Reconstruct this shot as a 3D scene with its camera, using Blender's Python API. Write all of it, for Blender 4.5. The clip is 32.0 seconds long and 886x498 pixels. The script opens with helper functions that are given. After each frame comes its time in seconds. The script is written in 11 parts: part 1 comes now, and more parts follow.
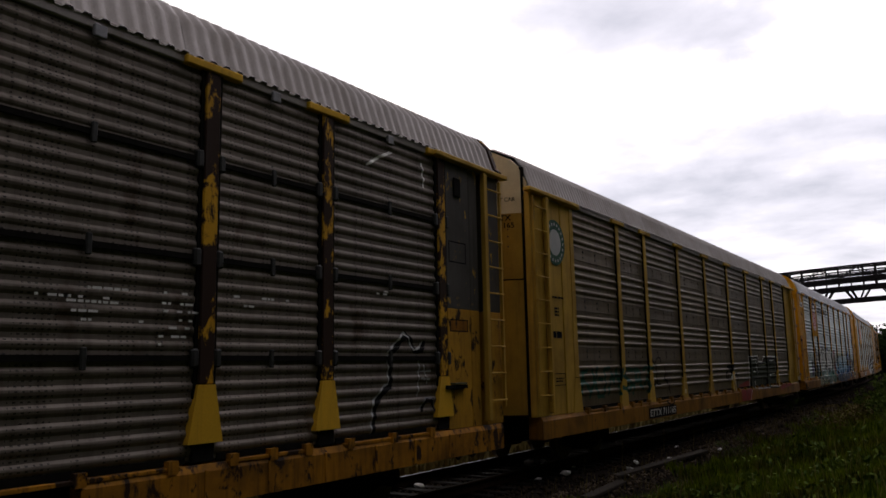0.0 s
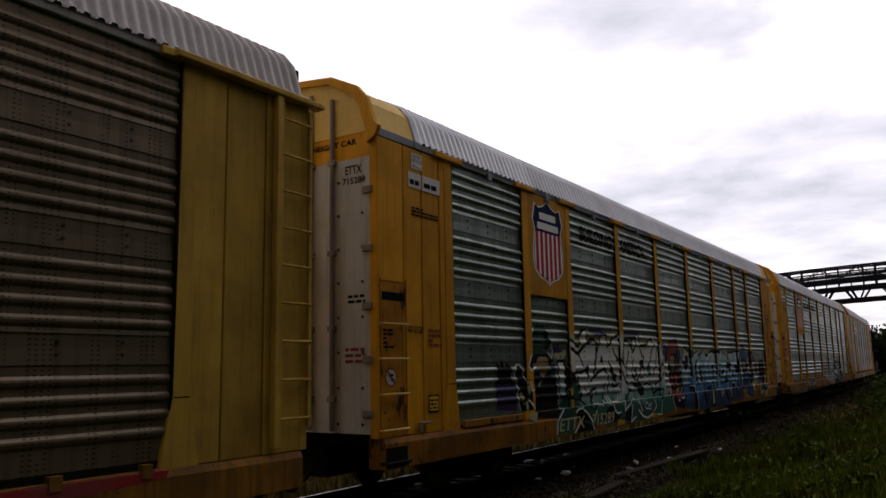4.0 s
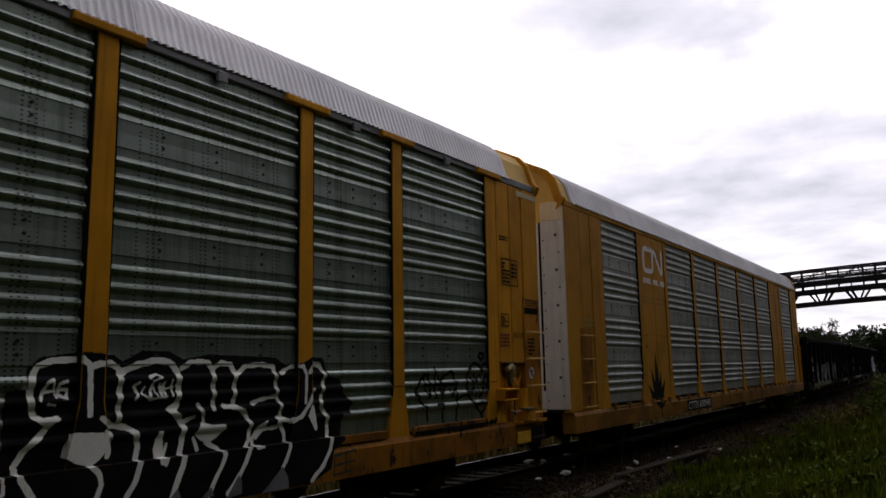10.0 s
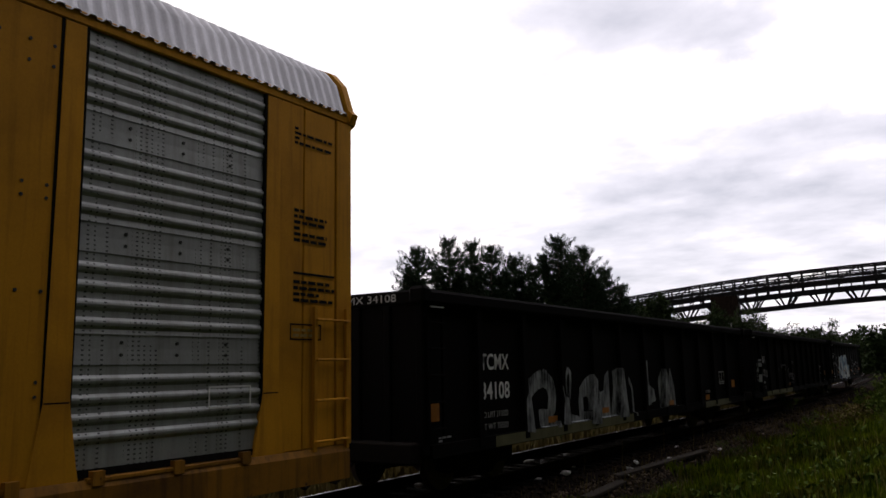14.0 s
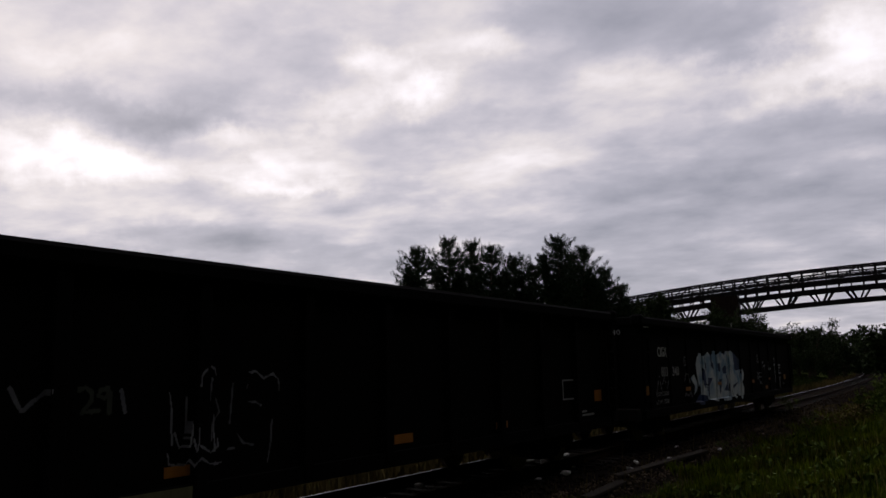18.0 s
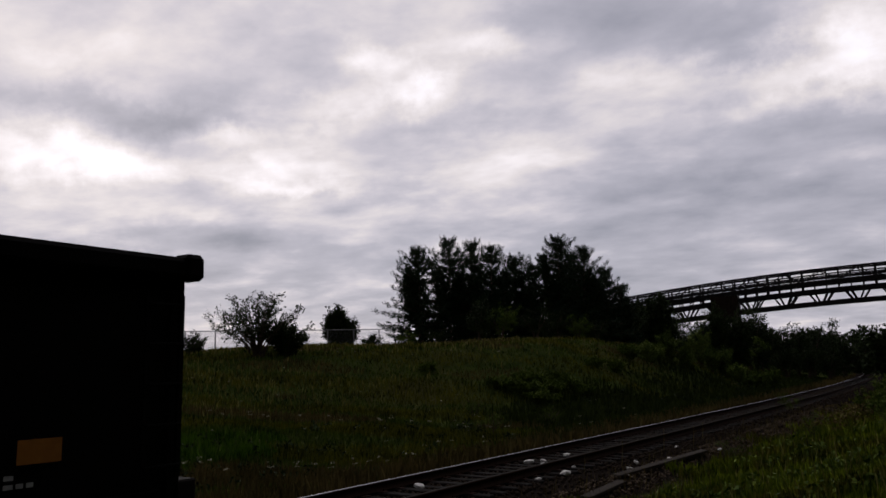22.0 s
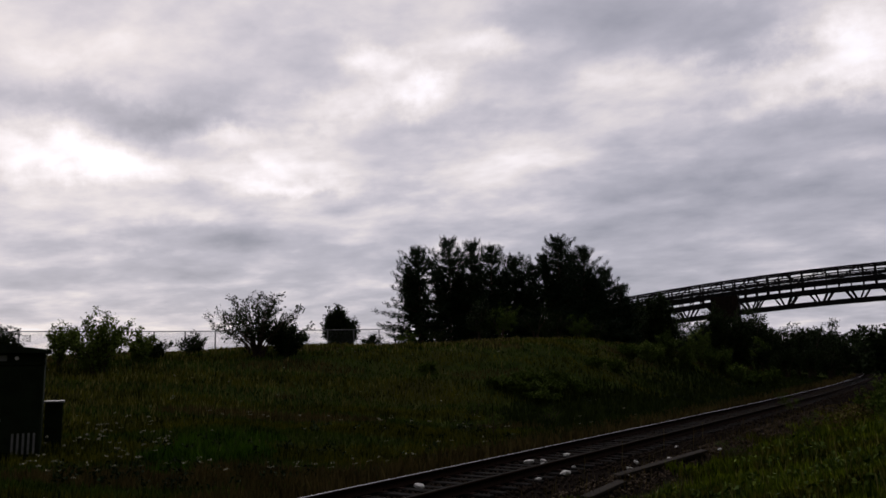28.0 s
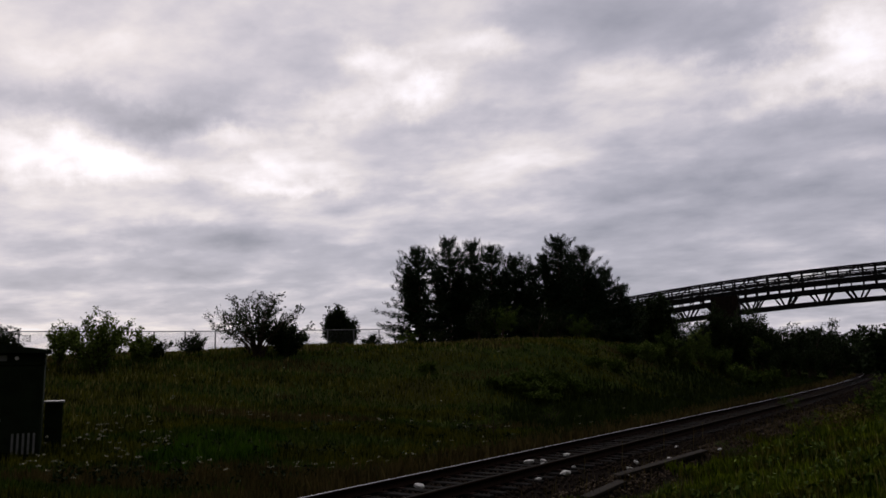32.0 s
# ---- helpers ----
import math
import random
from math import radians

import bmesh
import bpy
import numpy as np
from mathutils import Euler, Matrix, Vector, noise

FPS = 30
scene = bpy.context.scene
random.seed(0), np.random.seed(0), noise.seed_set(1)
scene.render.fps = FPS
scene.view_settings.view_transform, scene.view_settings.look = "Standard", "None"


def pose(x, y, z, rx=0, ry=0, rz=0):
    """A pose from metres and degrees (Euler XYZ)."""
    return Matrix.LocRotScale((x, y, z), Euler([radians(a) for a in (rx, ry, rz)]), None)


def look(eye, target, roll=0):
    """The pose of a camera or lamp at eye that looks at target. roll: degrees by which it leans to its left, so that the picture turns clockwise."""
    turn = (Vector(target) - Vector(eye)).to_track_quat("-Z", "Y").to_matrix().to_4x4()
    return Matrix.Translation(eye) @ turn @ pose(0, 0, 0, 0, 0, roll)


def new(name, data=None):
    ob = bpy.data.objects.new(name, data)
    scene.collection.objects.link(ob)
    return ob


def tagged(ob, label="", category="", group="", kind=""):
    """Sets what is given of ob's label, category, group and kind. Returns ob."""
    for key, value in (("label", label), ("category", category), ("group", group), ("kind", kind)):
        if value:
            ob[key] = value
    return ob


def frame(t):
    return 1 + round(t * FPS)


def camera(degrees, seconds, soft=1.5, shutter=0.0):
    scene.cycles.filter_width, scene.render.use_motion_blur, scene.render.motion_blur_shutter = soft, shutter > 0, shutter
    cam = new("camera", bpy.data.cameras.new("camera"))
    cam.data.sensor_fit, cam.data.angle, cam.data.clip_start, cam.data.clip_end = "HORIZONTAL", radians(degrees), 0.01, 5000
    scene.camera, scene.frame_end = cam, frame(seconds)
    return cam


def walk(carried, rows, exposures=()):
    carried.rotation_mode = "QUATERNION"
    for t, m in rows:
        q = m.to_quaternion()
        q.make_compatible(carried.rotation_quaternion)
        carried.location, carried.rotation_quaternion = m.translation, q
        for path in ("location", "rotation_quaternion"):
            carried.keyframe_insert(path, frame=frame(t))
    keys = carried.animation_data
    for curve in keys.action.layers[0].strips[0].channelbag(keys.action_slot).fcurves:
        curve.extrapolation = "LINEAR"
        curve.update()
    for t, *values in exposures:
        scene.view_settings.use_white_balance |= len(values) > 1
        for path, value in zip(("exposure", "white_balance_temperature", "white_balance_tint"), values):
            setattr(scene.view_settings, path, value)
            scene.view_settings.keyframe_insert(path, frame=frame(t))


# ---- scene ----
# The camera stands still beside the line. x: across the track, y: along it, z: above the rail heads.
cam = camera(59.0, 32.0, soft=1.6)
STAND = pose(8.37, 0.0, 2.009, 98.639, 1.054, 33.687)
walk(cam, [(0.0, STAND), (32.0, STAND)],
     exposures=[(0.0, 0.9, 6600, 12), (13.0, 0.9, 6600, 12), (14.6, 0.76, 6560, 12), (16.4, 0.06, 6400, 14), (17.0, 0.0, 6400, 14), (17.9, -0.13, 6400, 14), (20.0, -0.16, 6400, 14), (32.0, -0.16, 6400, 14)])


# ---------------------------------------------------------------- world and light
def make_world():
    w = bpy.data.worlds.new("overcast_sky")
    scene.world = w
    w.use_nodes = True
    nt = w.node_tree
    nt.nodes.clear()
    N = lambda kind, **kw: node(nt, kind, **kw)
    L = nt.links.new
    out, bg = N("ShaderNodeOutputWorld"), N("ShaderNodeBackground")
    co = N("ShaderNodeTexCoord")
    sep = N("ShaderNodeSeparateXYZ")
    L(co.outputs["Generated"], sep.inputs[0])
    # the cloud sheet: directions laid out on a flat layer overhead
    h = calc(nt, "MAXIMUM", calc(nt, "ADD", sep.outputs[2], 0.20), 0.05)
    px, py = calc(nt, "DIVIDE", sep.outputs[0], h), calc(nt, "DIVIDE", sep.outputs[1], h)
    comb = N("ShaderNodeCombineXYZ")
    L(px, comb.inputs[0]); L(py, comb.inputs[1])
    turn = N("ShaderNodeMapping")
    turn.inputs["Rotation"].default_value = (0, 0, radians(-40))
    turn.inputs["Scale"].default_value = (0.8, 1.0, 1)
    turn.inputs["Location"].default_value = (3.1, 1.7, 0)
    L(comb.outputs[0], turn.inputs[0])
    big = noise_tex(nt, turn.outputs[0], 1.5, 5, 0.5, 0.15)
    mid = noise_tex(nt, turn.outputs[0], 4.2, 6, 0.52, 0.15)
    both = calc(nt, "ADD", calc(nt, "MULTIPLY", big, 0.50), calc(nt, "MULTIPLY", mid, 0.38))
    # smaller billows, drawn out into long bars towards the horizon
    low = calc(nt, "MAXIMUM", calc(nt, "ADD", sep.outputs[2], 0.125), 0.04)
    flat = N("ShaderNodeCombineXYZ")
    L(calc(nt, "DIVIDE", sep.outputs[0], low), flat.inputs[0]); L(calc(nt, "DIVIDE", sep.outputs[1], low), flat.inputs[1])
    tilt = N("ShaderNodeMapping")
    tilt.inputs["Rotation"].default_value = (0, 0, radians(-31))
    tilt.inputs["Scale"].default_value = (0.85, 1.0, 1)
    L(flat.outputs[0], tilt.inputs[0])
    billow = noise_tex(nt, tilt.outputs[0], 2.3, 7, 0.54, 0.25)
    wisp = noise_tex(nt, tilt.outputs[0], 6.5, 6, 0.6, 0.3)
    both = calc(nt, "ADD", both, calc(nt, "ADD", calc(nt, "MULTIPLY", calc(nt, "SUBTRACT", billow, 0.5), 0.40), calc(nt, "MULTIPLY", calc(nt, "SUBTRACT", wisp, 0.5), 0.09)))
    both = calc(nt, "ADD", both, 0.075)
    # ragged edges for the thin and thick places
    rag = N("ShaderNodeTexNoise")
    rag.inputs["Scale"].default_value, rag.inputs["Detail"].default_value, rag.inputs["Roughness"].default_value = 9.0, 6, 0.6
    L(co.outputs["Generated"], rag.inputs["Vector"])
    shift = N("ShaderNodeVectorMath", operation="MULTIPLY_ADD")
    L(rag.outputs["Color"], shift.inputs[0])
    shift.inputs[1].default_value, shift.inputs[2].default_value = (.13, .13, .10), (-.065, -.065, -.05)
    warped = N("ShaderNodeVectorMath", operation="ADD")
    L(co.outputs["Generated"], warped.inputs[0]); L(shift.outputs[0], warped.inputs[1])
    # thin bright places and thick dark ones
    for az, el, wide, tall, gain in BLOBS:
        c = Vector((-math.sin(radians(az)) * math.cos(radians(el)), math.cos(radians(az)) * math.cos(radians(el)), math.sin(radians(el))))
        side = Vector((math.cos(radians(az)), math.sin(radians(az)), 0))
        up = side.cross(c) * -1
        dots = []
        for axis, size in ((side, wide), (up, tall)):
            dp = N("ShaderNodeVectorMath", operation="DOT_PRODUCT")
            L(warped.outputs[0], dp.inputs[0])
            dp.inputs[1].default_value = axis
            off = calc(nt, "SUBTRACT", dp.outputs["Value"], axis.dot(c))
            off = calc(nt, "DIVIDE", off, math.sin(radians(size)))
            dots.append(calc(nt, "MULTIPLY", off, off))
        front = N("ShaderNodeVectorMath", operation="DOT_PRODUCT")
        L(co.outputs["Generated"], front.inputs[0])
        front.inputs[1].default_value = c
        g = calc(nt, "EXPONENT", calc(nt, "MULTIPLY", calc(nt, "ADD", dots[0], dots[1]), -1.0))
        g = calc(nt, "MULTIPLY", g, calc(nt, "GREATER_THAN", front.outputs["Value"], 0.0))
        both = calc(nt, "ADD", both, calc(nt, "MULTIPLY", g, gain))
    ramp = N("ShaderNodeValToRGB")
    L(both, ramp.inputs[0])
    e = ramp.color_ramp.elements
    e[0].position, e[0].color = 0.18, (0.28, 0.29, 0.34, 1)
    e[1].position, e[1].color = 0.80, (1.30, 1.31, 1.38, 1)
    for pos, col in ((0.43, (0.53, 0.52, 0.575, 1)), (0.51, (0.68, 0.65, 0.69, 1)), (0.59, (0.87, 0.815, 0.80, 1)), (0.69, (1.10, 1.04, 1.03, 1))):
        el_ = e.new(pos)
        el_.color = col
    sky = N("ShaderNodeTexSky")
    sky.sky_type, sky.sun_disc = "NISHITA", False
    sky.sun_elevation, sky.sun_rotation = radians(SUN_EL), radians(SUN_ROT)
    dim = N("ShaderNodeMix", data_type="RGBA", blend_type="MULTIPLY")
    dim.inputs[0].default_value = 1.0
    L(sky.outputs[0], dim.inputs[6]); dim.inputs[7].default_value = (0.08, 0.08, 0.08, 1)
    mix = N("ShaderNodeMix", data_type="RGBA")
    mix.inputs[0].default_value = 0.94
    L(dim.outputs[2], mix.inputs[6]); L(ramp.outputs[0], mix.inputs[7])
    # the evening glow lies ahead: the sheet thickens towards the other side of the sky
    glow = N("ShaderNodeVectorMath", operation="DOT_PRODUCT")
    L(co.outputs["Generated"], glow.inputs[0])
    glow.inputs[1].default_value = (-math.sin(radians(38)) * .94, math.cos(radians(38)) * .94, 0.34)
    fade = N("ShaderNodeMapRange")
    fade.inputs["From Min"].default_value, fade.inputs["From Max"].default_value = -0.25, 0.72
    fade.inputs["To Min"].default_value, fade.inputs["To Max"].default_value = BACK_SKY, 1.0
    fade.interpolation_type = "SMOOTHSTEP"
    L(glow.outputs["Value"], fade.inputs["Value"])
    L(mix.outputs[2], bg.inputs["Color"])
    # an overcast sky is brightest overhead
    zen = N("ShaderNodeMapRange")
    zen.inputs["From Min"].default_value, zen.inputs["From Max"].default_value = 0.48, 0.95
    zen.inputs["To Min"].default_value, zen.inputs["To Max"].default_value = 1.0, ZENITH
    zen.interpolation_type = "SMOOTHSTEP"
    L(sep.outputs[2], zen.inputs["Value"])
    L(calc(nt, "MULTIPLY", fade.outputs[0], zen.outputs[0]), bg.inputs["Strength"])
    L(bg.outputs[0], out.inputs[0])
    sun = bpy.data.lights.new("sun", "SUN")
    sun.energy, sun.angle, sun.color = 0.5, radians(25), (1.0, 0.94, 0.86)
    ob = new("sun", sun)
    ob.matrix_basis = look((0, 0, 0), (math.sin(radians(SUN_AZ)) * math.cos(radians(SUN_EL)), -math.cos(radians(SUN_AZ)) * math.cos(radians(SUN_EL)), -math.sin(radians(SUN_EL))))


SUN_AZ, SUN_EL = 60.0, 28.0          # azimuth counted from the line's direction towards the bank
SUN_ROT = -SUN_AZ
BACK_SKY = 0.20
ZENITH = 1.5
# azimuth, elevation, width, height in degrees, gain
BLOBS = [(61.7, 14.2, 5.6, 1.4, 0.21), (55.6, 14.1, 4.0, 1.1, 0.15), (38.8, 22.7, 2.2, 1.4, 0.22), (36.3, 20.3, 2.6, 1.3, 0.22), (48.2, 16.2, 3.3, 1.2, 0.16),
         (42.4, 18.4, 4.4, 1.3, 0.15), (8.7, 19.2, 6.2, 1.4, 0.16), (4.0, 20.6, 3.6, 2.2, 0.18), (30.4, 23.4, 2.6, 1.0, 0.13), (45, 13.6, 5.0, 0.6, 0.12),
         (14.0, 22.4, 8.8, 2.0, -0.18), (21.3, 25.0, 7.0, 1.7, -0.15), (57.8, 17.6, 6.6, 1.2, -0.15), (52.1, 17.5, 4.0, 0.9, -0.10), (5.9, 15.7, 6.5, 1.3, -0.11),
         (31.8, 17.7, 5.0, 1.0, -0.08), (53.0, 8.9, 12.4, 0.8, -0.08), (12.0, 12.2, 11.0, 1.0, -0.07), (38.0, 12.4, 11.0, 0.8, -0.05), (8.0, 7.0, 12.0, 2.5, -0.06),
         (10.0, 12.0, 15.0, 5.0, -0.07), (54.0, 24.0, 16.0, 5.0, 0.06), (34.0, 27.0, 14.0, 3.0, 0.05), (25.0, 6.0, 34.0, 4.5, -0.09)]


def node(nt, kind, **kw):
    n = nt.nodes.new(kind)
    for key, value in kw.items():
        if key == "operation":
            n.operation = value
        elif key == "data_type":
            n.data_type = value
        elif key == "blend_type":
            n.blend_type = value
    return n


def calc(nt, op, a, b=None):
    n = node(nt, "ShaderNodeMath", operation=op)
    for i, v in enumerate((a, b)):
        if v is None:
            continue
        if isinstance(v, (int, float)):
            n.inputs[i].default_value = v
        else:
            nt.links.new(v, n.inputs[i])
    return n.outputs[0]


def noise_tex(nt, vec, scale, detail=4, rough=0.5, distort=0.0):
    n = node(nt, "ShaderNodeTexNoise")
    n.inputs["Scale"].default_value, n.inputs["Detail"].default_value = scale, detail
    n.inputs["Roughness"].default_value, n.inputs["Distortion"].default_value = rough, distort
    if vec is not None:
        nt.links.new(vec, n.inputs["Vector"])
    return n.outputs[0]


make_world()

# ---------------------------------------------------------------- materials


def ramp_of(nt, fac, stops):
    r = node(nt, "ShaderNodeValToRGB")
    nt.links.new(fac, r.inputs[0])
    e = r.color_ramp.elements
    e[0].position, e[0].color = stops[0][0], (*stops[0][1], 1)
    e[1].position, e[1].color = stops[-1][0], (*stops[-1][1], 1)
    for p, c in stops[1:-1]:
        x = e.new(p)
        x.color = (*c, 1)
    return r.outputs[0]


def mixc(nt, fac, a, b, blend="MIX"):
    m = node(nt, "ShaderNodeMix", data_type="RGBA", blend_type=blend)
    for i, v in ((0, fac), (6, a), (7, b)):
        if isinstance(v, (int, float)):
            m.inputs[i].default_value = v
        elif isinstance(v, tuple):
            m.inputs[i].default_value = (*v, 1)
        else:
            nt.links.new(v, m.inputs[i])
    return m.outputs[2]


def coords(nt, scale=(1, 1, 1), which="Object"):
    co = node(nt, "ShaderNodeTexCoord")
    mp = node(nt, "ShaderNodeMapping")
    mp.inputs["Scale"].default_value = scale
    nt.links.new(co.outputs[which], mp.inputs[0])
    return mp.outputs[0]


def shifted(nt, scale=(1, 1, 1)):
    """Object coordinates, moved by a different amount on each object."""
    info = node(nt, "ShaderNodeObjectInfo")
    add = node(nt, "ShaderNodeVectorMath", operation="ADD")
    comb = node(nt, "ShaderNodeCombineXYZ")
    nt.links.new(calc(nt, "MULTIPLY", info.outputs["Random"], 37.0), comb.inputs[1])
    nt.links.new(calc(nt, "MULTIPLY", info.outputs["Random"], 11.0), comb.inputs[2])
    co = node(nt, "ShaderNodeTexCoord")
    nt.links.new(co.outputs["Object"], add.inputs[0])
    nt.links.new(comb.outputs[0], add.inputs[1])
    mp = node(nt, "ShaderNodeMapping")
    mp.inputs["Scale"].default_value = scale
    nt.links.new(add.outputs[0], mp.inputs[0])
    return mp.outputs[0]


def material(name, rough=0.6, metal=0.0, spec=0.5):
    m = bpy.data.materials.new(name)
    m.use_nodes = True
    b = m.node_tree.nodes["Principled BSDF"]
    b.inputs["Roughness"].default_value, b.inputs["Metallic"].default_value = rough, metal
    b.inputs["Specular IOR Level"].default_value = spec
    return m, m.node_tree, b


def bump(nt, b, height, strength, dist=0.01):
    n = node(nt, "ShaderNodeBump")
    n.inputs["Strength"].default_value, n.inputs["Distance"].default_value = strength, dist
    nt.links.new(height, n.inputs["Height"])
    nt.links.new(n.outputs[0], b.inputs["Normal"])


def worn(name, base, dirt, grime=0.5, streak=0.5, rust=None, rust_at=0.68, rough=0.6, metal=0.0, grain=0.02, spec=0.12, vary=0.12):
    """Painted or bare metal with blotches, rain streaks, grain and rust."""
    m, nt, b = material(name, rough, metal, spec)
    v = shifted(nt)
    blot = noise_tex(nt, v, 1.1, 6, 0.6)
    st = noise_tex(nt, shifted(nt, (5, 5, 0.28)), 2.2, 5, 0.6)
    fine = noise_tex(nt, v, 38, 4, 0.6)
    inf = node(nt, "ShaderNodeObjectInfo")
    col = mixc(nt, calc(nt, "MULTIPLY", ramp_val(nt, blot, 0.42, 0.72), grime), base, dirt)
    col = mixc(nt, calc(nt, "MULTIPLY", ramp_val(nt, st, 0.5, 0.75), streak), col, dirt)
    lum = calc(nt, "ADD", 1.0 - vary, calc(nt, "MULTIPLY", inf.outputs["Random"], 2 * vary))
    lum = calc(nt, "MULTIPLY", lum, calc(nt, "ADD", 0.86, calc(nt, "MULTIPLY", fine, 0.28)))
    hsv = node(nt, "ShaderNodeHueSaturation")
    nt.links.new(col, hsv.inputs["Color"])
    nt.links.new(lum, hsv.inputs["Value"])
    col = hsv.outputs[0]
    if rust:
        rn = noise_tex(nt, shifted(nt, (1.6, 1.6, 0.9)), 2.6, 9, 0.68, 0.3)
        rf = ramp_val(nt, rn, rust_at, rust_at + 0.05)
        col = mixc(nt, rf, col, rust)
        mr = calc(nt, "MULTIPLY", calc(nt, "SUBTRACT", 1.0, rf), metal)
        nt.links.new(mr, b.inputs["Metallic"])
    nt.links.new(col, b.inputs["Base Color"])
    rr = calc(nt, "ADD", rough - 0.12, calc(nt, "MULTIPLY", blot, 0.28))
    nt.links.new(rr, b.inputs["Roughness"])
    bump(nt, b, calc(nt, "ADD", fine, calc(nt, "MULTIPLY", blot, 2.0)), grain * 10, 0.004)
    return m


def ramp_val(nt, fac, lo, hi):
    r = node(nt, "ShaderNodeMapRange")
    r.inputs["From Min"].default_value, r.inputs["From Max"].default_value = lo, hi
    nt.links.new(fac, r.inputs["Value"])
    return r.outputs[0]


def sheet_metal(name, base, dirt, metal, rough, holes=True, rust=None):
    """Side sheets: galvanised, dusty, with columns of small vent holes."""
    m, nt, b = material(name, rough, metal, 0.4)
    v = coords(nt)
    blot = noise_tex(nt, shifted(nt), 0.9, 6, 0.6)
    st = noise_tex(nt, shifted(nt, (4, 4, 0.22)), 2.4, 6, 0.62)
    fine = noise_tex(nt, v, 45, 3, 0.6)
    inf = node(nt, "ShaderNodeObjectInfo")
    col = mixc(nt, ramp_val(nt, blot, 0.4, 0.7), base, tuple(x * 0.72 for x in base))
    col = mixc(nt, calc(nt, "MULTIPLY", ramp_val(nt, st, 0.46, 0.75), 0.75), col, dirt)
    if rust:
        rn = noise_tex(nt, shifted(nt, (1, 1.2, 0.6)), 1.7, 8, 0.66, 0.3)
        col = mixc(nt, ramp_val(nt, rn, 0.57, 0.68), col, rust)
    lum = calc(nt, "ADD", 0.88, calc(nt, "MULTIPLY", inf.outputs["Random"], 0.24))
    lum = calc(nt, "MULTIPLY", lum, calc(nt, "ADD", 0.88, calc(nt, "MULTIPLY", fine, 0.24)))
    if holes:
        sp = node(nt, "ShaderNodeSeparateXYZ")
        nt.links.new(v, sp.inputs[0])
        fy = calc(nt, "FRACT", calc(nt, "MULTIPLY", sp.outputs[1], 15.0))
        fz = calc(nt, "FRACT", calc(nt, "MULTIPLY", sp.outputs[2], 22.0))
        cols = calc(nt, "GREATER_THAN", noise_tex(nt, shifted(nt, (0, 1, 0)), 3.6, 2, 0.6), 0.51)
        dot = calc(nt, "MULTIPLY", calc(nt, "LESS_THAN", fy, 0.42), calc(nt, "LESS_THAN", fz, 0.34))
        dot = calc(nt, "MULTIPLY", dot, cols)
        gaps = calc(nt, "GREATER_THAN", noise_tex(nt, shifted(nt), 5.0, 2, 0.5), 0.40)
        lum = calc(nt, "MULTIPLY", lum, calc(nt, "SUBTRACT", 1.0, calc(nt, "MULTIPLY", calc(nt, "MULTIPLY", dot, gaps), 0.8)))
    hsv = node(nt, "ShaderNodeHueSaturation")
    nt.links.new(col, hsv.inputs["Color"])
    nt.links.new(lum, hsv.inputs["Value"])
    nt.links.new(hsv.outputs[0], b.inputs["Base Color"])
    nt.links.new(calc(nt, "ADD", rough - 0.1, calc(nt, "MULTIPLY", blot, 0.25)), b.inputs["Roughness"])
    bump(nt, b, calc(nt, "ADD", fine, calc(nt, "MULTIPLY", blot, 3.0)), 0.15, 0.006)
    return m


def plain(name, base, rough=0.6, metal=0.0, vary=0.25, scale=12.0, spec=0.25):
    m, nt, b = material(name, rough, metal, spec if rough < .8 else .05)
    n = noise_tex(nt, coords(nt), scale, 5, 0.6)
    col = ramp_of(nt, n, [(0.3, tuple(x * (1 - vary) for x in base)), (0.7, tuple(min(1, x * (1 + vary)) for x in base))])
    nt.links.new(col, b.inputs["Base Color"])
    bump(nt, b, n, 0.15, 0.004)
    return m


def paint(name, a, c, rough=0.55, scale=2.0, spec=0.15):
    """Sprayed paint: two tones drifting into each other, scuffed."""
    m, nt, b = material(name, rough, 0, spec)
    n = noise_tex(nt, coords(nt), scale, 4, 0.55, 0.4)
    f = noise_tex(nt, coords(nt, (6, 6, 1)), 9, 4, 0.6)
    col = mixc(nt, ramp_val(nt, n, 0.4, 0.62), a, c)
    col = mixc(nt, calc(nt, "MULTIPLY", ramp_val(nt, f, 0.55, 0.75), 0.35), col, tuple(0.25 * v for v in a))
    nt.links.new(col, b.inputs["Base Color"])
    return m



def faded(name, stops, rough=0.55):
    """Sprayed paint that fades from one tone to the next with height on the car."""
    m, nt, b = material(name, rough, 0, 0.12)
    v = coords(nt)
    sp = node(nt, "ShaderNodeSeparateXYZ")
    nt.links.new(v, sp.inputs[0])
    n = noise_tex(nt, v, 1.3, 4, 0.55, 0.4)
    z = calc(nt, "ADD", sp.outputs[2], calc(nt, "MULTIPLY", calc(nt, "SUBTRACT", n, 0.5), 0.9))
    lo, hi = stops[0][0], stops[-1][0]
    col = ramp_of(nt, ramp_val(nt, z, lo, hi), [((p - lo) / (hi - lo), c) for p, c in stops])
    f = noise_tex(nt, coords(nt, (6, 6, 1)), 9, 4, 0.6)
    col = mixc(nt, calc(nt, "MULTIPLY", ramp_val(nt, f, 0.55, 0.75), 0.3), col, (0.05, 0.06, 0.06))
    nt.links.new(col, b.inputs["Base Color"])
    return m



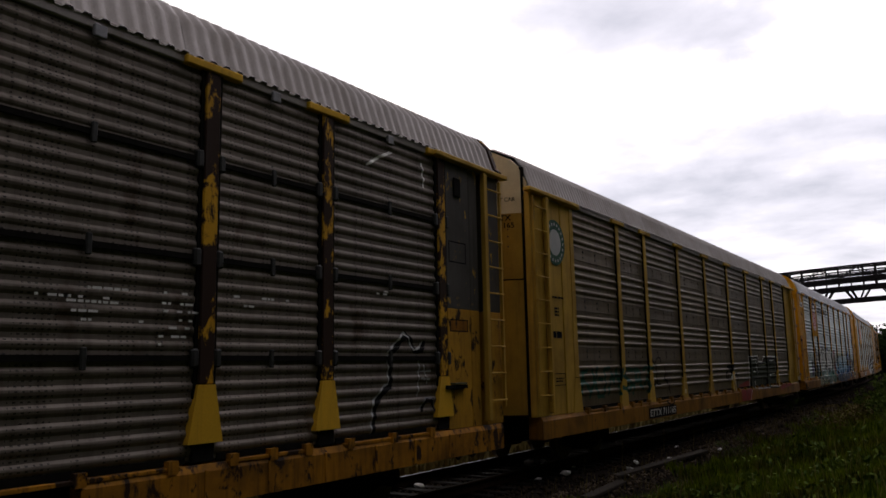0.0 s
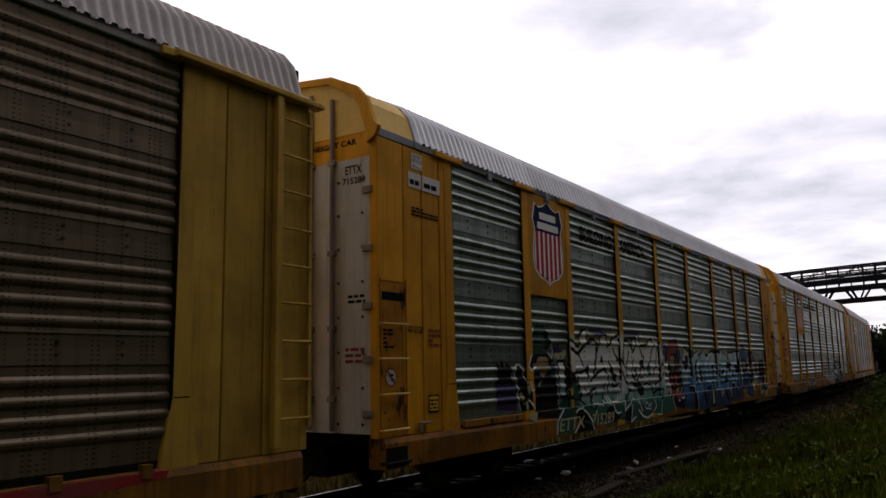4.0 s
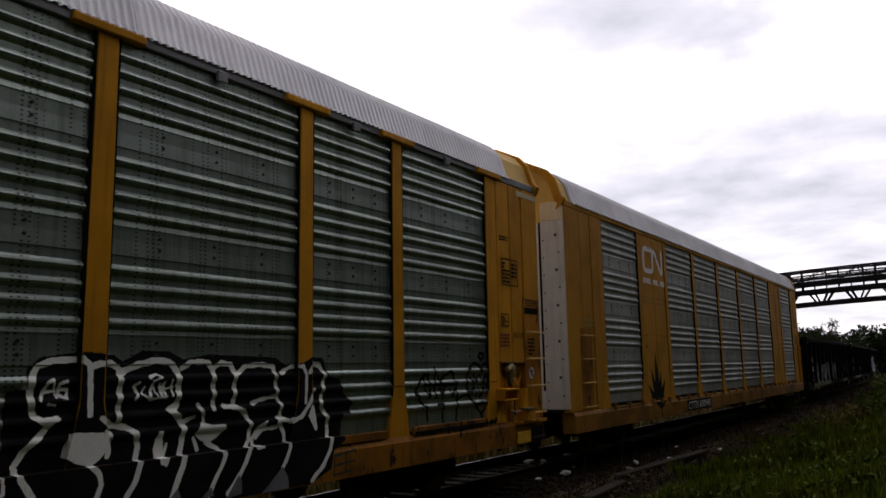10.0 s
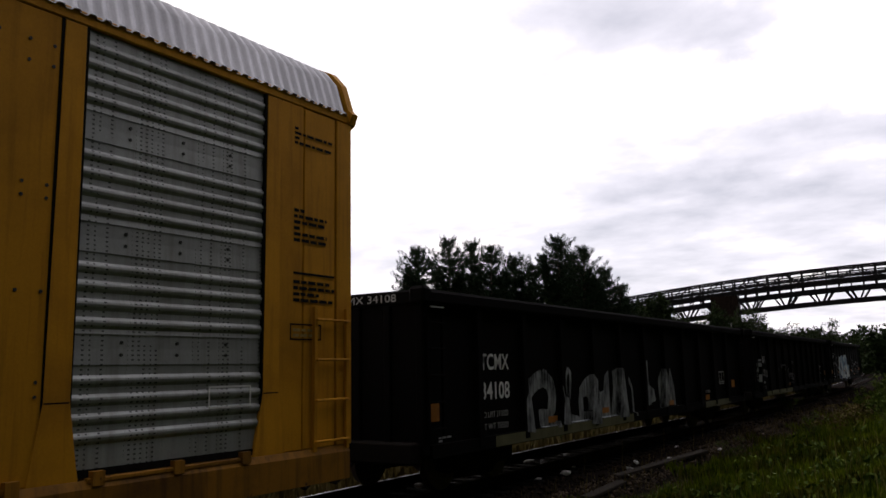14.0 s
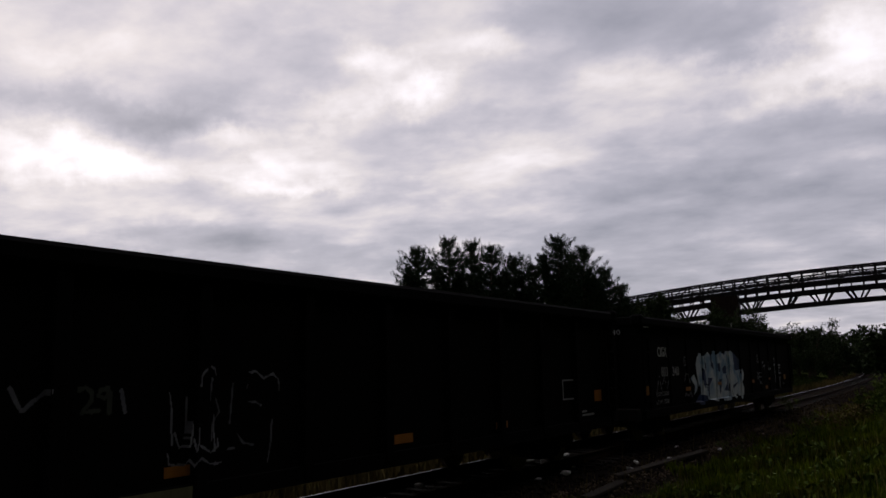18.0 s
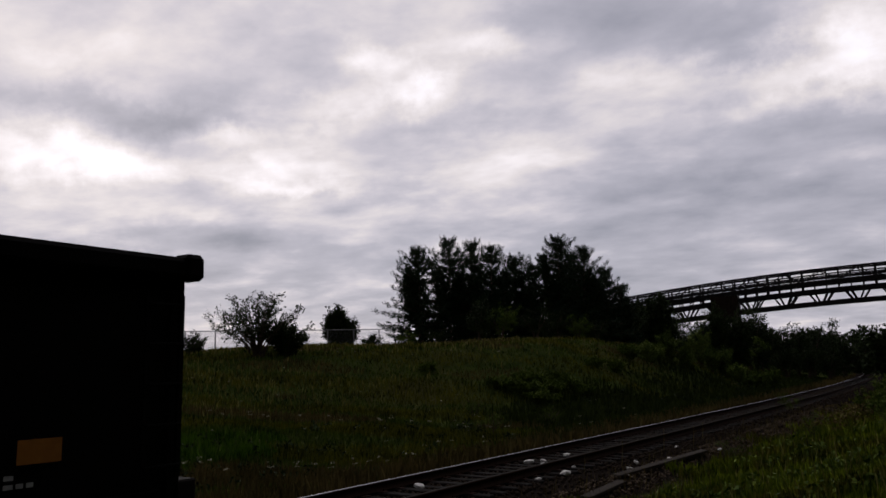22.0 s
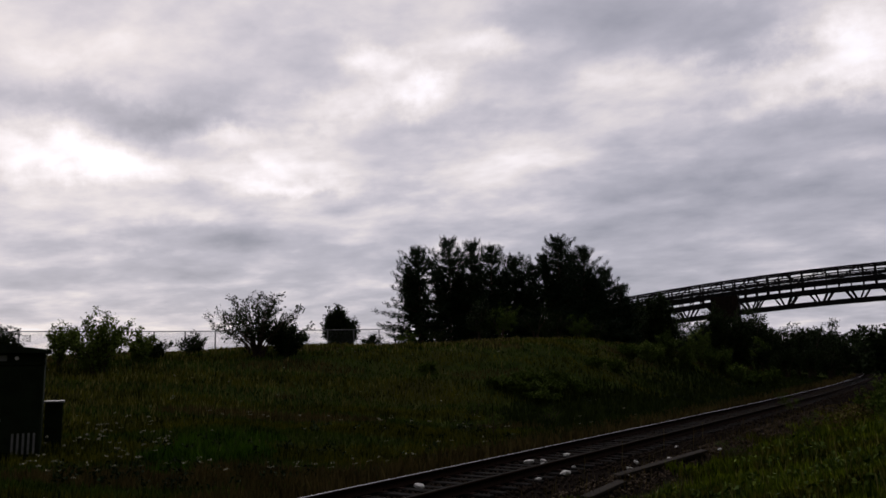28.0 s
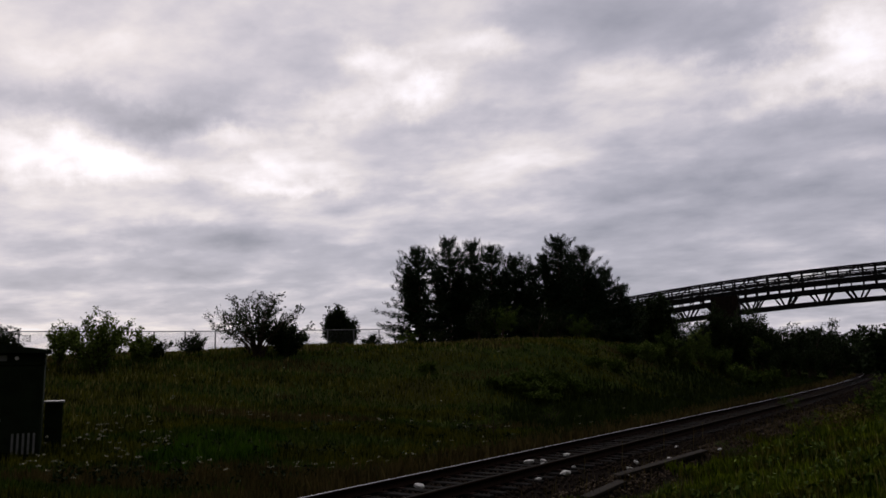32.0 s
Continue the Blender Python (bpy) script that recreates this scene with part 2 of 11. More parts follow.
def hazy(name, thin, thick):
    """Old chalky paint washed off in streaks."""
    m, nt, b = material(name, 0.8, 0, 0.05)
    st = noise_tex(nt, coords(nt, (7, 7, 0.9)), 2.4, 6, 0.65)
    bl = noise_tex(nt, coords(nt), 1.9, 4, 0.55)
    f = ramp_val(nt, calc(nt, "ADD", calc(nt, "MULTIPLY", st, 0.6), calc(nt, "MULTIPLY", bl, 0.5)), 0.42, 0.68)
    nt.links.new(mixc(nt, f, thin, thick), b.inputs["Base Color"])
    return m


M = {}
M["yellow"] = worn("yellow_paint", (0.66, 0.295, 0.009), (0.30, 0.125, 0.007), 0.6, 0.6, (0.08, 0.03, 0.012), 0.72)
M["yellow_rusty"] = worn("rust_streaked_yellow_paint", (0.52, 0.215, 0.008), (0.20, 0.075, 0.008), 0.8, 0.8, (0.06, 0.022, 0.010), 0.56)
M["yellow_roof"] = worn("cream_yellow_paint", (0.68, 0.44, 0.12), (0.4, 0.25, 0.08), 0.5, 0.4, (0.14, 0.06, 0.02), 0.75)
M["yellow_old"] = worn("weathered_yellow_paint", (0.46, 0.24, 0.03), (0.13, 0.075, 0.025), 0.7, 0.7, (0.075, 0.03, 0.014), 0.62)
M["yellow_dull"] = worn("dull_ochre_paint", (0.54, 0.33, 0.05), (0.22, 0.12, 0.025), 0.7, 0.6, (0.10, 0.05, 0.015), 0.72)
M["peeled"] = worn("peeling_yellow_paint", (0.68, 0.36, 0.02), (0.24, 0.12, 0.02), 0.45, 0.4, (0.030, 0.016, 0.011), 0.43)
M["peeled_grey"] = worn("peeling_grey_paint", (0.08, 0.075, 0.068), (0.03, 0.026, 0.022), 0.6, 0.5, (0.42, 0.25, 0.03), 0.61)
M["end_low"] = worn("rust_blotched_yellow_paint", (0.52, 0.27, 0.025), (0.14, 0.075, 0.02), 0.7, 0.7, (0.028, 0.016, 0.011), 0.555)
M["cap_yellow"] = worn("bright_yellow_paint", (0.70, 0.40, 0.03), (0.3, 0.16, 0.03), 0.4, 0.4, (0.06, 0.03, 0.015), 0.68)
M["sill_dirty"] = worn("grimy_yellow_sill_paint", (0.42, 0.18, 0.012), (0.05, 0.026, 0.010), 0.9, 0.8, (0.030, 0.016, 0.010), 0.54)
M["sill_up"] = worn("dusty_yellow_sill_paint", (0.30, 0.12, 0.008), (0.06, 0.028, 0.008), 0.9, 0.8, (0.03, 0.016, 0.010), 0.58)
M["sill_brown"] = worn("grimy_ochre_sill_paint", (0.30, 0.135, 0.014), (0.07, 0.035, 0.012), 0.9, 0.8, (0.04, 0.02, 0.012), 0.62)
M["cn_yellow"] = worn("ochre_paint", (0.53, 0.245, 0.013), (0.24, 0.105, 0.010), 0.6, 0.6, (0.1, 0.04, 0.015), 0.74)
M["galv"] = sheet_metal("galvanised_sheet", (0.37, 0.43, 0.395), (0.15, 0.175, 0.145), 0.85, 0.36)
M["galv_cn"] = sheet_metal("dusty_galvanised_sheet", (0.37, 0.385, 0.375), (0.19, 0.19, 0.165), 0.5, 0.54)
M["brown_sheet"] = sheet_metal("brown_weathered_sheet", (0.165, 0.122, 0.072), (0.06, 0.043, 0.024), 0.45, 0.48)
M["old_sheet"] = sheet_metal("grey_brown_weathered_sheet", (0.18, 0.15, 0.125), (0.07, 0.055, 0.04), 0.35, 0.55, rust=(0.07, 0.045, 0.03))
M["roof"] = worn("galvanised_roof_sheet", (0.50, 0.50, 0.53), (0.33, 0.33, 0.35), 0.5, 0.5, None, rough=0.5, metal=0.35, vary=0.06)
M["roof_brown"] = worn("dusty_roof_sheet", (0.34, 0.31, 0.30), (0.2, 0.17, 0.15), 0.6, 0.5, None, rough=0.6, metal=0.15, vary=0.05)
M["pipe"] = worn("rusty_lock_pipe", (0.27, 0.22, 0.18), (0.13, 0.09, 0.07), 0.6, 0.5, (0.12, 0.05, 0.025), 0.6, rough=0.6)
M["rail_grey"] = worn("grey_metal_trim", (0.26, 0.26, 0.28), (0.14, 0.13, 0.13), 0.5, 0.4, None, rough=0.5, metal=0.4)
M["white_door"] = worn("white_door_paint", (0.60, 0.57, 0.53), (0.34, 0.29, 0.23), 0.6, 0.7, (0.16, 0.08, 0.035), 0.66)
M["white_clean"] = worn("fresh_white_door_paint", (0.78, 0.75, 0.70), (0.46, 0.40, 0.32), 0.45, 0.6, (0.24, 0.11, 0.04), 0.72)
M["cream"] = worn("cream_door_paint", (0.70, 0.60, 0.40), (0.40, 0.31, 0.17), 0.5, 0.5, (0.18, 0.09, 0.04), 0.74)
M["black"] = worn("black_car_paint", (0.004, 0.0038, 0.0038), (0.0065, 0.0055, 0.005), 0.6, 0.4, (0.010, 0.006, 0.004), 0.72, rough=0.9, spec=0.03)
M["under"] = worn("grimy_underframe", (0.011, 0.009, 0.008), (0.018, 0.013, 0.010), 0.6, 0.3, None, rough=0.85, spec=0.08)
M["sill_dust"] = worn("dusty_olive_sill_paint", (0.12, 0.115, 0.06), (0.05, 0.05, 0.03), 0.6, 0.5, None, rough=0.75)
# near-black; its strips and patches also paint the shade in gaps and recesses
M["dark"] = plain("dark_parts_and_gap_shade", (0.01, 0.009, 0.008), 0.9)
M["steel"] = plain("worn_wheel_steel", (0.12, 0.09, 0.07), 0.5, 0.6)
M["railhead"] = plain("polished_rail_steel", (0.24, 0.24, 0.25), 0.40, 1.0, 0.1, 30)
M["railrust"] = plain("rusty_rail_steel", (0.024, 0.013, 0.009), 0.95, 0.0, 0.4, 20, 0.04)
M["bolt"] = plain("bolt_steel", (0.05, 0.05, 0.05), 0.5, 0.5)
M["letter_black"] = plain("black_lettering_paint", (0.008, 0.008, 0.009), 0.7, 0, 0.2, 12, 0.05)
M["letter_grey"] = plain("grey_lettering_paint", (0.30, 0.30, 0.30), 0.6)
M["letter_white"] = plain("white_lettering_paint", (0.62, 0.62, 0.60), 0.6, 0, 0.12, 6)
M["letter_yellow"] = plain("faded_yellow_lettering_paint", (0.32, 0.22, 0.06), 0.7)
M["letter_red"] = plain("red_lettering_paint", (0.22, 0.035, 0.025), 0.6)
M["orange"] = plain("orange_reflector", (0.33, 0.125, 0.02), 0.5, 0, 0.2, 6)
M["red"] = plain("shield_red", (0.52, 0.012, 0.018), 0.6, 0, 0.1, 4, 0.04)
M["navy"] = plain("shield_navy", (0.004, 0.009, 0.055), 0.6, 0, 0.15, 4, 0.04)
M["white"] = plain("shield_white", (0.84, 0.81, 0.78), 0.6, 0, 0.06, 4, 0.04)
M["green"] = plain("roundel_green", (0.025, 0.085, 0.05), 0.6, 0, 0.2, 5)
M["g_white"] = paint("white_spray_paint", (0.90, 0.90, 0.86), (0.80, 0.81, 0.78), 0.55, 1.5)
M["g_black"] = paint("black_spray_paint", (0.006, 0.006, 0.007), (0.011, 0.011, 0.013), 0.7, spec=0.05)
M["g_blue"] = faded("blue_spray_paint", [(0.75, (0.012, 0.035, 0.085)), (1.10, (0.03, 0.10, 0.25)), (1.25, (0.06, 0.19, 0.42)), (1.55, (0.16, 0.35, 0.54)), (2.0, (0.33, 0.50, 0.60)), (2.4, (0.45, 0.58, 0.60))])
M["g_deep"] = paint("deep_blue_spray_paint", (0.008, 0.017, 0.055), (0.016, 0.036, 0.11), 0.5, 1.3)
M["g_coat"] = faded("bright_blue_spray_paint", [(0.75, (0.010, 0.028, 0.10)), (1.3, (0.022, 0.075, 0.26)), (1.7, (0.03, 0.10, 0.34)), (2.0, (0.012, 0.028, 0.12)), (2.35, (0.03, 0.09, 0.33)), (2.6, (0.06, 0.16, 0.42))])
M["g_teal"] = faded("silver_to_green_spray_paint", [(0.70, (0.008, 0.045, 0.030)), (1.05, (0.02, 0.13, 0.09)), (1.25, (0.20, 0.36, 0.36)), (1.50, (0.44, 0.50, 0.50)), (1.75, (0.66, 0.66, 0.62)), (2.5, (0.72, 0.71, 0.66))])
M["g_green"] = paint("green_spray_paint", (0.010, 0.055, 0.038), (0.02, 0.095, 0.068), 0.5, 1.0)
M["g_cream"] = paint("cream_spray_paint", (0.5, 0.47, 0.30), (0.40, 0.40, 0.22), 0.5, 1.0)
M["g_red"] = paint("red_spray_paint", (0.30, 0.03, 0.03), (0.22, 0.05, 0.045), 0.5, 1.2)
M["g_purple"] = paint("purple_spray_paint", (0.05, 0.03, 0.11), (0.03, 0.03, 0.08), 0.5, 1.2)
M["g_hair"] = paint("dark_brown_spray_paint", (0.035, 0.024, 0.02), (0.06, 0.04, 0.03), 0.6, 1.4)
M["g_grey"] = paint("grey_spray_paint", (0.20, 0.20, 0.22), (0.09, 0.09, 0.1), 0.5, 1.2)
M["g_haze"] = hazy("washed_chalk_paint", (0.012, 0.012, 0.013), (0.34, 0.36, 0.36))
M["g_dim"] = paint("faded_chalk_marks", (0.07, 0.075, 0.06), (0.04, 0.045, 0.035), 0.8, 1.2, spec=0.05)
M["g_silver"] = paint("dull_silver_spray_paint", (0.31, 0.315, 0.31), (0.22, 0.225, 0.22), 0.5, 1.4)
M["g_tan"] = paint("tan_spray_paint", (0.30, 0.21, 0.12), (0.24, 0.17, 0.10), 0.6, 1.4)
M["g_washed"] = paint("white_and_pale_blue_spray_paint", (0.66, 0.69, 0.68), (0.20, 0.33, 0.46), 0.6, 1.6)
M["g_chalk"] = paint("chalk_white_spray_paint", (0.50, 0.51, 0.50), (0.34, 0.36, 0.38), 0.6, 0.9)
M["leaf"] = None


def leafy(name, dark, light, rough=0.7):
    m, nt, b = material(name, rough, 0, 0.04)
    g = node(nt, "ShaderNodeNewGeometry")
    n = noise_tex(nt, coords(nt), 0.7, 4, 0.6)
    f = calc(nt, "ADD", calc(nt, "MULTIPLY", g.outputs["Random Per Island"], 0.55), calc(nt, "SUBTRACT", calc(nt, "MULTIPLY", n, 1.3), 0.42))
    nt.links.new(ramp_of(nt, f, [(0.2, dark), (0.8, light)]), b.inputs["Base Color"])
    return m


M["needle"] = leafy("pine_needles", (0.008, 0.017, 0.008), (0.018, 0.034, 0.014))
M["leaf"] = leafy("broad_leaves", (0.03, 0.055, 0.008), (0.105, 0.145, 0.018))
M["leaf_dark"] = leafy("dark_leaves", (0.007, 0.014, 0.004), (0.026, 0.042, 0.010))
M["leaf_light"] = leafy("pale_willow_leaves", (0.05, 0.085, 0.012), (0.17, 0.22, 0.04))
M["grass"] = leafy("meadow_grass", (0.014, 0.020, 0.002), (0.150, 0.150, 0.012))
M["grass_lush"] = leafy("lush_grass", (0.020, 0.042, 0.002), (0.185, 0.235, 0.010))
M["grass_dry"] = leafy("dry_grass", (0.055, 0.045, 0.014), (0.14, 0.105, 0.035))
M["grass_dark"] = leafy("dark_foot_grass", (0.012, 0.022, 0.004), (0.045, 0.062, 0.010))
M["straw"] = leafy("pale_straw_blades", (0.10, 0.095, 0.022), (0.27, 0.24, 0.07))
M["grass_mid"] = leafy("dark_meadow_grass", (0.012, 0.028, 0.003), (0.10, 0.142, 0.017))
M["grass_damp"] = leafy("fresh_damp_grass", (0.010, 0.032, 0.002), (0.085, 0.175, 0.010))
M["flower"] = plain("white_petals", (0.42, 0.40, 0.28), 0.85)
M["dull_head"] = plain("dull_rail_steel", (0.030, 0.026, 0.023), 0.85, 0.0, 0.3, 8, 0.08)
M["bark"] = plain("bark", (0.07, 0.05, 0.038), 0.9, 0, 0.5, 8)
M["stone"] = plain("ballast_stone", (0.022, 0.015, 0.010), 0.95, 0, 0.6, 9, 0.02)
M["beige_stone"] = plain("dusty_beige_ballast", (0.095, 0.070, 0.048), 0.9, 0, 0.5, 9)
M["pale_stone"] = plain("pale_limestone", (0.62, 0.61, 0.58), 0.8, 0, 0.15, 9)
M["tie"] = plain("weathered_tie_wood", (0.010, 0.0085, 0.0075), 0.95, 0, 0.45, 14, 0.02)
M["board"] = plain("grey_board_wood", (0.038, 0.032, 0.026), 0.92, 0, 0.3, 12, 0.05)
M["truss"] = plain("dark_truss_steel", (0.014, 0.013, 0.014), 0.8, 0.0, 0.3, 2)
M["cladding"] = plain("dark_brown_cladding", (0.020, 0.013, 0.010), 0.8, 0.0, 0.35, 3)
M["fence"] = plain("galvanised_fence_steel", (0.16, 0.16, 0.17), 0.5, 0.5)
M["cabinet"] = plain("dark_green_cabinet_paint", (0.014, 0.021, 0.011), 0.85, 0, 0.3, 3)
M["cabinet_trim"] = plain("grey_cabinet_trim", (0.24, 0.24, 0.24), 0.5, 0.3)


def soil_material():
    m, nt, b = material("grassy_ground", 0.98, 0, 0.0)
    v = coords(nt)
    a, c, f = noise_tex(nt, v, 0.12, 5, 0.6), noise_tex(nt, v, 0.9, 6, 0.65), noise_tex(nt, v, 9, 4, 0.7)
    green = mixc(nt, ramp_val(nt, c, 0.35, 0.65), (0.018, 0.027, 0.007), (0.042, 0.054, 0.014))
    dry = mixc(nt, ramp_val(nt, f, 0.35, 0.65), (0.028, 0.024, 0.008), (0.055, 0.044, 0.015))
    col = mixc(nt, calc(nt, "MULTIPLY", ramp_val(nt, a, 0.48, 0.62), 0.6), green, dry)
    # gravel and cinders along the line (distance from the track, stored on the mesh)
    at = node(nt, "ShaderNodeAttribute")
    at.attribute_name = "bed"
    gravel = mixc(nt, ramp_val(nt, f, 0.35, 0.65), (0.007, 0.006, 0.005), (0.022, 0.017, 0.014))
    bed = calc(nt, "ADD", at.outputs["Fac"], calc(nt, "MULTIPLY", calc(nt, "SUBTRACT", c, 0.5), 0.9))
    col = mixc(nt, ramp_val(nt, bed, 0.3, 0.6), col, gravel)
    nt.links.new(col, b.inputs["Base Color"])
    bump(nt, b, calc(nt, "ADD", c, f), 0.8, 0.06)
    return m


M["ground"] = soil_material()


# ---------------------------------------------------------------- helpers for meshes
def from_bm(name, bm, mat, smooth=False):
    me = bpy.data.meshes.new(name)
    bmesh.ops.recalc_face_normals(bm, faces=bm.faces)
    bm.to_mesh(me)
    bm.free()
    if mat is not None:
        me.materials.append(mat)
    if smooth:
        me.polygons.foreach_set("use_smooth", [True] * len(me.polygons))
    return me


def part(name, bm, mat, parent, label="", m=None):
    """One mesh object under a thing or a part. bm: a bmesh, or a mesh already made."""
    me = bm if isinstance(bm, bpy.types.Mesh) else from_bm(name, bm, mat)
    ob = new(name, me)
    ob.parent = parent
    if m is not None:
        ob.matrix_basis = m
    if label:
        ob["label"] = label
    return ob


def box(bm, x0, x1, y0, y1, z0, z1, bevel=0.0):
    vs = [bm.verts.new((x, y, z)) for x in (x0, x1) for y in (y0, y1) for z in (z0, z1)]
    fs = [bm.faces.new([vs[i] for i in q]) for q in ((0, 1, 3, 2), (4, 6, 7, 5), (0, 4, 5, 1), (2, 3, 7, 6), (0, 2, 6, 4), (1, 5, 7, 3))]
    if bevel:
        es = {e for f in fs for e in f.edges}
        bmesh.ops.bevel(bm, geom=list(es), offset=bevel, segments=1, affect="EDGES")
    return bm


def boxes(*items, bevel=0.0):
    bm = bmesh.new()
    for it in items:
        if bevel:
            sub = bmesh.new()
            box(sub, *it, bevel=bevel)
            me = bpy.data.meshes.new("tmp")
            sub.to_mesh(me)
            sub.free()
            bm.from_mesh(me)
            bpy.data.meshes.remove(me)
        else:
            box(bm, *it)
    return bm


def rod(bm, a, b, r, n=6, r2=None):
    a, b = Vector(a), Vector(b)
    ax = (b - a).normalized()
    side = ax.orthogonal().normalized()
    up = ax.cross(side)
    r2 = r if r2 is None else r2
    ring = lambda c, rad: [bm.verts.new(c + side * math.cos(2 * math.pi * i / n) * rad + up * math.sin(2 * math.pi * i / n) * rad) for i in range(n)]
    p, q = ring(a, r), ring(b, r2)
    for i in range(n):
        bm.faces.new((p[i], p[(i + 1) % n], q[(i + 1) % n], q[i]))
    bm.faces.new(p[::-1])
    bm.faces.new(q)
    return bm


def prism(pts, y0, y1):
    """A section in (x, z), drawn out along y."""
    bm = bmesh.new()
    a = [bm.verts.new((x, y0, z)) for x, z in pts]
    b = [bm.verts.new((x, y1, z)) for x, z in pts]
    n = len(pts)
    for i in range(n):
        bm.faces.new((a[i], a[(i + 1) % n], b[(i + 1) % n], b[i]))
    bm.faces.new(a[::-1])
    bm.faces.new(b)
    return bm


def plate(pts, x0, x1):
    """An outline in (y, z), drawn out along x."""
    bm = bmesh.new()
    a = [bm.verts.new((x0, y, z)) for y, z in pts]
    b = [bm.verts.new((x1, y, z)) for y, z in pts]
    n = len(pts)
    for i in range(n):
        bm.faces.new((a[i], a[(i + 1) % n], b[(i + 1) % n], b[i]))
    bm.faces.new(a[::-1])
    bm.faces.new(b)
    return bm


def mesh_np(name, verts, faces, mat, smooth=False):
    """A mesh from arrays; faces all with the same number of corners."""
    me = bpy.data.meshes.new(name)
    verts, faces = np.asarray(verts, dtype=np.float32), np.asarray(faces, dtype=np.int32)
    k = faces.shape[1]
    me.vertices.add(len(verts))
    me.vertices.foreach_set("co", verts.ravel())
    me.loops.add(faces.size)
    me.loops.foreach_set("vertex_index", faces.ravel())
    me.polygons.add(len(faces))
    me.polygons.foreach_set("loop_start", np.arange(0, faces.size, k, dtype=np.int32))
    if smooth:
        me.polygons.foreach_set("use_smooth", np.ones(len(faces), dtype=bool))
    me.update(calc_edges=True)
    if mat is not None:
        me.materials.append(mat)
    return me


rng = np.random.default_rng(7)

# ---------------------------------------------------------------- the line and the lie of the land
CURVE_FROM, CURVE = 33.0, 0.00085


def track_at(u):
    """Place on the centre line u metres along it, and its heading in radians to the left."""
    if u <= CURVE_FROM:
        return 0.0, u, 0.0
    th = (u - CURVE_FROM) * CURVE
    return -(1 - math.cos(th)) / CURVE, CURVE_FROM + math.sin(th) / CURVE, th


def track_x(y):
    u = np.maximum(0.0, np.asarray(y, dtype=float) - CURVE_FROM)
    return -0.5 * CURVE * u * u


def smooth(a, b, v):
    t = np.clip((np.asarray(v, dtype=float) - a) / (b - a), 0, 1)
    return t * t * (3 - 2 * t)


def land(x, y):
    """Height of the ground."""
    x, y = np.asarray(x, dtype=float), np.asarray(y, dtype=float)
    d = x - track_x(y)
    z = np.full(np.broadcast(x, y).shape, -0.24)
    a = np.abs(d)
    z = z - 0.30 * smooth(1.5, 2.9, a)                       # ballast shoulder
    right = 0.75 * smooth(3.0, 9.0, d) + 0.5 * smooth(9, 40, d)
    z = z + np.where(d > 0, right, 0)
    l = -d
    foot = 0.62 * smooth(3.2, 10.5, l)
    near = smooth(22, 46, y)                                 # the slope stands closer and steeper further on
    lo, hi = 8.5 - 3.0 * near, 27 - 12 * near
    t = np.clip((l - lo) / (hi - lo), 0, 1)
    crest = np.interp(y, [16, 22, 27, 33, 42, 54, 68, 79, 99, 130], [2.45, 2.62, 2.85, 3.15, 3.4, 3.75, 3.35, 2.6, 1.4, 0.3])
    mound = crest * t * t * (3 - 2 * t) * (1 - 0.25 * smooth(45, 110, l))
    z = z + np.where(d < 0, foot + mound, 0)
    bumps = 0.16 * np.sin(0.31 * x + 1.3) * np.sin(0.27 * y + 0.4) + 0.10 * np.sin(0.83 * x + 0.2 * y) * np.sin(0.71 * y - 0.33 * x)
    z = z + bumps * smooth(3.0, 8.0, a)
    return z


def spread(lo, hi, near, fine, grow):
    """Coordinates that lie close together round `near` and widen away from it."""
    out = [near]
    step = fine
    while out[-1] < hi:
        out.append(out[-1] + step)
        step *= grow
    step = fine
    back = [near]
    while back[-1] > lo:
        back.append(back[-1] - step)
        step *= grow
    return np.array(sorted(set(back[1:] + out)))


def make_ground():
    xs = spread(-4500, 4500, 0.0, 0.35, 1.035)
    ys = spread(-4500, 4500, 16.0, 0.45, 1.035)
    gx, gy = np.meshgrid(xs, ys, indexing="ij")
    gz = land(gx, gy)
    nx, ny = gx.shape
    verts = np.stack([gx, gy, gz], -1).reshape(-1, 3)
    i = np.arange(nx * ny).reshape(nx, ny)
    faces = np.stack([i[:-1, :-1], i[1:, :-1], i[1:, 1:], i[:-1, 1:]], -1).reshape(-1, 4)
    me = mesh_np("ground", verts, faces, M["ground"], True)
    at = me.attributes.new("bed", "FLOAT", "POINT")
    d = np.abs(gx - track_x(gy)).ravel()
    at.data.foreach_set("value", (1 - smooth(1.9, 3.4, d)).astype(np.float32))
    tagged(new("ground", me), "grassy land with a low mound beside the railway", "ground", kind="structure")


make_ground()


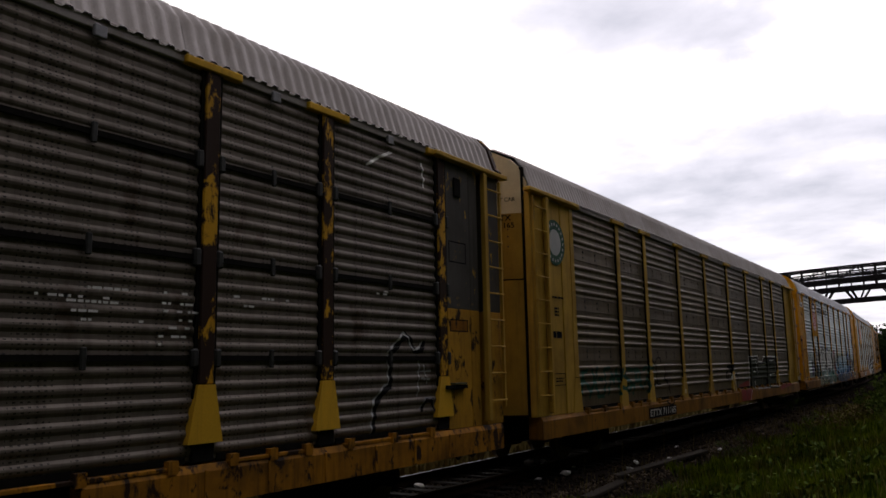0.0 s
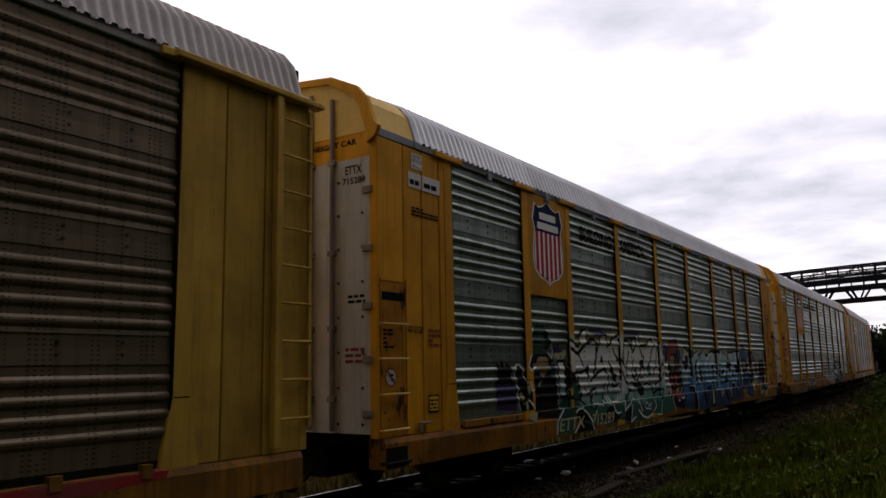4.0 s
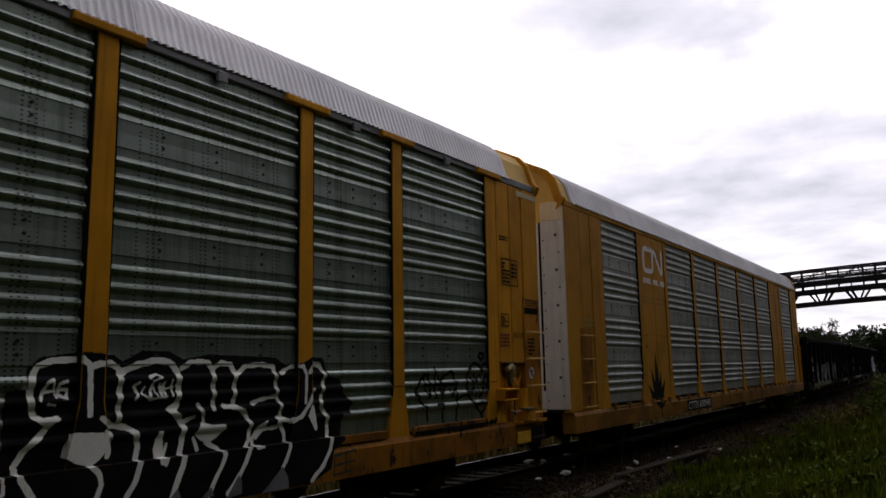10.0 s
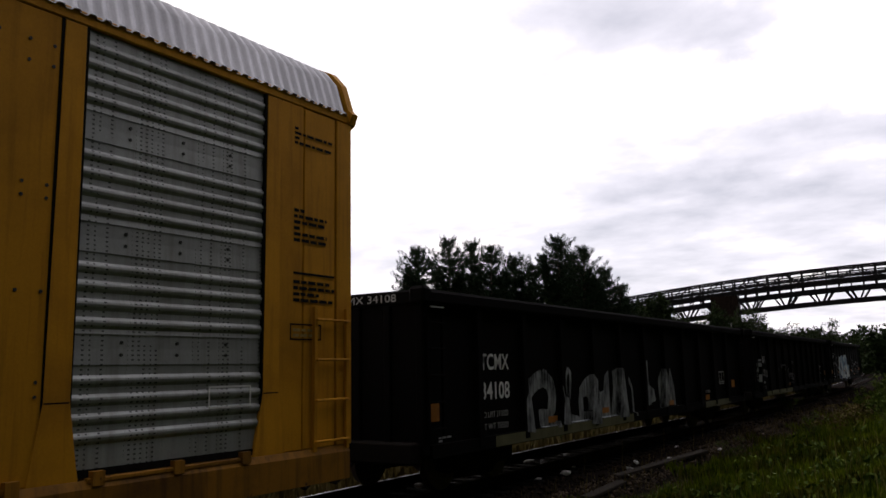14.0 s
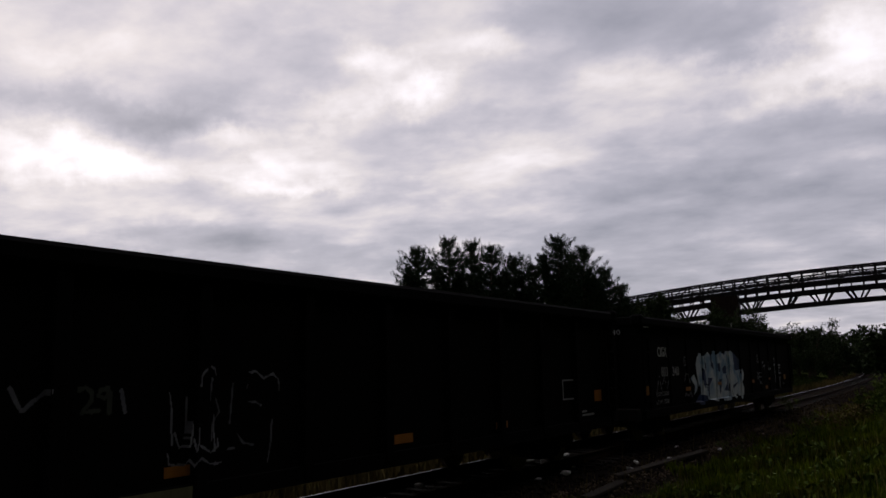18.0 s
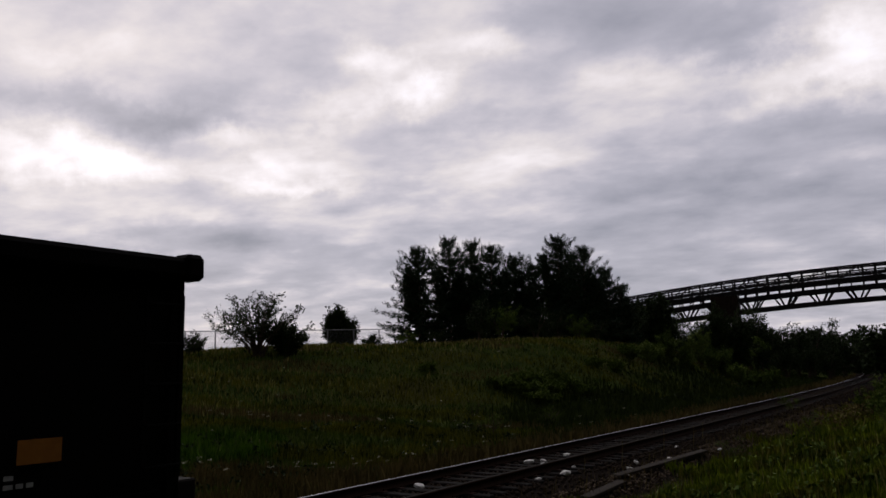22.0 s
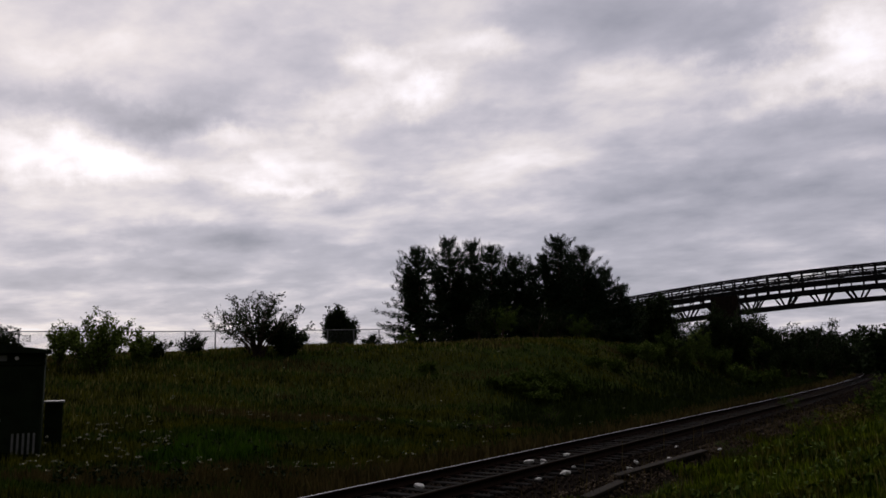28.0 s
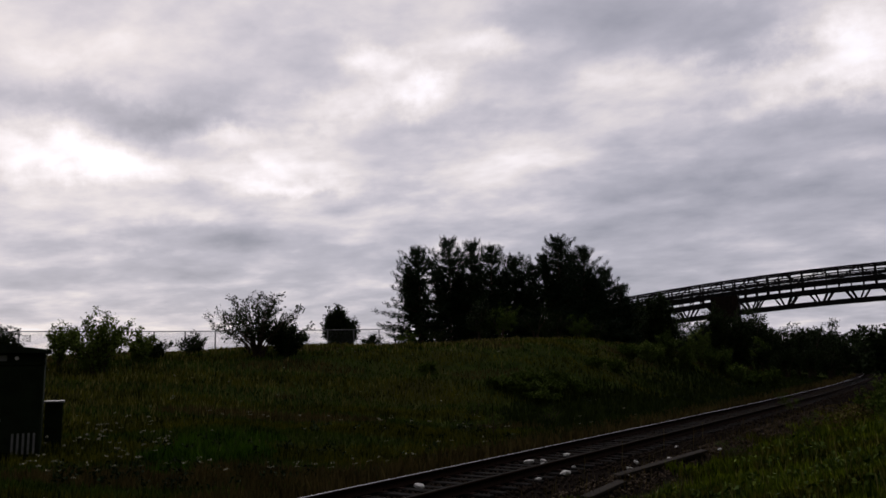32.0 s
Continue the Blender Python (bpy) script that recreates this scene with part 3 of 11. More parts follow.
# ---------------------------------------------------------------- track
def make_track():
    root = tagged(new("railway_track"), "single railway track on wooden ties with worn steel rails", "railway track", kind="structure")
    us = [-60 + 2.0 * i for i in range(0, 300)]
    for side, name in ((-1, "far"), (1, "near")):
        for what, sect, mat in (("rail", [(-0.07, -0.165), (0.07, -0.165), (0.07, -0.15), (0.012, -0.135), (0.012, -0.045), (0.034, -0.036), (0.034, -0.006), (-0.034, -0.006), (-0.034, -0.036), (-0.012, -0.045), (-0.012, -0.135), (-0.07, -0.15)], M["railrust"]),
                                ("rail_head", [(-0.026, -0.007), (0.026, -0.007), (0.020, 0.0), (-0.020, 0.0)], M["railhead"])):
            vs, k = [], len(sect)
            for u in us:
                x, y, th = track_at(u)
                for sx, sz in sect:
                    q = side * 0.752 + sx
                    vs.append((x + q * math.cos(th), y + q * math.sin(th), sz))
            fs = []
            for n in range(len(us) - 1):
                for i in range(k):
                    j = (i + 1) % k
                    fs.append((n * k + i, n * k + j, (n + 1) * k + j, (n + 1) * k + i))
            me = mesh_np(what, vs, fs, mat if what == "rail" or side < 0 else M["dull_head"])
            part(what, me, None, root, "polished running surface of the rail" if what == "rail_head" else "")
    tie = from_bm("tie", boxes((-1.28, 1.28, -0.115, 0.115, -0.36, -0.175), bevel=0.018), M["tie"])
    spike = from_bm("tie_plate", boxes((-0.19, 0.19, -0.09, 0.09, -0.178, -0.166), (-0.11, -0.08, -0.05, -0.02, -0.17, -0.14), (0.08, 0.11, 0.02, 0.05, -0.17, -0.14)), M["railrust"])
    r = random.Random(3)
    for i in range(260):
        u = -14 + i * 0.51
        x, y, th = track_at(u)
        t = part("tie", tie, None, root, m=pose(x + r.uniform(-.03, .03), y + r.uniform(-.02, .02), r.uniform(-.012, .006), 0, 0, math.degrees(th) + r.uniform(-1.2, 1.2)))
        if i < 110:
            for s in (-0.752, 0.752):
                part("tie_plate", spike, None, t, m=pose(s, 0, 0.004))
    # ballast between and beside the ties
    n = 15000
    y = np.concatenate([rng.uniform(3, 30, 10500), rng.uniform(30, 75, 4500)])
    d = np.clip(rng.normal(0, 1.25, n), -3.1, 3.3)
    keep = (np.abs(np.abs(d) - 0.752) > 0.11)
    y, d = y[keep], d[keep]
    x = d + track_x(y)
    s = rng.uniform(0.025, 0.06, len(x)) * np.where(y > 30, 1.5, 1)
    stones(root, "ballast", x, y, s, M["stone"], 0.55)
    n = 2600
    y = 9 + 36 * rng.uniform(0, 1, n) ** 1.3
    d = 1.9 + np.abs(rng.normal(0, .55, n))
    stones(root, "dusty_ballast", d + track_x(y), y, rng.uniform(.02, .05, n), M["beige_stone"], .6)


def stones(root, name, x, y, s, mat, sink=0.4, dz=0.0):
    base = np.array([(1, 0, 0), (-1, 0, 0), (0, 1, 0), (0, -1, 0), (0, 0, 1), (0, 0, -1)], dtype=float)
    tri = np.array([(0, 2, 4), (2, 1, 4), (1, 3, 4), (3, 0, 4), (2, 0, 5), (1, 2, 5), (3, 1, 5), (0, 3, 5)])
    n = len(x)
    v = base[None] * (s[:, None, None] * rng.uniform(0.6, 1.3, (n, 6, 1))) * np.array([1, 1, 0.75])
    a = rng.uniform(0, 6.28, n)
    c, q = np.cos(a)[:, None], np.sin(a)[:, None]
    vx, vy = v[..., 0] * c - v[..., 1] * q, v[..., 0] * q + v[..., 1] * c
    v = np.stack([vx + x[:, None], vy + y[:, None], v[..., 2] + (land(x, y) + s * sink + dz)[:, None]], -1)
    f = tri[None] + (np.arange(n) * 6)[:, None, None]
    ob = new(name, mesh_np(name, v.reshape(-1, 3), f.reshape(-1, 3), mat))
    ob.parent = root
    ob["kind"] = "stuff"
    ob["label"] = "grey-brown crushed stone ballast"
    return ob


make_track()

# ---------------------------------------------------------------- lettering and sprayed paint
SIDE = Matrix(((0, 0, 1, 0), (1, 0, 0, 0), (0, 1, 0, 0), (0, 0, 0, 1)))      # writing on the side that faces +x
FRONT = Matrix(((1, 0, 0, 0), (0, 0, -1, 0), (0, 1, 0, 0), (0, 0, 0, 1)))    # writing on the end that faces -y


def text_mesh(words, width, height, mat, bold=0.0, shear=0.0):
    cu = bpy.data.curves.new("lettering", "FONT")
    cu.body, cu.size, cu.resolution_u, cu.offset, cu.shear, cu.fill_mode = words, 1.0, 3, bold, shear, "FRONT"
    ob = bpy.data.objects.new("lettering", cu)
    scene.collection.objects.link(ob)
    me = bpy.data.meshes.new_from_object(ob.evaluated_get(bpy.context.evaluated_depsgraph_get()))
    bpy.data.objects.remove(ob)
    bpy.data.curves.remove(cu)
    co = np.empty(len(me.vertices) * 3)
    me.vertices.foreach_get("co", co)
    co = co.reshape(-1, 3)
    lo, hi = co.min(0), co.max(0)
    co[:, 0] = (co[:, 0] - lo[0]) / (hi[0] - lo[0]) * width
    co[:, 1] = (co[:, 1] - lo[1]) / (hi[1] - lo[1]) * height
    co[:, 2] = 0
    me.vertices.foreach_set("co", co.ravel())
    me.materials.clear()
    me.materials.append(mat)
    me.name = "lettering"
    return me


def side_text(parent, words, y0, y1, z0, z1, mat, x=1.612, bold=0.0, surf=None, shear=0.0, label=""):
    me = text_mesh(words, y1 - y0, z1 - z0, mat, bold, shear)
    if surf is None:
        ob = part("lettering", me, None, parent, label, Matrix.Translation((x, y0, z0)) @ SIDE)
        ob["kind"] = "stuff"
        return ob
    bm = bmesh.new()
    bm.from_mesh(me)
    bm.transform(Matrix.Translation((0, y0, z0)) @ SIDE)
    for z in surf.breaks:
        if z0 < z < z1:
            bmesh.ops.bisect_plane(bm, geom=bm.verts[:] + bm.edges[:] + bm.faces[:], plane_co=(0, 0, z), plane_no=(0, 0, 1))
    for v in bm.verts:
        v.co.x = surf.x(v.co.z) + 0.003
    bm.to_mesh(me)
    bm.free()
    ob = part("lettering", me, None, parent, label)
    ob["kind"] = "stuff"
    return ob


def front_text(parent, words, x0, x1, z0, z1, mat, y, label="", bold=0.0, bulge=0.0):
    me = text_mesh(words, x1 - x0, z1 - z0, mat, bold)
    me.transform(Matrix.Translation((x0, y, z0)) @ FRONT)
    if bulge:
        for v in me.vertices:
            v.co.y -= bulge * (1 - (v.co.x / 1.45) ** 2)
    ob = part("lettering", me, None, parent, label)
    ob["kind"] = "stuff"
    return ob


def bars(parent, y0, y1, z0, z1, rows, mat, x=1.612, seed=0, front=None):
    """Rows of small writing that nobody can read."""
    r = random.Random(seed)
    bm = bmesh.new()
    h = (z1 - z0) / rows
    for i in range(rows):
        a = y0
        while a < y1 - 0.02:
            b = min(y1, a + r.uniform(0.06, 0.16) * (0.5 + h * 6))
            if front is None:
                box(bm, x, x + 0.002, a, b, z0 + i * h, z0 + i * h + h * 0.55)
            else:
                box(bm, a, b, front - 0.002, front, z0 + i * h, z0 + i * h + h * 0.55)
            a = b + 0.025
            if r.random() < 0.12:
                break
    part("small_writing", bm, mat, parent)["kind"] = "stuff"


def frame_lines(parent, y0, y1, z0, z1, w, mat, x=1.612, name="stencil_frame"):
    part(name, boxes((x, x + .002, y0, y1, z0, z0 + w), (x, x + .002, y0, y1, z1 - w, z1), (x, x + .002, y0, y0 + w, z0 + w, z1 - w), (x, x + .002, y1 - w, y1, z0 + w, z1 - w)), mat, parent)


class Surface:
    """The side of a car: x at a height, with the heights at which it breaks; posts stand proud of it."""
    def __init__(self, pts, posts=(), post_x=1.575, half=0.13, sill=None):
        self.pts = sorted(pts)
        self.zs, self.xs = [p[0] for p in self.pts], [p[1] for p in self.pts]
        self.breaks, self.posts, self.post_x, self.half, self.sill = self.zs, posts, post_x, half, sill

    def x(self, z):
        return float(np.interp(z, self.zs, self.xs))

    def x_at(self, y, z):
        out = np.interp(z, self.zs, self.xs) + 0.0 * y
        for p in self.posts:
            wide = self.half + np.where(z < 1.75, (1.75 - z) * 0.22, 0)
            out = np.where(np.abs(y - p) < wide, self.post_x, out)
        if self.sill:
            out = np.where(z < self.sill[0], self.sill[1], out)
        return out


class Spray:
    """Sprayed lettering: strokes with a fill, an outline and a halo, laid cell by cell on the side of a car."""
    def __init__(self, y0, y1, z0, z1, cell=0.014):
        self.y0, self.z0, self.c = y0, z0, cell
        self.ny, self.nz = int((y1 - y0) / cell), int((z1 - z0) / cell)
        self.tone = np.full((self.nz, self.ny), -1, dtype=np.int16)
        self.Y = y0 + (np.arange(self.ny) + 0.5) * cell
        self.Z = z0 + (np.arange(self.nz) + 0.5) * cell
        self.mats = []

    def idx(self, mat):
        if mat not in self.mats:
            self.mats.append(mat)
        return self.mats.index(mat)

    def field(self, lines, reach):
        """Distance to the lines, where it is less than reach."""
        D = np.full((self.nz, self.ny), 9.0, dtype=np.float32)
        for ln in lines:
            for (ay, az), (by, bz) in zip(ln[:-1], ln[1:]):
                i0, i1 = [int(np.clip((v - self.y0) / self.c, 0, self.ny)) for v in (min(ay, by) - reach, max(ay, by) + reach + self.c)]
                j0, j1 = [int(np.clip((v - self.z0) / self.c, 0, self.nz)) for v in (min(az, bz) - reach, max(az, bz) + reach + self.c)]
                if i0 >= i1 or j0 >= j1:
                    continue
                y, z = self.Y[i0:i1][None], self.Z[j0:j1][:, None]
                dy, dz = by - ay, bz - az
                L2 = dy * dy + dz * dz + 1e-9
                t = np.clip(((y - ay) * dy + (z - az) * dz) / L2, 0, 1)
                d = np.hypot(y - ay - t * dy, z - az - t * dz)
                D[j0:j1, i0:i1] = np.minimum(D[j0:j1, i0:i1], d)
        return D

    def letters(self, lines, w, fill, line, halo=None, lw=0.04, hw=0.06, shade=None):
        D = self.field(lines, w + lw + hw + 0.02)
        wob = 0.010 * np.sin(self.Y * 23)[None] + 0.010 * np.sin(self.Z * 31 + 2)[:, None]
        D = D + wob
        if halo:
            self.tone[D < w + lw + hw] = self.idx(halo)
        if line:
            self.tone[D < w + lw] = self.idx(line)
        if fill == "bare":
            self.tone[D < w] = -1
        elif fill:
            self.tone[D < w] = self.idx(fill)
            if shade:
                low = (D < w) & ((self.Z[:, None] + 0.12 * np.sin(self.Y * 3.1)[None]) < self.z0 + 0.42 * self.nz * self.c)
                self.tone[low] = self.idx(shade)

    def line(self, mat, w, *pts):
        D = self.field([pts], w + .03) + .004 * np.sin(self.Y * 41)[None]
        self.tone[D < w] = self.idx(mat)

    def poly(self, mat, *pts):
        y, z = self.Y[None], self.Z[:, None]
        inside = np.zeros((self.nz, self.ny), dtype=bool)
        for (ay, az), (by, bz) in zip(pts, pts[1:] + pts[:1]):
            if az != bz:
                inside ^= ((az > z) != (bz > z)) & (y < ay + (z - az) * (by - ay) / (bz - az))
        self.tone[inside] = self.idx(mat)

    def blob(self, cy, cz, ry, rz, mat, rough=0.12, seed=1):
        y, z = self.Y[None], self.Z[:, None]
        a = np.arctan2((z - cz) / rz, (y - cy) / ry)
        lim = 1 + rough * (np.sin(3 * a + seed) + 0.6 * np.sin(7 * a + 2 * seed))
        self.tone[np.hypot((y - cy) / ry, (z - cz) / rz) < lim] = self.idx(mat)

    def lay(self, parent, surf, lift=0.003, label="sprayed graffiti"):
        for k, mat in enumerate(self.mats):
            vs = []
            for j in range(self.nz):
                row = self.tone[j] == k
                if not row.any():
                    continue
                edge = np.flatnonzero(np.diff(np.concatenate([[0], row.astype(np.int8), [0]])))
                for a, b in zip(edge[::2], edge[1::2]):
                    # cut the run where a post edge comes
                    y = self.Y[a:b]
                    xs = surf.x_at(y, self.Z[j])
                    cut = np.concatenate([[0], np.flatnonzero(np.abs(np.diff(xs)) > 0.004) + 1, [b - a]])
                    for p, q in zip(cut[:-1], cut[1:]):
                        vs.append((self.y0 + (a + p) * self.c, self.y0 + (a + q) * self.c, self.z0 + j * self.c, self.Y[a + p]))
            # the same paint runs over the flanks of the posts
            flank = []
            for p in surf.posts:
                for j in range(self.nz):
                    z = self.Z[j]
                    y = p - surf.half - max(0.0, 1.75 - z) * 0.22
                    i = int((y - self.y0) / self.c)
                    if 0 <= i < self.ny and self.tone[j, i] == k and not (surf.sill and z < surf.sill[0]):
                        flank.append((y - .004, z - self.c / 2, z + self.c / 2))
            if not vs:
                continue
            v = np.array(vs)
            z0, z1 = v[:, 2], v[:, 2] + self.c
            mid = 0.5 * (v[:, 0] + v[:, 1])
            xa, xb = np.array([float(surf.x_at(m, z)) for m, z in zip(mid, z0)]), np.array([float(surf.x_at(m, z)) for m, z in zip(mid, z1)])
            P = np.stack([np.stack([xa + lift, v[:, 0], z0], -1), np.stack([xa + lift, v[:, 1], z0], -1),
                          np.stack([xb + lift, v[:, 1], z1], -1), np.stack([xb + lift, v[:, 0], z1], -1)], 1).reshape(-1, 3)
            if flank:
                Q = [[(1.46, y, a), (surf.post_x + lift, y, a), (surf.post_x + lift, y, b), (1.46, y, b)] for y, a, b in flank]
                P = np.concatenate([P, np.array(Q).reshape(-1, 3)])
            me = mesh_np("graffiti_paint", P, np.arange(len(P)).reshape(-1, 4), M[mat])
            part("graffiti_paint", me, None, parent, label)["kind"] = "stuff"


# abstract strokes: hooks, forks, loops and blades
GLYPHS = [
    [[(0, 0), (.22, .62), (.05, .98), (.55, .9), (.62, .3), (.95, .05)], [(.3, .45), (.62, .5)]],
    [[(.05, .1), (.0, .9), (.3, 1)], [(.0, .7), (.5, .35), (.62, 0)], [(.62, .1), (.85, .6), (.72, 1)]],
    [[(.9, .9), (.35, 1), (.05, .72), (.5, .55), (.9, .35), (.6, .02), (.0, .2)], [(.5, .55), (.55, .3)]],
    [[(.02, .0), (.12, .55), (.0, 1), (.35, .85)], [(.12, .5), (.55, .62), (.9, 1)], [(.3, .55), (.6, .1), (.95, .0)]],
    [[(-.05, .88), (.35, 1), (.95, .9)], [(.45, .95), (.35, .5), (.55, .2), (.3, 0)], [(.35, .5), (.1, .35)]],
    [[(.0, .0), (.1, .9), (.32, .45), (.55, 1), (.75, .4), (.98, .95)], [(.75, .4), (.8, 0)]],
    [[(.05, 1), (.0, .4), (.2, .05), (.6, .1), (.72, .5), (.6, .9), (.95, 1)], [(.2, .6), (.45, .55)]],
    [[(.05, .0), (.05, .6), (.25, 1), (.7, .95), (.75, .62), (.35, .5)], [(.35, .5), (.55, .2), (.9, .05)], [(.7, .95), (.95, .8)]],
    [[(.95, .95), (.4, 1), (.1, .8), (.15, .2), (.5, .0), (.95, .12)], [(.15, .5), (.45, .6), (.7, .42)]],
    [[(.85, .7), (.6, 1), (.15, .9), (.02, .4), (.3, .0), (.75, .05), (.92, .35), (.55, .5), (.4, .3)]],
]


def word(y0, y1, z0, z1, glyphs, seed, lean=0.1, jit=0.05):
    r = random.Random(seed)
    n = len(glyphs)
    w = (y1 - y0) / n
    lines = []
    for i, g in enumerate(glyphs):
        top, bot = z1 - r.uniform(0, .10) * (z1 - z0), z0 + r.uniform(0, .10) * (z1 - z0)
        for ln in GLYPHS[g]:
            lines.append([(y0 + w * (i + 0.06 + p * 1.02) + lean * (q - .5) * w + r.uniform(-jit, jit) * w, bot + (top - bot) * q + r.uniform(-jit, jit) * .6) for p, q in ln])
    return lines


# ---------------------------------------------------------------- autoracks
HALF, EAVE = 13.5, 5.46
POSTS = [-8.97, -7.05, -4.22, -1.41, 1.41, 4.22, 7.05, 8.97]
ROOF = [(1.562, 5.46), (1.49, 5.52), (1.36, 5.92), (1.18, 6.13), (0.70, 6.37), (0.0, 6.45)]


def rib_profile(z0=1.10, z1=5.36, groups=(5.20, 4.11, 3.02, 1.95), pitch=0.175, depth=0.036, base=1.50, count=4, laps=True):
    pts = [(z0, base)]
    for g in sorted(groups):
        for i in reversed(range(count)):
            c = g - i * pitch
            pts += [(c - 0.062, base), (c - 0.028, base + depth * .75), (c, base + depth), (c + 0.022, base + depth * .85), (c + 0.052, base)]
        if laps and g < 5.0:
            pts += [(g + 0.145, base), (g + 0.147, base + 0.010), (g + 0.30, base)]
            if count == 4:
                pts += [(g + 0.436, base), (g + 0.438, base + 0.010), (g + 0.49, base)]
    pts.append((z1, base))
    return pts


def sheet_mesh(name, prof, width, mat, back=1.45):
    loop = [(x, z) for z, x in prof]
    loop = loop + [(back, prof[-1][0]), (back, prof[0][0])]
    return from_bm(name, prism(loop, -width / 2, width / 2), mat)


def post_mesh(mat, w=0.115, flare=0.25, x0=1.49, x1=1.572, top=5.36, bot=1.04):
    bm = plate([(-flare, bot), (flare, bot), (w, bot + 0.72), (w, top), (-w, top), (-w, bot + 0.72)], x0, x1)
    bmesh.ops.bevel(bm, geom=[e for e in bm.edges if abs(e.verts[0].co.x - x1) < 1e-4 and abs(e.verts[1].co.x - x1) < 1e-4], offset=0.012, segments=1, affect="EDGES")
    return from_bm("post", bm, mat)


def roof_mesh(length, pitch, mat, depth=0.032):
    n = int(round(length / pitch))
    sect = ROOF[:-1] + [(0.0, 6.45)] + [(-x, z) for x, z in reversed(ROOF[:-1])]
    nrm = []
    for i in range(len(sect)):
        a, b = Vector(sect[max(0, i - 1)]), Vector(sect[min(len(sect) - 1, i + 1)])
        t = (b - a).normalized()
        nrm.append(Vector((t.y, -t.x)) if True else t)
    ys, hs = [], []
    for k in range(n):
        for f, h in ((0.0, 0), (0.30, 0), (0.40, 1), (0.80, 1), (0.90, 0)):
            ys.append(-length / 2 + (k + f) * length / n)
            hs.append(h * depth)
    ys.append(length / 2 - 0.008)
    hs.append(0)
    vs = []
    for y, h in zip(ys, hs):
        for (x, z), nn in zip(sect, nrm):
            q = nn if nn.y > 0 or (abs(nn.y) < 1e-6) else -nn
            vs.append((x + q.x * h, y, z + q.y * h))
    k = len(sect)
    fs = [(i * k + j, i * k + j + 1, (i + 1) * k + j + 1, (i + 1) * k + j) for i in range(len(ys) - 1) for j in range(k - 1)]
    # an inner skin closes the sheet
    off = len(vs)
    for y in (ys[0], ys[-1]):
        vs += [(x * 0.985, y, z - 0.03) for x, z in sect]
    fs += [(off + j + 1, off + j, off + k + j, off + k + j + 1) for j in range(k - 1)]
    return mesh_np("roof_sheet", vs, fs, mat)


def wheelset_mesh():
    bm = bmesh.new()
    rod(bm, (-0.95, 0, 0), (0.95, 0, 0), 0.075, 10)
    for s in (-1, 1):
        rod(bm, (s * 0.69, 0, 0), (s * 0.72, 0, 0), 0.455, 28)
        rod(bm, (s * 0.72, 0, 0), (s * 0.825, 0, 0), 0.42, 28)
        rod(bm, (s * 0.825, 0, 0), (s * 0.84, 0, 0), 0.31, 20, 0.16)
        for a in range(3):
            c, q = math.cos(a * 2.094) * .24, math.sin(a * 2.094) * .24
            rod(bm, (s * 0.826, c, q), (s * 0.838, c, q), 0.03, 6)
    return from_bm("wheelset", bm, M["steel"])


def bogie_frame_mesh():
    bm = bmesh.new()
    for s in (-1, 1):
        x0, x1 = s * 0.98 - 0.08, s * 0.98 + 0.08
        pts = [(-1.15, .34), (-.98, .28), (-.78, .34), (-.55, .30), (-.36, .17), (.36, .17), (.55, .30), (.78, .34), (.98, .28), (1.15, .34), (1.13, .56), (.75, .62), (.42, .78), (-.42, .78), (-.75, .62), (-1.13, .56)]
        sub = plate(pts, x0, x1)
        me = bpy.data.meshes.new("tmp")
        sub.to_mesh(me)
        sub.free()
        bm.from_mesh(me)
        bpy.data.meshes.remove(me)
        for y in (-.21, -.07, .07, .21):
            rod(bm, (s * 1.0, y, .24), (s * 1.0, y, .52), 0.055, 8)
    box(bm, -1.1, 1.1, -.24, .24, .50, .74)
    return from_bm("bogie_frame", bm, M["under"])


WHEELSET, BOGIE = wheelset_mesh(), bogie_frame_mesh()
WHEELS = []


def bogies(car, at):
    for y in (-at, at):
        b = part("bogie", BOGIE, None, car, "grimy two-axle freight bogie", pose(0, y, 0))
        for dy in (-0.89, 0.89):
            WHEELS.append((part("wheelset", WHEELSET, None, b, "steel wheels on an axle", pose(0, dy, 0.42)), (dy, 0.42), car))


def coupler(car, end, z=0.85):
    for s in (-1, 1):
        bm = boxes((-.09, .09, s * end if s > 0 else s * end - 0.45, s * end + .45 if s > 0 else s * end, z - .12, z + .12), bevel=0.02)
        box(bm, -.17, .17, min(s * (end + .42), s * (end + .68)), max(s * (end + .42), s * (end + .68)), z - .16, z + .16)
        part("coupler", bm, M["under"], car)
        hose = bmesh.new()
        pts = [(.35, s * end, z - .1), (.36, s * (end + .25), z - .35), (.34, s * (end + .5), z - .5), (.3, s * (end + .72), z - .42)]
        for a, b in zip(pts[:-1], pts[1:]):
            rod(hose, a, b, .028, 6)
        part("air_hose", hose, M["under"], car)


def both_sides(car, name, me, m=None, label=""):
    m = m or Matrix()
    for k in (m, Matrix.Rotation(math.pi, 4, "Z") @ m):
        a = part(name, me, None, car, label, k)
        if name in ("bolts", "rivets"):
            a["kind"] = "stuff"
    return a


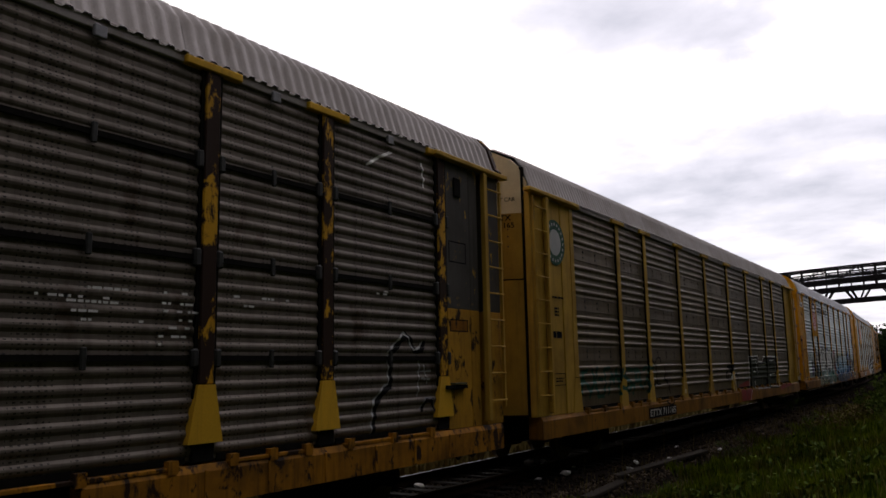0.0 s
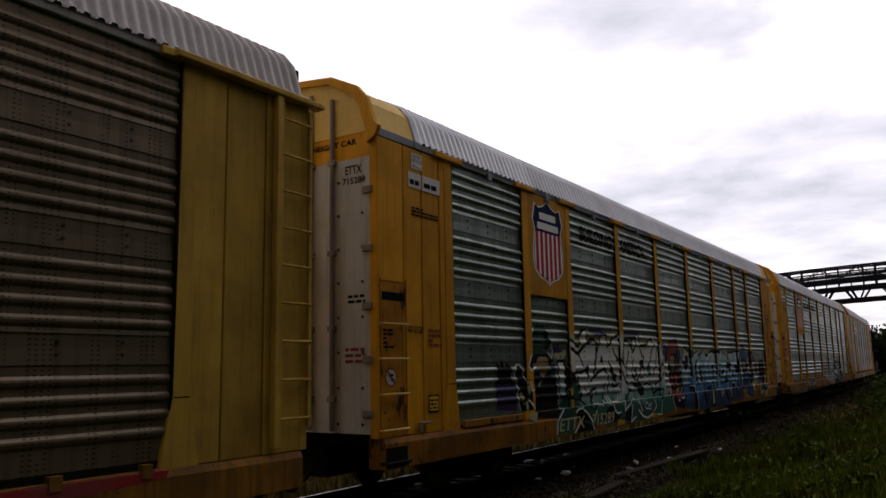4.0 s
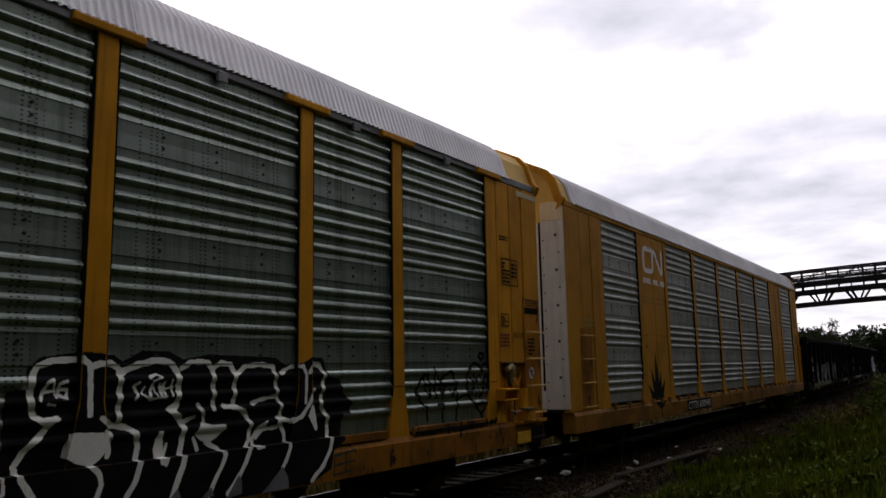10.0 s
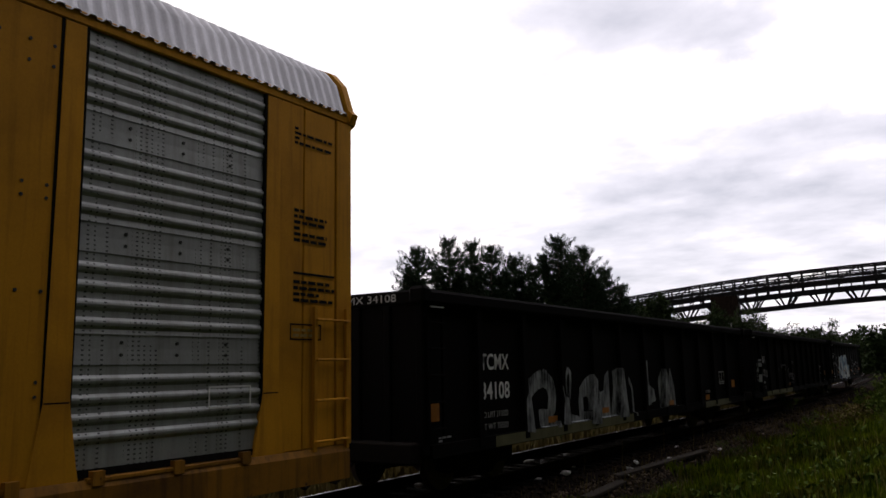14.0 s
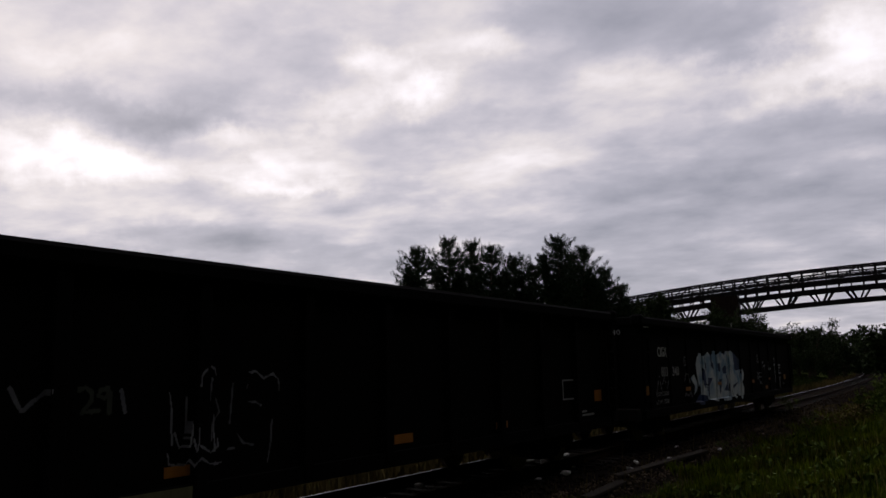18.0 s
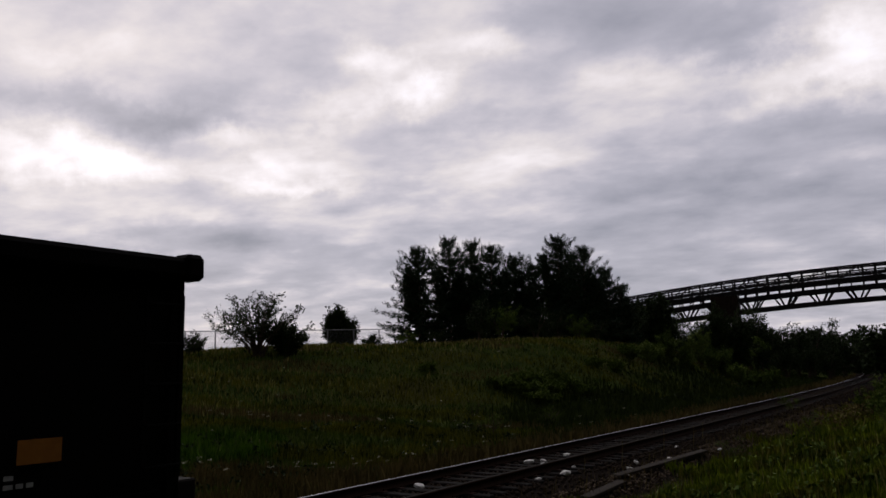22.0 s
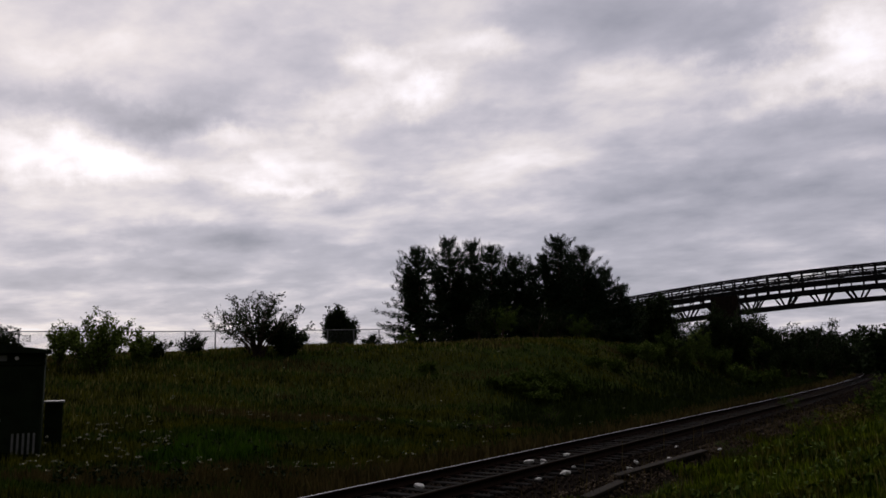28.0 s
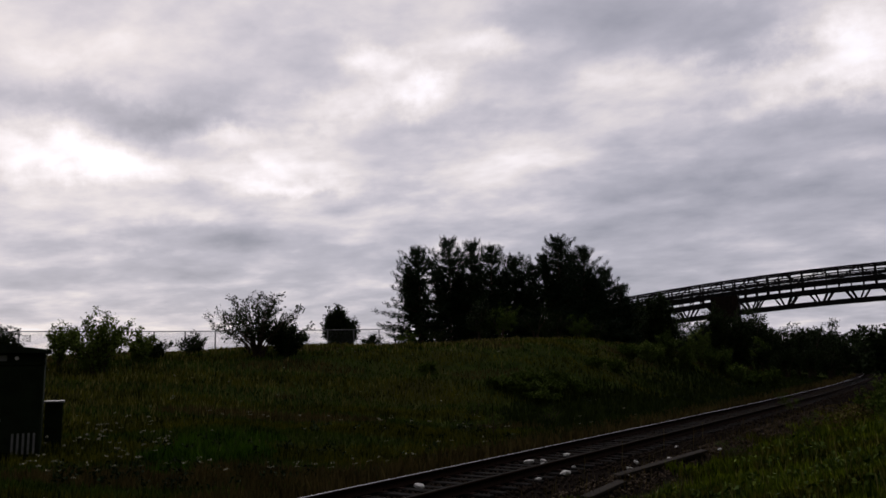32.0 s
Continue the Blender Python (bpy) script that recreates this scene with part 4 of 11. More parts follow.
def ladder(car, y, z0, z1, step, half, mat, x=1.60, stiles=True, name="ladder"):
    bm = bmesh.new()
    if stiles:
        for s in (-1, 1):
            box(bm, x - .03, x + .015, y + s * half - .025, y + s * half + .025, z0 - .12, z1 + .1)
    lad = part(name, bm, mat, car)
    z = z0
    rung = bmesh.new()
    rod(rung, (x + .03, y - half, 0), (x + .03, y + half, 0), .017, 6)
    for s in (-1, 1):
        rod(rung, (x - .03, y + s * half, 0), (x + .035, y + s * half, 0), .013, 6)
    me = from_bm("rung", rung, mat)
    while z <= z1 + .01:
        part("rung", me, None, lad, m=pose(0, 0, z))
        z += step
    return lad


def round_end(car, y, s, upper, lower, split, trim):
    """A smooth end wall that bulges outwards: pale above, ochre below, with a seam and rows of rivets."""
    face = lambda x: y + s * (BULGE * (1 - (x / 1.45) ** 2))
    top = lambda x: float(np.interp(abs(x), [p[0] for p in reversed(ROOF)], [p[1] for p in reversed(ROOF)])) - .06
    n = 20
    xs = [-1.45 + 2.9 * i / n for i in range(n + 1)]
    for nm, lo, hi, mat, lab in (("end_panel", lambda x: 1.10, lambda x: 3.66, lower, "ochre lower end sheet"), ("end_panel", lambda x: 3.69, lambda x: split, lower, "ochre middle end sheet"), ("end_panel", lambda x: split, top, upper, "pale cream upper end sheet")):
        bm = bmesh.new()
        rows = []
        for x in xs:
            rows.append([bm.verts.new((x, face(x) + q, z)) for q, z in ((0, lo(x)), (0, hi(x)), (-s * .05, hi(x)), (-s * .05, lo(x)))])
        for a, b in zip(rows[:-1], rows[1:]):
            for k in range(4):
                bm.faces.new((a[k], a[(k + 1) % 4], b[(k + 1) % 4], b[k]))
        bm.faces.new(rows[0][::-1])
        bm.faces.new(rows[-1])
        part(nm, bm, mat, car, lab)
    bm = bmesh.new()
    for z, xa in ((4.66, -1.1), (4.52, -1.1), (4.32, -1.1), (4.18, -.9)):
        for k in range(14):
            x = xa - k * xa * 2 / 13
            rod(bm, (x, face(x), z), (x, face(x) + s * .012, z), .016, 5)
    part("rivets", bm, M["bolt"], car)["kind"] = "stuff"
    part("backing", boxes((-1.40, 1.40, y - .05, y + .01, 1.1, 5.9)), M["dark"], car)
    bm = bmesh.new()
    rod(bm, (.25, face(.25) + s * .06, 5.62), (.95, face(.95) + s * .06, 5.60), .016, 6)
    for x in (.25, .95):
        rod(bm, (x, face(x), 5.61), (x, face(x) + s * .06, 5.61), .016, 6)
    part("grab_rail", bm, M["under"], car)
    for sx in (-1, 1):
        part("corner_post", boxes((sx * 1.49 - .06, sx * 1.49 + .06, y - .08, y + .06, 1.06, 5.42), bevel=.012), trim, car)


BULGE = .38


def end_wall(car, y, s, upper, lower, split, trim, pipes=(-.95, -.44, .29, .72), hinges=(1.4, 2.15, 2.9, 3.73, 4.58)):
    """Door end: two leaves, pipes and hinges; s=-1 for the leading end."""
    sect = [(-1.42, 1.12), (1.42, 1.12), (1.42, 5.42), (1.30, 5.86), (1.14, 6.06), (.68, 6.30), (0, 6.37), (-.68, 6.30), (-1.14, 6.06), (-1.30, 5.86), (-1.42, 5.42)]
    part("end_door", prism([(x, z) for x, z in sect if z < 2] + [(1.42, split), (-1.42, split)], y - .03, y + .03), lower, car, "lower part of the end door")
    part("end_door", prism([(-1.42, split), (1.42, split)] + [(x, z) for x, z in sect if z > 2], y - .03, y + .03), upper, car, "upper part of the end door")
    out = y + s * .03
    for x in pipes:
        bm = bmesh.new()
        rod(bm, (x, out + s * .04, 1.15), (x, out + s * .04, 6.2 if abs(x) < .5 else 6.05), .036, 8)
        part("lock_pipe", bm, M["pipe"], car)
        for z in (1.6, 2.6, 3.7, 5.06):
            part("pipe_bracket", boxes((x - .07, x + .07, min(out, out + s * .07), max(out, out + s * .07), z - .04, z + .04), bevel=.008), M["pipe"], car)
    part("door_gap", boxes((-.125, -.095, min(out - s * .02, out + s * .004), max(out - s * .02, out + s * .004), 1.13, 6.2)), M["dark"], car)
    for x in (-1.36, 1.36):
        for z in hinges:
            part("hinge", boxes((x - .08, x + .1, out + s * .005 - .03, out + s * .005 + .03, z - .055, z + .055), bevel=.01), M["pipe"], car)
    bm = bmesh.new()
    for x in (-1.27, -.78, .82, 1.27):
        for z in np.arange(1.25, 5.0, .50):
            rod(bm, (x, out, z), (x, out + s * .014, z), .022, 6)
    part("bolts", bm, M["bolt"], car)["kind"] = "stuff"
    # the hood frame round the roof end
    ring = [(1.56, 5.36)] + [(x * 1.035, z + .035) for x, z in ROOF]
    ring = ring + [(-x, z) for x, z in reversed(ring[:-1])]
    inner = [(x * .90, z - .10) for x, z in reversed(ring)]
    bm = bmesh.new()
    ya, yb = y - .02, y + s * .10
    loops = []
    for yy in (ya, yb):
        loops.append([bm.verts.new((x, yy, z)) for x, z in ring + inner])
    n, k = len(ring), len(ring) + len(inner)
    for i in range(n - 1):
        j = k - 1 - i
        for lp in loops:
            bm.faces.new((lp[i], lp[i + 1], lp[j - 1], lp[j]))
    for i in range(k):
        bm.faces.new((loops[0][i], loops[0][(i + 1) % k], loops[1][(i + 1) % k], loops[1][i]))
    part("hood_frame", bm, trim if trim is not M["rail_grey"] else upper, car)


def shield(car, yc, zc, w, h, x):
    """A crest in red, white and blue, with no lettering."""
    half = [(0, .5), (.14, .43), (.30, .40), (.42, .44), (.5, .25), (.43, .14), (.47, -.02), (.5, -.18), (.46, -.33), (.30, -.42), (.12, -.45), (0, -.5)]
    out = half + [(-a, b) for a, b in reversed(half[1:-1])]
    keep = {(0, .5), (.42, .44), (-.42, .44), (.5, .25), (-.5, .25), (0, -.5)}
    soft = []
    for k, p in enumerate(out):                      # round all but the points of the crest
        if p in keep:
            soft.append(p)
            continue
        q, n = out[k - 1], out[(k + 1) % len(out)]
        soft += [(p[0] * .75 + q[0] * .25, p[1] * .75 + q[1] * .25), (p[0] * .9 + (q[0] + n[0]) * .05, p[1] * .9 + (q[1] + n[1]) * .05), (p[0] * .75 + n[0] * .25, p[1] * .75 + n[1] * .25)]
    out = soft
    P = [(yc + a * w, zc + b * h) for a, b in out]
    bd = part("shield_border", plate([(yc + a * w * 1.09, zc + b * h * 1.06) for a, b in out], x, x + .003), M["white"], car, "white-edged shield crest")
    part("shield_line", plate([(yc + a * w * 1.025, zc + b * h * 1.02) for a, b in out], x + .0015, x + .0042), M["letter_black"], bd, "thin black line round the crest")
    clip_z = zc + .115 * h
    top = [(y, z) for y, z in P]

    def band(poly, **k):
        bm = plate(poly, x + .0044, x + .006)
        for key, val in k.items():
            co, no = {"above": ((0, 0, val), (0, 0, -1)), "below": ((0, 0, val), (0, 0, 1)), "ylo": ((0, val, 0), (0, -1, 0)), "yhi": ((0, val, 0), (0, 1, 0))}[key]
            bmesh.ops.bisect_plane(bm, geom=bm.verts[:] + bm.edges[:] + bm.faces[:], plane_co=co, plane_no=no, clear_outer=True)
        return bm
    part("stripe_field", plate(top, x + .0042, x + .0052), M["white"], bd, "white field behind the stripes")
    part("shield_field", band(top, above=clip_z), M["navy"], bd, "navy blue field")
    for i in range(6):
        c = yc + (i - 2.5) * w * .158
        part("stripe", band(top, below=clip_z, ylo=c - w * .044, yhi=c + w * .044), M["red"], bd, "red stripe")
    # two plain white bars stand for the name
    for row, half_w in enumerate((.29, .37)):
        z = zc + h * (.31 - row * .125)
        y0, y1 = yc - w * half_w, yc + w * half_w
        pts = [(y0 + .03, z - .035 * h), (y1 - .03, z - .035 * h), (y1, z - .02 * h), (y1, z + .035 * h), (y1 - .03, z + .05 * h), (y0 + .03, z + .05 * h), (y0, z + .035 * h), (y0, z - .02 * h)]
        part("white_bar", plate(pts, x + .006, x + .008), M["white"], bd)


def autorack(name, centre, style, label):
    car = tagged(new(name), label, "railway car", "cars of the train")
    S = STYLES[style]
    HALF = S.get("half", 13.5)
    FORE = S.get("fore", HALF)
    END = {-1: FORE, 1: HALF}
    Y, SH = M[S["paint"]], M[S["sheet"]]
    prof = S["prof"]()
    surf = Surface(prof, list(POSTS), S.get("post_x", 1.572), .115, (1.06, 1.60) if S["strip"] == "low" else (1.175, 1.602))
    xs = S.get("bays") or ([-11.65] + POSTS + [11.65])
    solid = S.get("solid", [])
    sheets = {}
    for side in (1, -1):
        rot = Matrix() if side == 1 else Matrix.Rotation(math.pi, 4, "Z")
        for a, b in zip(xs[:-1], xs[1:]):
            if any(abs((a + b) / 2 - c) < .3 for c in solid):
                continue
            w = round(b - a - .02, 2)
            if w not in sheets:
                sheets[w] = sheet_mesh("side_sheet", prof, w, SH)
            part("side_sheet", sheets[w], None, car, "", rot @ pose(0, (a + b) / 2, 0))
    for c in solid:
        w = 2.06
        bm = boxes((1.46, 1.535, -w / 2, -0.012, 1.06, 5.36), (1.46, 1.535, 0.012, w / 2, 1.06, 5.36), bevel=.01)
        both_sides(car, "solid_panel", from_bm("solid_panel", bm, Y), pose(0, c, 0), "ochre riveted door panel")
        bm = bmesh.new()
        for z in (5.05, 4.85, 3.72, 3.60, 2.75, 1.95, 1.82):
            for y in (-.85, -.72, -.32, -.2, .2, .34, .62, .85):
                if (int(z * 100) + int(y * 100)) % 7 < 5:
                    rod(bm, (1.535, y, z), (1.545, y, z), .017, 6)
        both_sides(car, "rivets", from_bm("rivets", bm, M["bolt"]), pose(0, c, 0))
    pw = S.get("post_w", .115)
    pm = post_mesh(Y, pw, x1=S.get("post_x", 1.572))
    # solid dark strip that shows past both post edges as painted shade
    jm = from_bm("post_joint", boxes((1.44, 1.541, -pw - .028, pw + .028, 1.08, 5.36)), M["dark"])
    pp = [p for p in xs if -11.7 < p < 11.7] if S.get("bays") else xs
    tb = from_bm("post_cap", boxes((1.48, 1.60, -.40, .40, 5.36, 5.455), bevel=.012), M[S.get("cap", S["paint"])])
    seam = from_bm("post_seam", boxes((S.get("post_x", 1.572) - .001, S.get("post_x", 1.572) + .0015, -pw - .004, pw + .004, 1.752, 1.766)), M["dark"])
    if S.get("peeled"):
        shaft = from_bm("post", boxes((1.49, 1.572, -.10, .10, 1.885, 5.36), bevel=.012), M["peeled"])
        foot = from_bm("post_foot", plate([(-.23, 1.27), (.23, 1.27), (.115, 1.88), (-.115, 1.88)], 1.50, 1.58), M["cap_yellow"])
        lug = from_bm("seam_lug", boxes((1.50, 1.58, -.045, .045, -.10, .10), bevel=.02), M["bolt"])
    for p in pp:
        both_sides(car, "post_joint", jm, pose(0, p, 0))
        if S.get("peeled"):
            both_sides(car, "post", shaft, pose(0, p, 0), "post with rust showing through peeling yellow paint")
            both_sides(car, "post_foot", foot, pose(0, p, 0), "flared yellow post foot")
            for z in (4.33, 3.24, 2.16):
                for q in (-.152, .152):
                    both_sides(car, "seam_lug", lug, pose(0, p + q, z))
        else:
            both_sides(car, "post", pm, pose(0, p, 0))
            both_sides(car, "post_seam", seam, pose(0, p, 0))
        if S["caps"]:
            both_sides(car, "post_cap", tb, pose(0, p, 0))
    # bolts on the sheets, between the ribs
    bm = bmesh.new()
    for a, b in zip(xs[:-1], xs[1:]):
        for f in (.25, .5, .75):
            y = a + (b - a) * f
            for g in (4.11, 3.02, 1.95):
                for dz in (.24, .36):
                    rod(bm, (1.50, y, g + dz), (1.515, y, g + dz), .018, 6)
        for y in (a + .14, b - .14):
            for z in np.arange(1.25, 5.3, .36):
                rod(bm, (1.50, y, z), (1.512, y, z), .014, 5)
    both_sides(car, "bolts", from_bm("bolts", bm, M["bolt"]))
    # eave, sill, end panels
    both_sides(car, "eave_rail", from_bm("eave_rail", boxes((1.44, 1.545, -FORE, HALF, 5.365, 5.50), bevel=.012), M[S["eave"]]))
    reach = S.get("sill_from", -FORE + .1)
    both_sides(car, "side_sill", from_bm("side_sill", prism([(1.30, .64), (1.60, .64), (1.60, .98), (1.56, 1.055), (1.30, 1.055)], reach, HALF - .1), M[S["sill"]]), None, "deep side sill")
    if reach > 0:
        both_sides(car, "inner_sill", from_bm("inner_sill", boxes((1.20, 1.42, -FORE + .1, reach, .70, 1.055)), M["under"]))
        rib = from_bm("sill_rib", boxes((1.598, 1.612, -.02, .02, .66, 1.0), bevel=.005), M["sill_dirty"])
        for y in (7.05, 7.95, 8.9, 9.9, 10.8, 11.7):
            both_sides(car, "sill_rib", rib, pose(0, y, 0))
    strip = {}
    for a, b in zip(xs[:-1], xs[1:]):
        w = round(b - a - .62, 2)
        if w < .4:
            continue
        if w not in strip:
            bm = boxes((1.535, 1.59, -w / 2, w / 2, 1.025 if S["strip"] == "low" else 1.06, 1.072 if S["strip"] == "low" else 1.17), bevel=.008)
            if S["strip"] == "low":
                for f in (-.5, 0, .5):
                    box(bm, 1.54, 1.615, f * w * .9 - .06, f * w * .9 + .06, 1.00, 1.13)
            strip[w] = from_bm("rub_strip", bm, M[S["sill"]])
        both_sides(car, "rub_strip", strip[w], pose(0, (a + b) / 2, 0))
        # a solid dark strip paints the shade between sheet foot and sill
        if S["strip"] == "low":
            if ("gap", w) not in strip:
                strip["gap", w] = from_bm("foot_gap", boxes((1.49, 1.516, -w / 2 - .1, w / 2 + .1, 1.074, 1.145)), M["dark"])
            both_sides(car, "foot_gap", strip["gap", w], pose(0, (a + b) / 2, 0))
    if S["brackets"]:
        bk = from_bm("eave_bracket", boxes((1.54, 1.59, -.07, .07, 5.28, 5.41), bevel=.01), M["rail_grey"])
        for a, b in zip(xs[:-1], xs[1:]):
            both_sides(car, "eave_bracket", bk, pose(0, (a + b) / 2, 0))
    if S.get("endlow"):
        for y0, y1, x1 in ((11.80, 12.50, 1.545), (12.52, 12.79, 1.535), (12.97, HALF, 1.545)):
            for z0, z1, mat, lab in ((1.06, 2.95, "end_low", "rust-blotched yellow lower end panel"), (2.955, 5.36, S["endpaint"], S["endlabel"])):
                pe = from_bm("end_panel", boxes((1.40, x1, y0, y1, z0, z1), bevel=.006), M[mat])
                both_sides(car, "end_panel", pe, None, lab)
                for flip in (Matrix(), Matrix.Rotation(math.pi, 4, "Z")):
                    part("end_panel", pe, None, car, lab, flip @ Matrix.Scale(-1, 4, (0, 1, 0)))
        frame_lines(car, 11.86, 12.38, 3.70, 4.05, .02, M["letter_black"], 1.546)
        frame_lines(car, 11.86, 12.40, 2.58, 2.78, .02, M["letter_black"], 1.546)
        part("stencil_plate", boxes((1.546, 1.548, 11.88, 12.38, 2.60, 2.76)), M["sill_up"], car, "rusty stencil plate")
        part("lock_box", boxes((1.545, 1.575, 12.02, 12.22, 4.80, 5.12), bevel=.01), M["dark"], car)
        part("broken_step", boxes((1.50, 1.62, 11.65, 12.25, 1.68, 1.74), (1.50, 1.52, 11.65, 12.25, 1.30, 1.68), bevel=.01), M["dark"], car)
        part("broken_step", boxes((1.50, 1.64, 11.85, 12.2, 1.745, 1.775), bevel=.008), M["sill_dust"], car)
    for y0, y1, x1 in () if S.get("endlow") else S.get("ends", ((11.67, 12.17, 1.545), (12.19, 12.78, 1.535), (12.80, HALF, 1.545))):
        pe = from_bm("end_panel", boxes((1.40, x1, y0, y1, 2.07 if S.get("niche") and 11.8 < y0 < 12.6 else 1.06, 5.36), bevel=.012), M[S.get("endpaint", S["paint"])])
        both_sides(car, "end_panel", pe, None, S.get("endlabel", ""))
        lead = pe if (y1 != HALF or FORE == HALF) and not S.get("niche") else from_bm("end_panel", boxes((1.40, x1, y0, FORE if y1 == HALF else y1, 1.06, 5.36), bevel=.012), M[S["paint"]])
        for flip in (Matrix(), Matrix.Rotation(math.pi, 4, "Z")):
            part("end_panel", lead, None, car, S.get("endlabel", ""), flip @ Matrix.Scale(-1, 4, (0, 1, 0)))
    for s in (-1, 1):
        S["ladder"](car, s)
        (round_end if S.get("round") else end_wall)(car, s * (END[s] - .04), s, M[S["door_top"]], M[S["door"]], S["split"], M[S["trim"]], *S.get("pipes", ()))
    # roof sheets, with painted hoods at both ends
    n = S.get("sheets", 20)
    length = (FORE + HALF - (1 if S.get("bare_rear") else 2) * S["hood"] - (.1 if S.get("bare_rear") else 0)) / n
    rm = roof_mesh(length, S.get("pitch", .17), M[S["roof"]], S.get("rdepth", .032))
    for i in range(n):
        part("roof_sheet", rm, None, car, "", pose(0, -FORE + S["hood"] + (i + .5) * length, 0))
    if S["hood"] > .2:
        hm = from_bm("roof_hood", prism([(x * .985, z) for x, z in ROOF] + [(-x * .985, z) for x, z in reversed(ROOF[:-1])], -S["hood"] / 2, S["hood"] / 2), M["yellow_roof"])
        for s in (-1, 1) if not S.get("bare_rear") else (-1,):
            part("roof_hood", hm, None, car, "yellow painted roof end", pose(0, s * (END[s] - S["hood"] / 2), 0))
    # floor and centre sill keep the daylight out
    part("floor", boxes((-1.42, 1.42, -FORE + .2, HALF - .2, .95, 1.05), (-.35, .35, -FORE + .3, HALF - .3, .45, .95)), M["under"], car)
    part("brake_cylinder", boxes((-.9, -.4, -3, -1.6, .35, .75), bevel=.03), M["under"], car)
    part("air_tank", boxes((.5, .85, 2.0, 3.4, .4, .75), bevel=.03), M["under"], car)
    bogies(car, 10.0)
    coupler(car, HALF - .1)
    return car, surf


def up_ladder(car, s):
    y = s * 13.14
    ladder(car, y + s * .04, 1.17, 2.7, .49, .30, M["yellow_roof"], 1.60, False)
    part("ladder_panel", boxes((1.538, 1.5485, y - .30, y + .30, 1.075, 3.235)), M["yellow_rusty"], car, "rust-streaked panel behind the rungs")
    # flat dark plate on the sill: the shade of an open pocket, painted
    part("sill_pocket", boxes((1.598, 1.603, y - .26, y + .24, .68, .93)), M["dark"], car)
    for e in (-.31, .31):
        part("ladder_seam", boxes((1.540, 1.5515, y + e - .008, y + e + .008, 1.10, 3.30)), M["sill_up"], car)
    part("ladder_seam", boxes((1.540, 1.5515, y - .30, y + .30, 3.24, 3.262)), M["sill_up"], car)
    part("brake_lever", boxes((1.56, 1.62, y - s * .75 - .16, y - s * .75 + .10, 1.20, 1.235), (1.56, 1.60, y - s * .75 - .18, y - s * .75 - .12, 1.10, 1.235), bevel=.008), M["pipe"], car)
    # flat dark plate on the panel: the shade of a recess, painted
    part("step_recess", boxes((1.536, 1.5515, y - .27, y + .27, 2.98, 3.10)), M["dark"], car)
    disc = lambda q: [(y - .07 + q * math.cos(a * .3927), 1.89 + q * math.sin(a * .3927)) for a in range(16)]
    sign = part("warning_sign", plate(disc(.135), 1.546, 1.5515), M["letter_red"], car, "small round warning sign with a red rim")
    part("sign_face", plate(disc(.112), 1.5515, 1.554), M["white_door"], sign)
    part("sign_bar", plate([(y - .155, 1.955), (y - .005, 1.805), (y + .015, 1.825), (y - .135, 1.975)], 1.554, 1.5565), M["letter_red"], sign)
    part("sign_mark", boxes((1.554, 1.556, y - .13, y - .02, 1.90, 1.94), (1.554, 1.556, y - .08, y, 1.84, 1.875)), M["letter_black"], sign)
    part("step", boxes((1.50, 1.66, y - .28, y + .28, .70, .74), bevel=.01), M["under"], car)


def old_ladder(car, s):
    ladder(car, s * 13.24, 1.45, 5.2, .455, .25, M["yellow_dull"], 1.60)
    part("ladder_stile", boxes((1.55, 1.64, s * 12.94 - .055, s * 12.94 + .055, 1.12, 5.36), bevel=.012), M["yellow_dull"], car)
    part("eave_flap", boxes((1.50, 1.66, s * 12.55 - 1.15, s * 12.55 + 1.15, 5.37, 5.45), bevel=.012), M["yellow_dull"], car)


def cn_ladder(car, s):
    ladder(car, s * 12.66, 1.14, 2.7, .5, .30, M["cn_yellow"] if s > 0 else M["yellow_roof"], 1.585, s > 0)
    if s < 0:
        part("ladder_panel", boxes((1.538, 1.549, -12.95, -12.37, 1.075, 2.80)), M["sill_up"], car, "rust-stained panel behind the rungs")


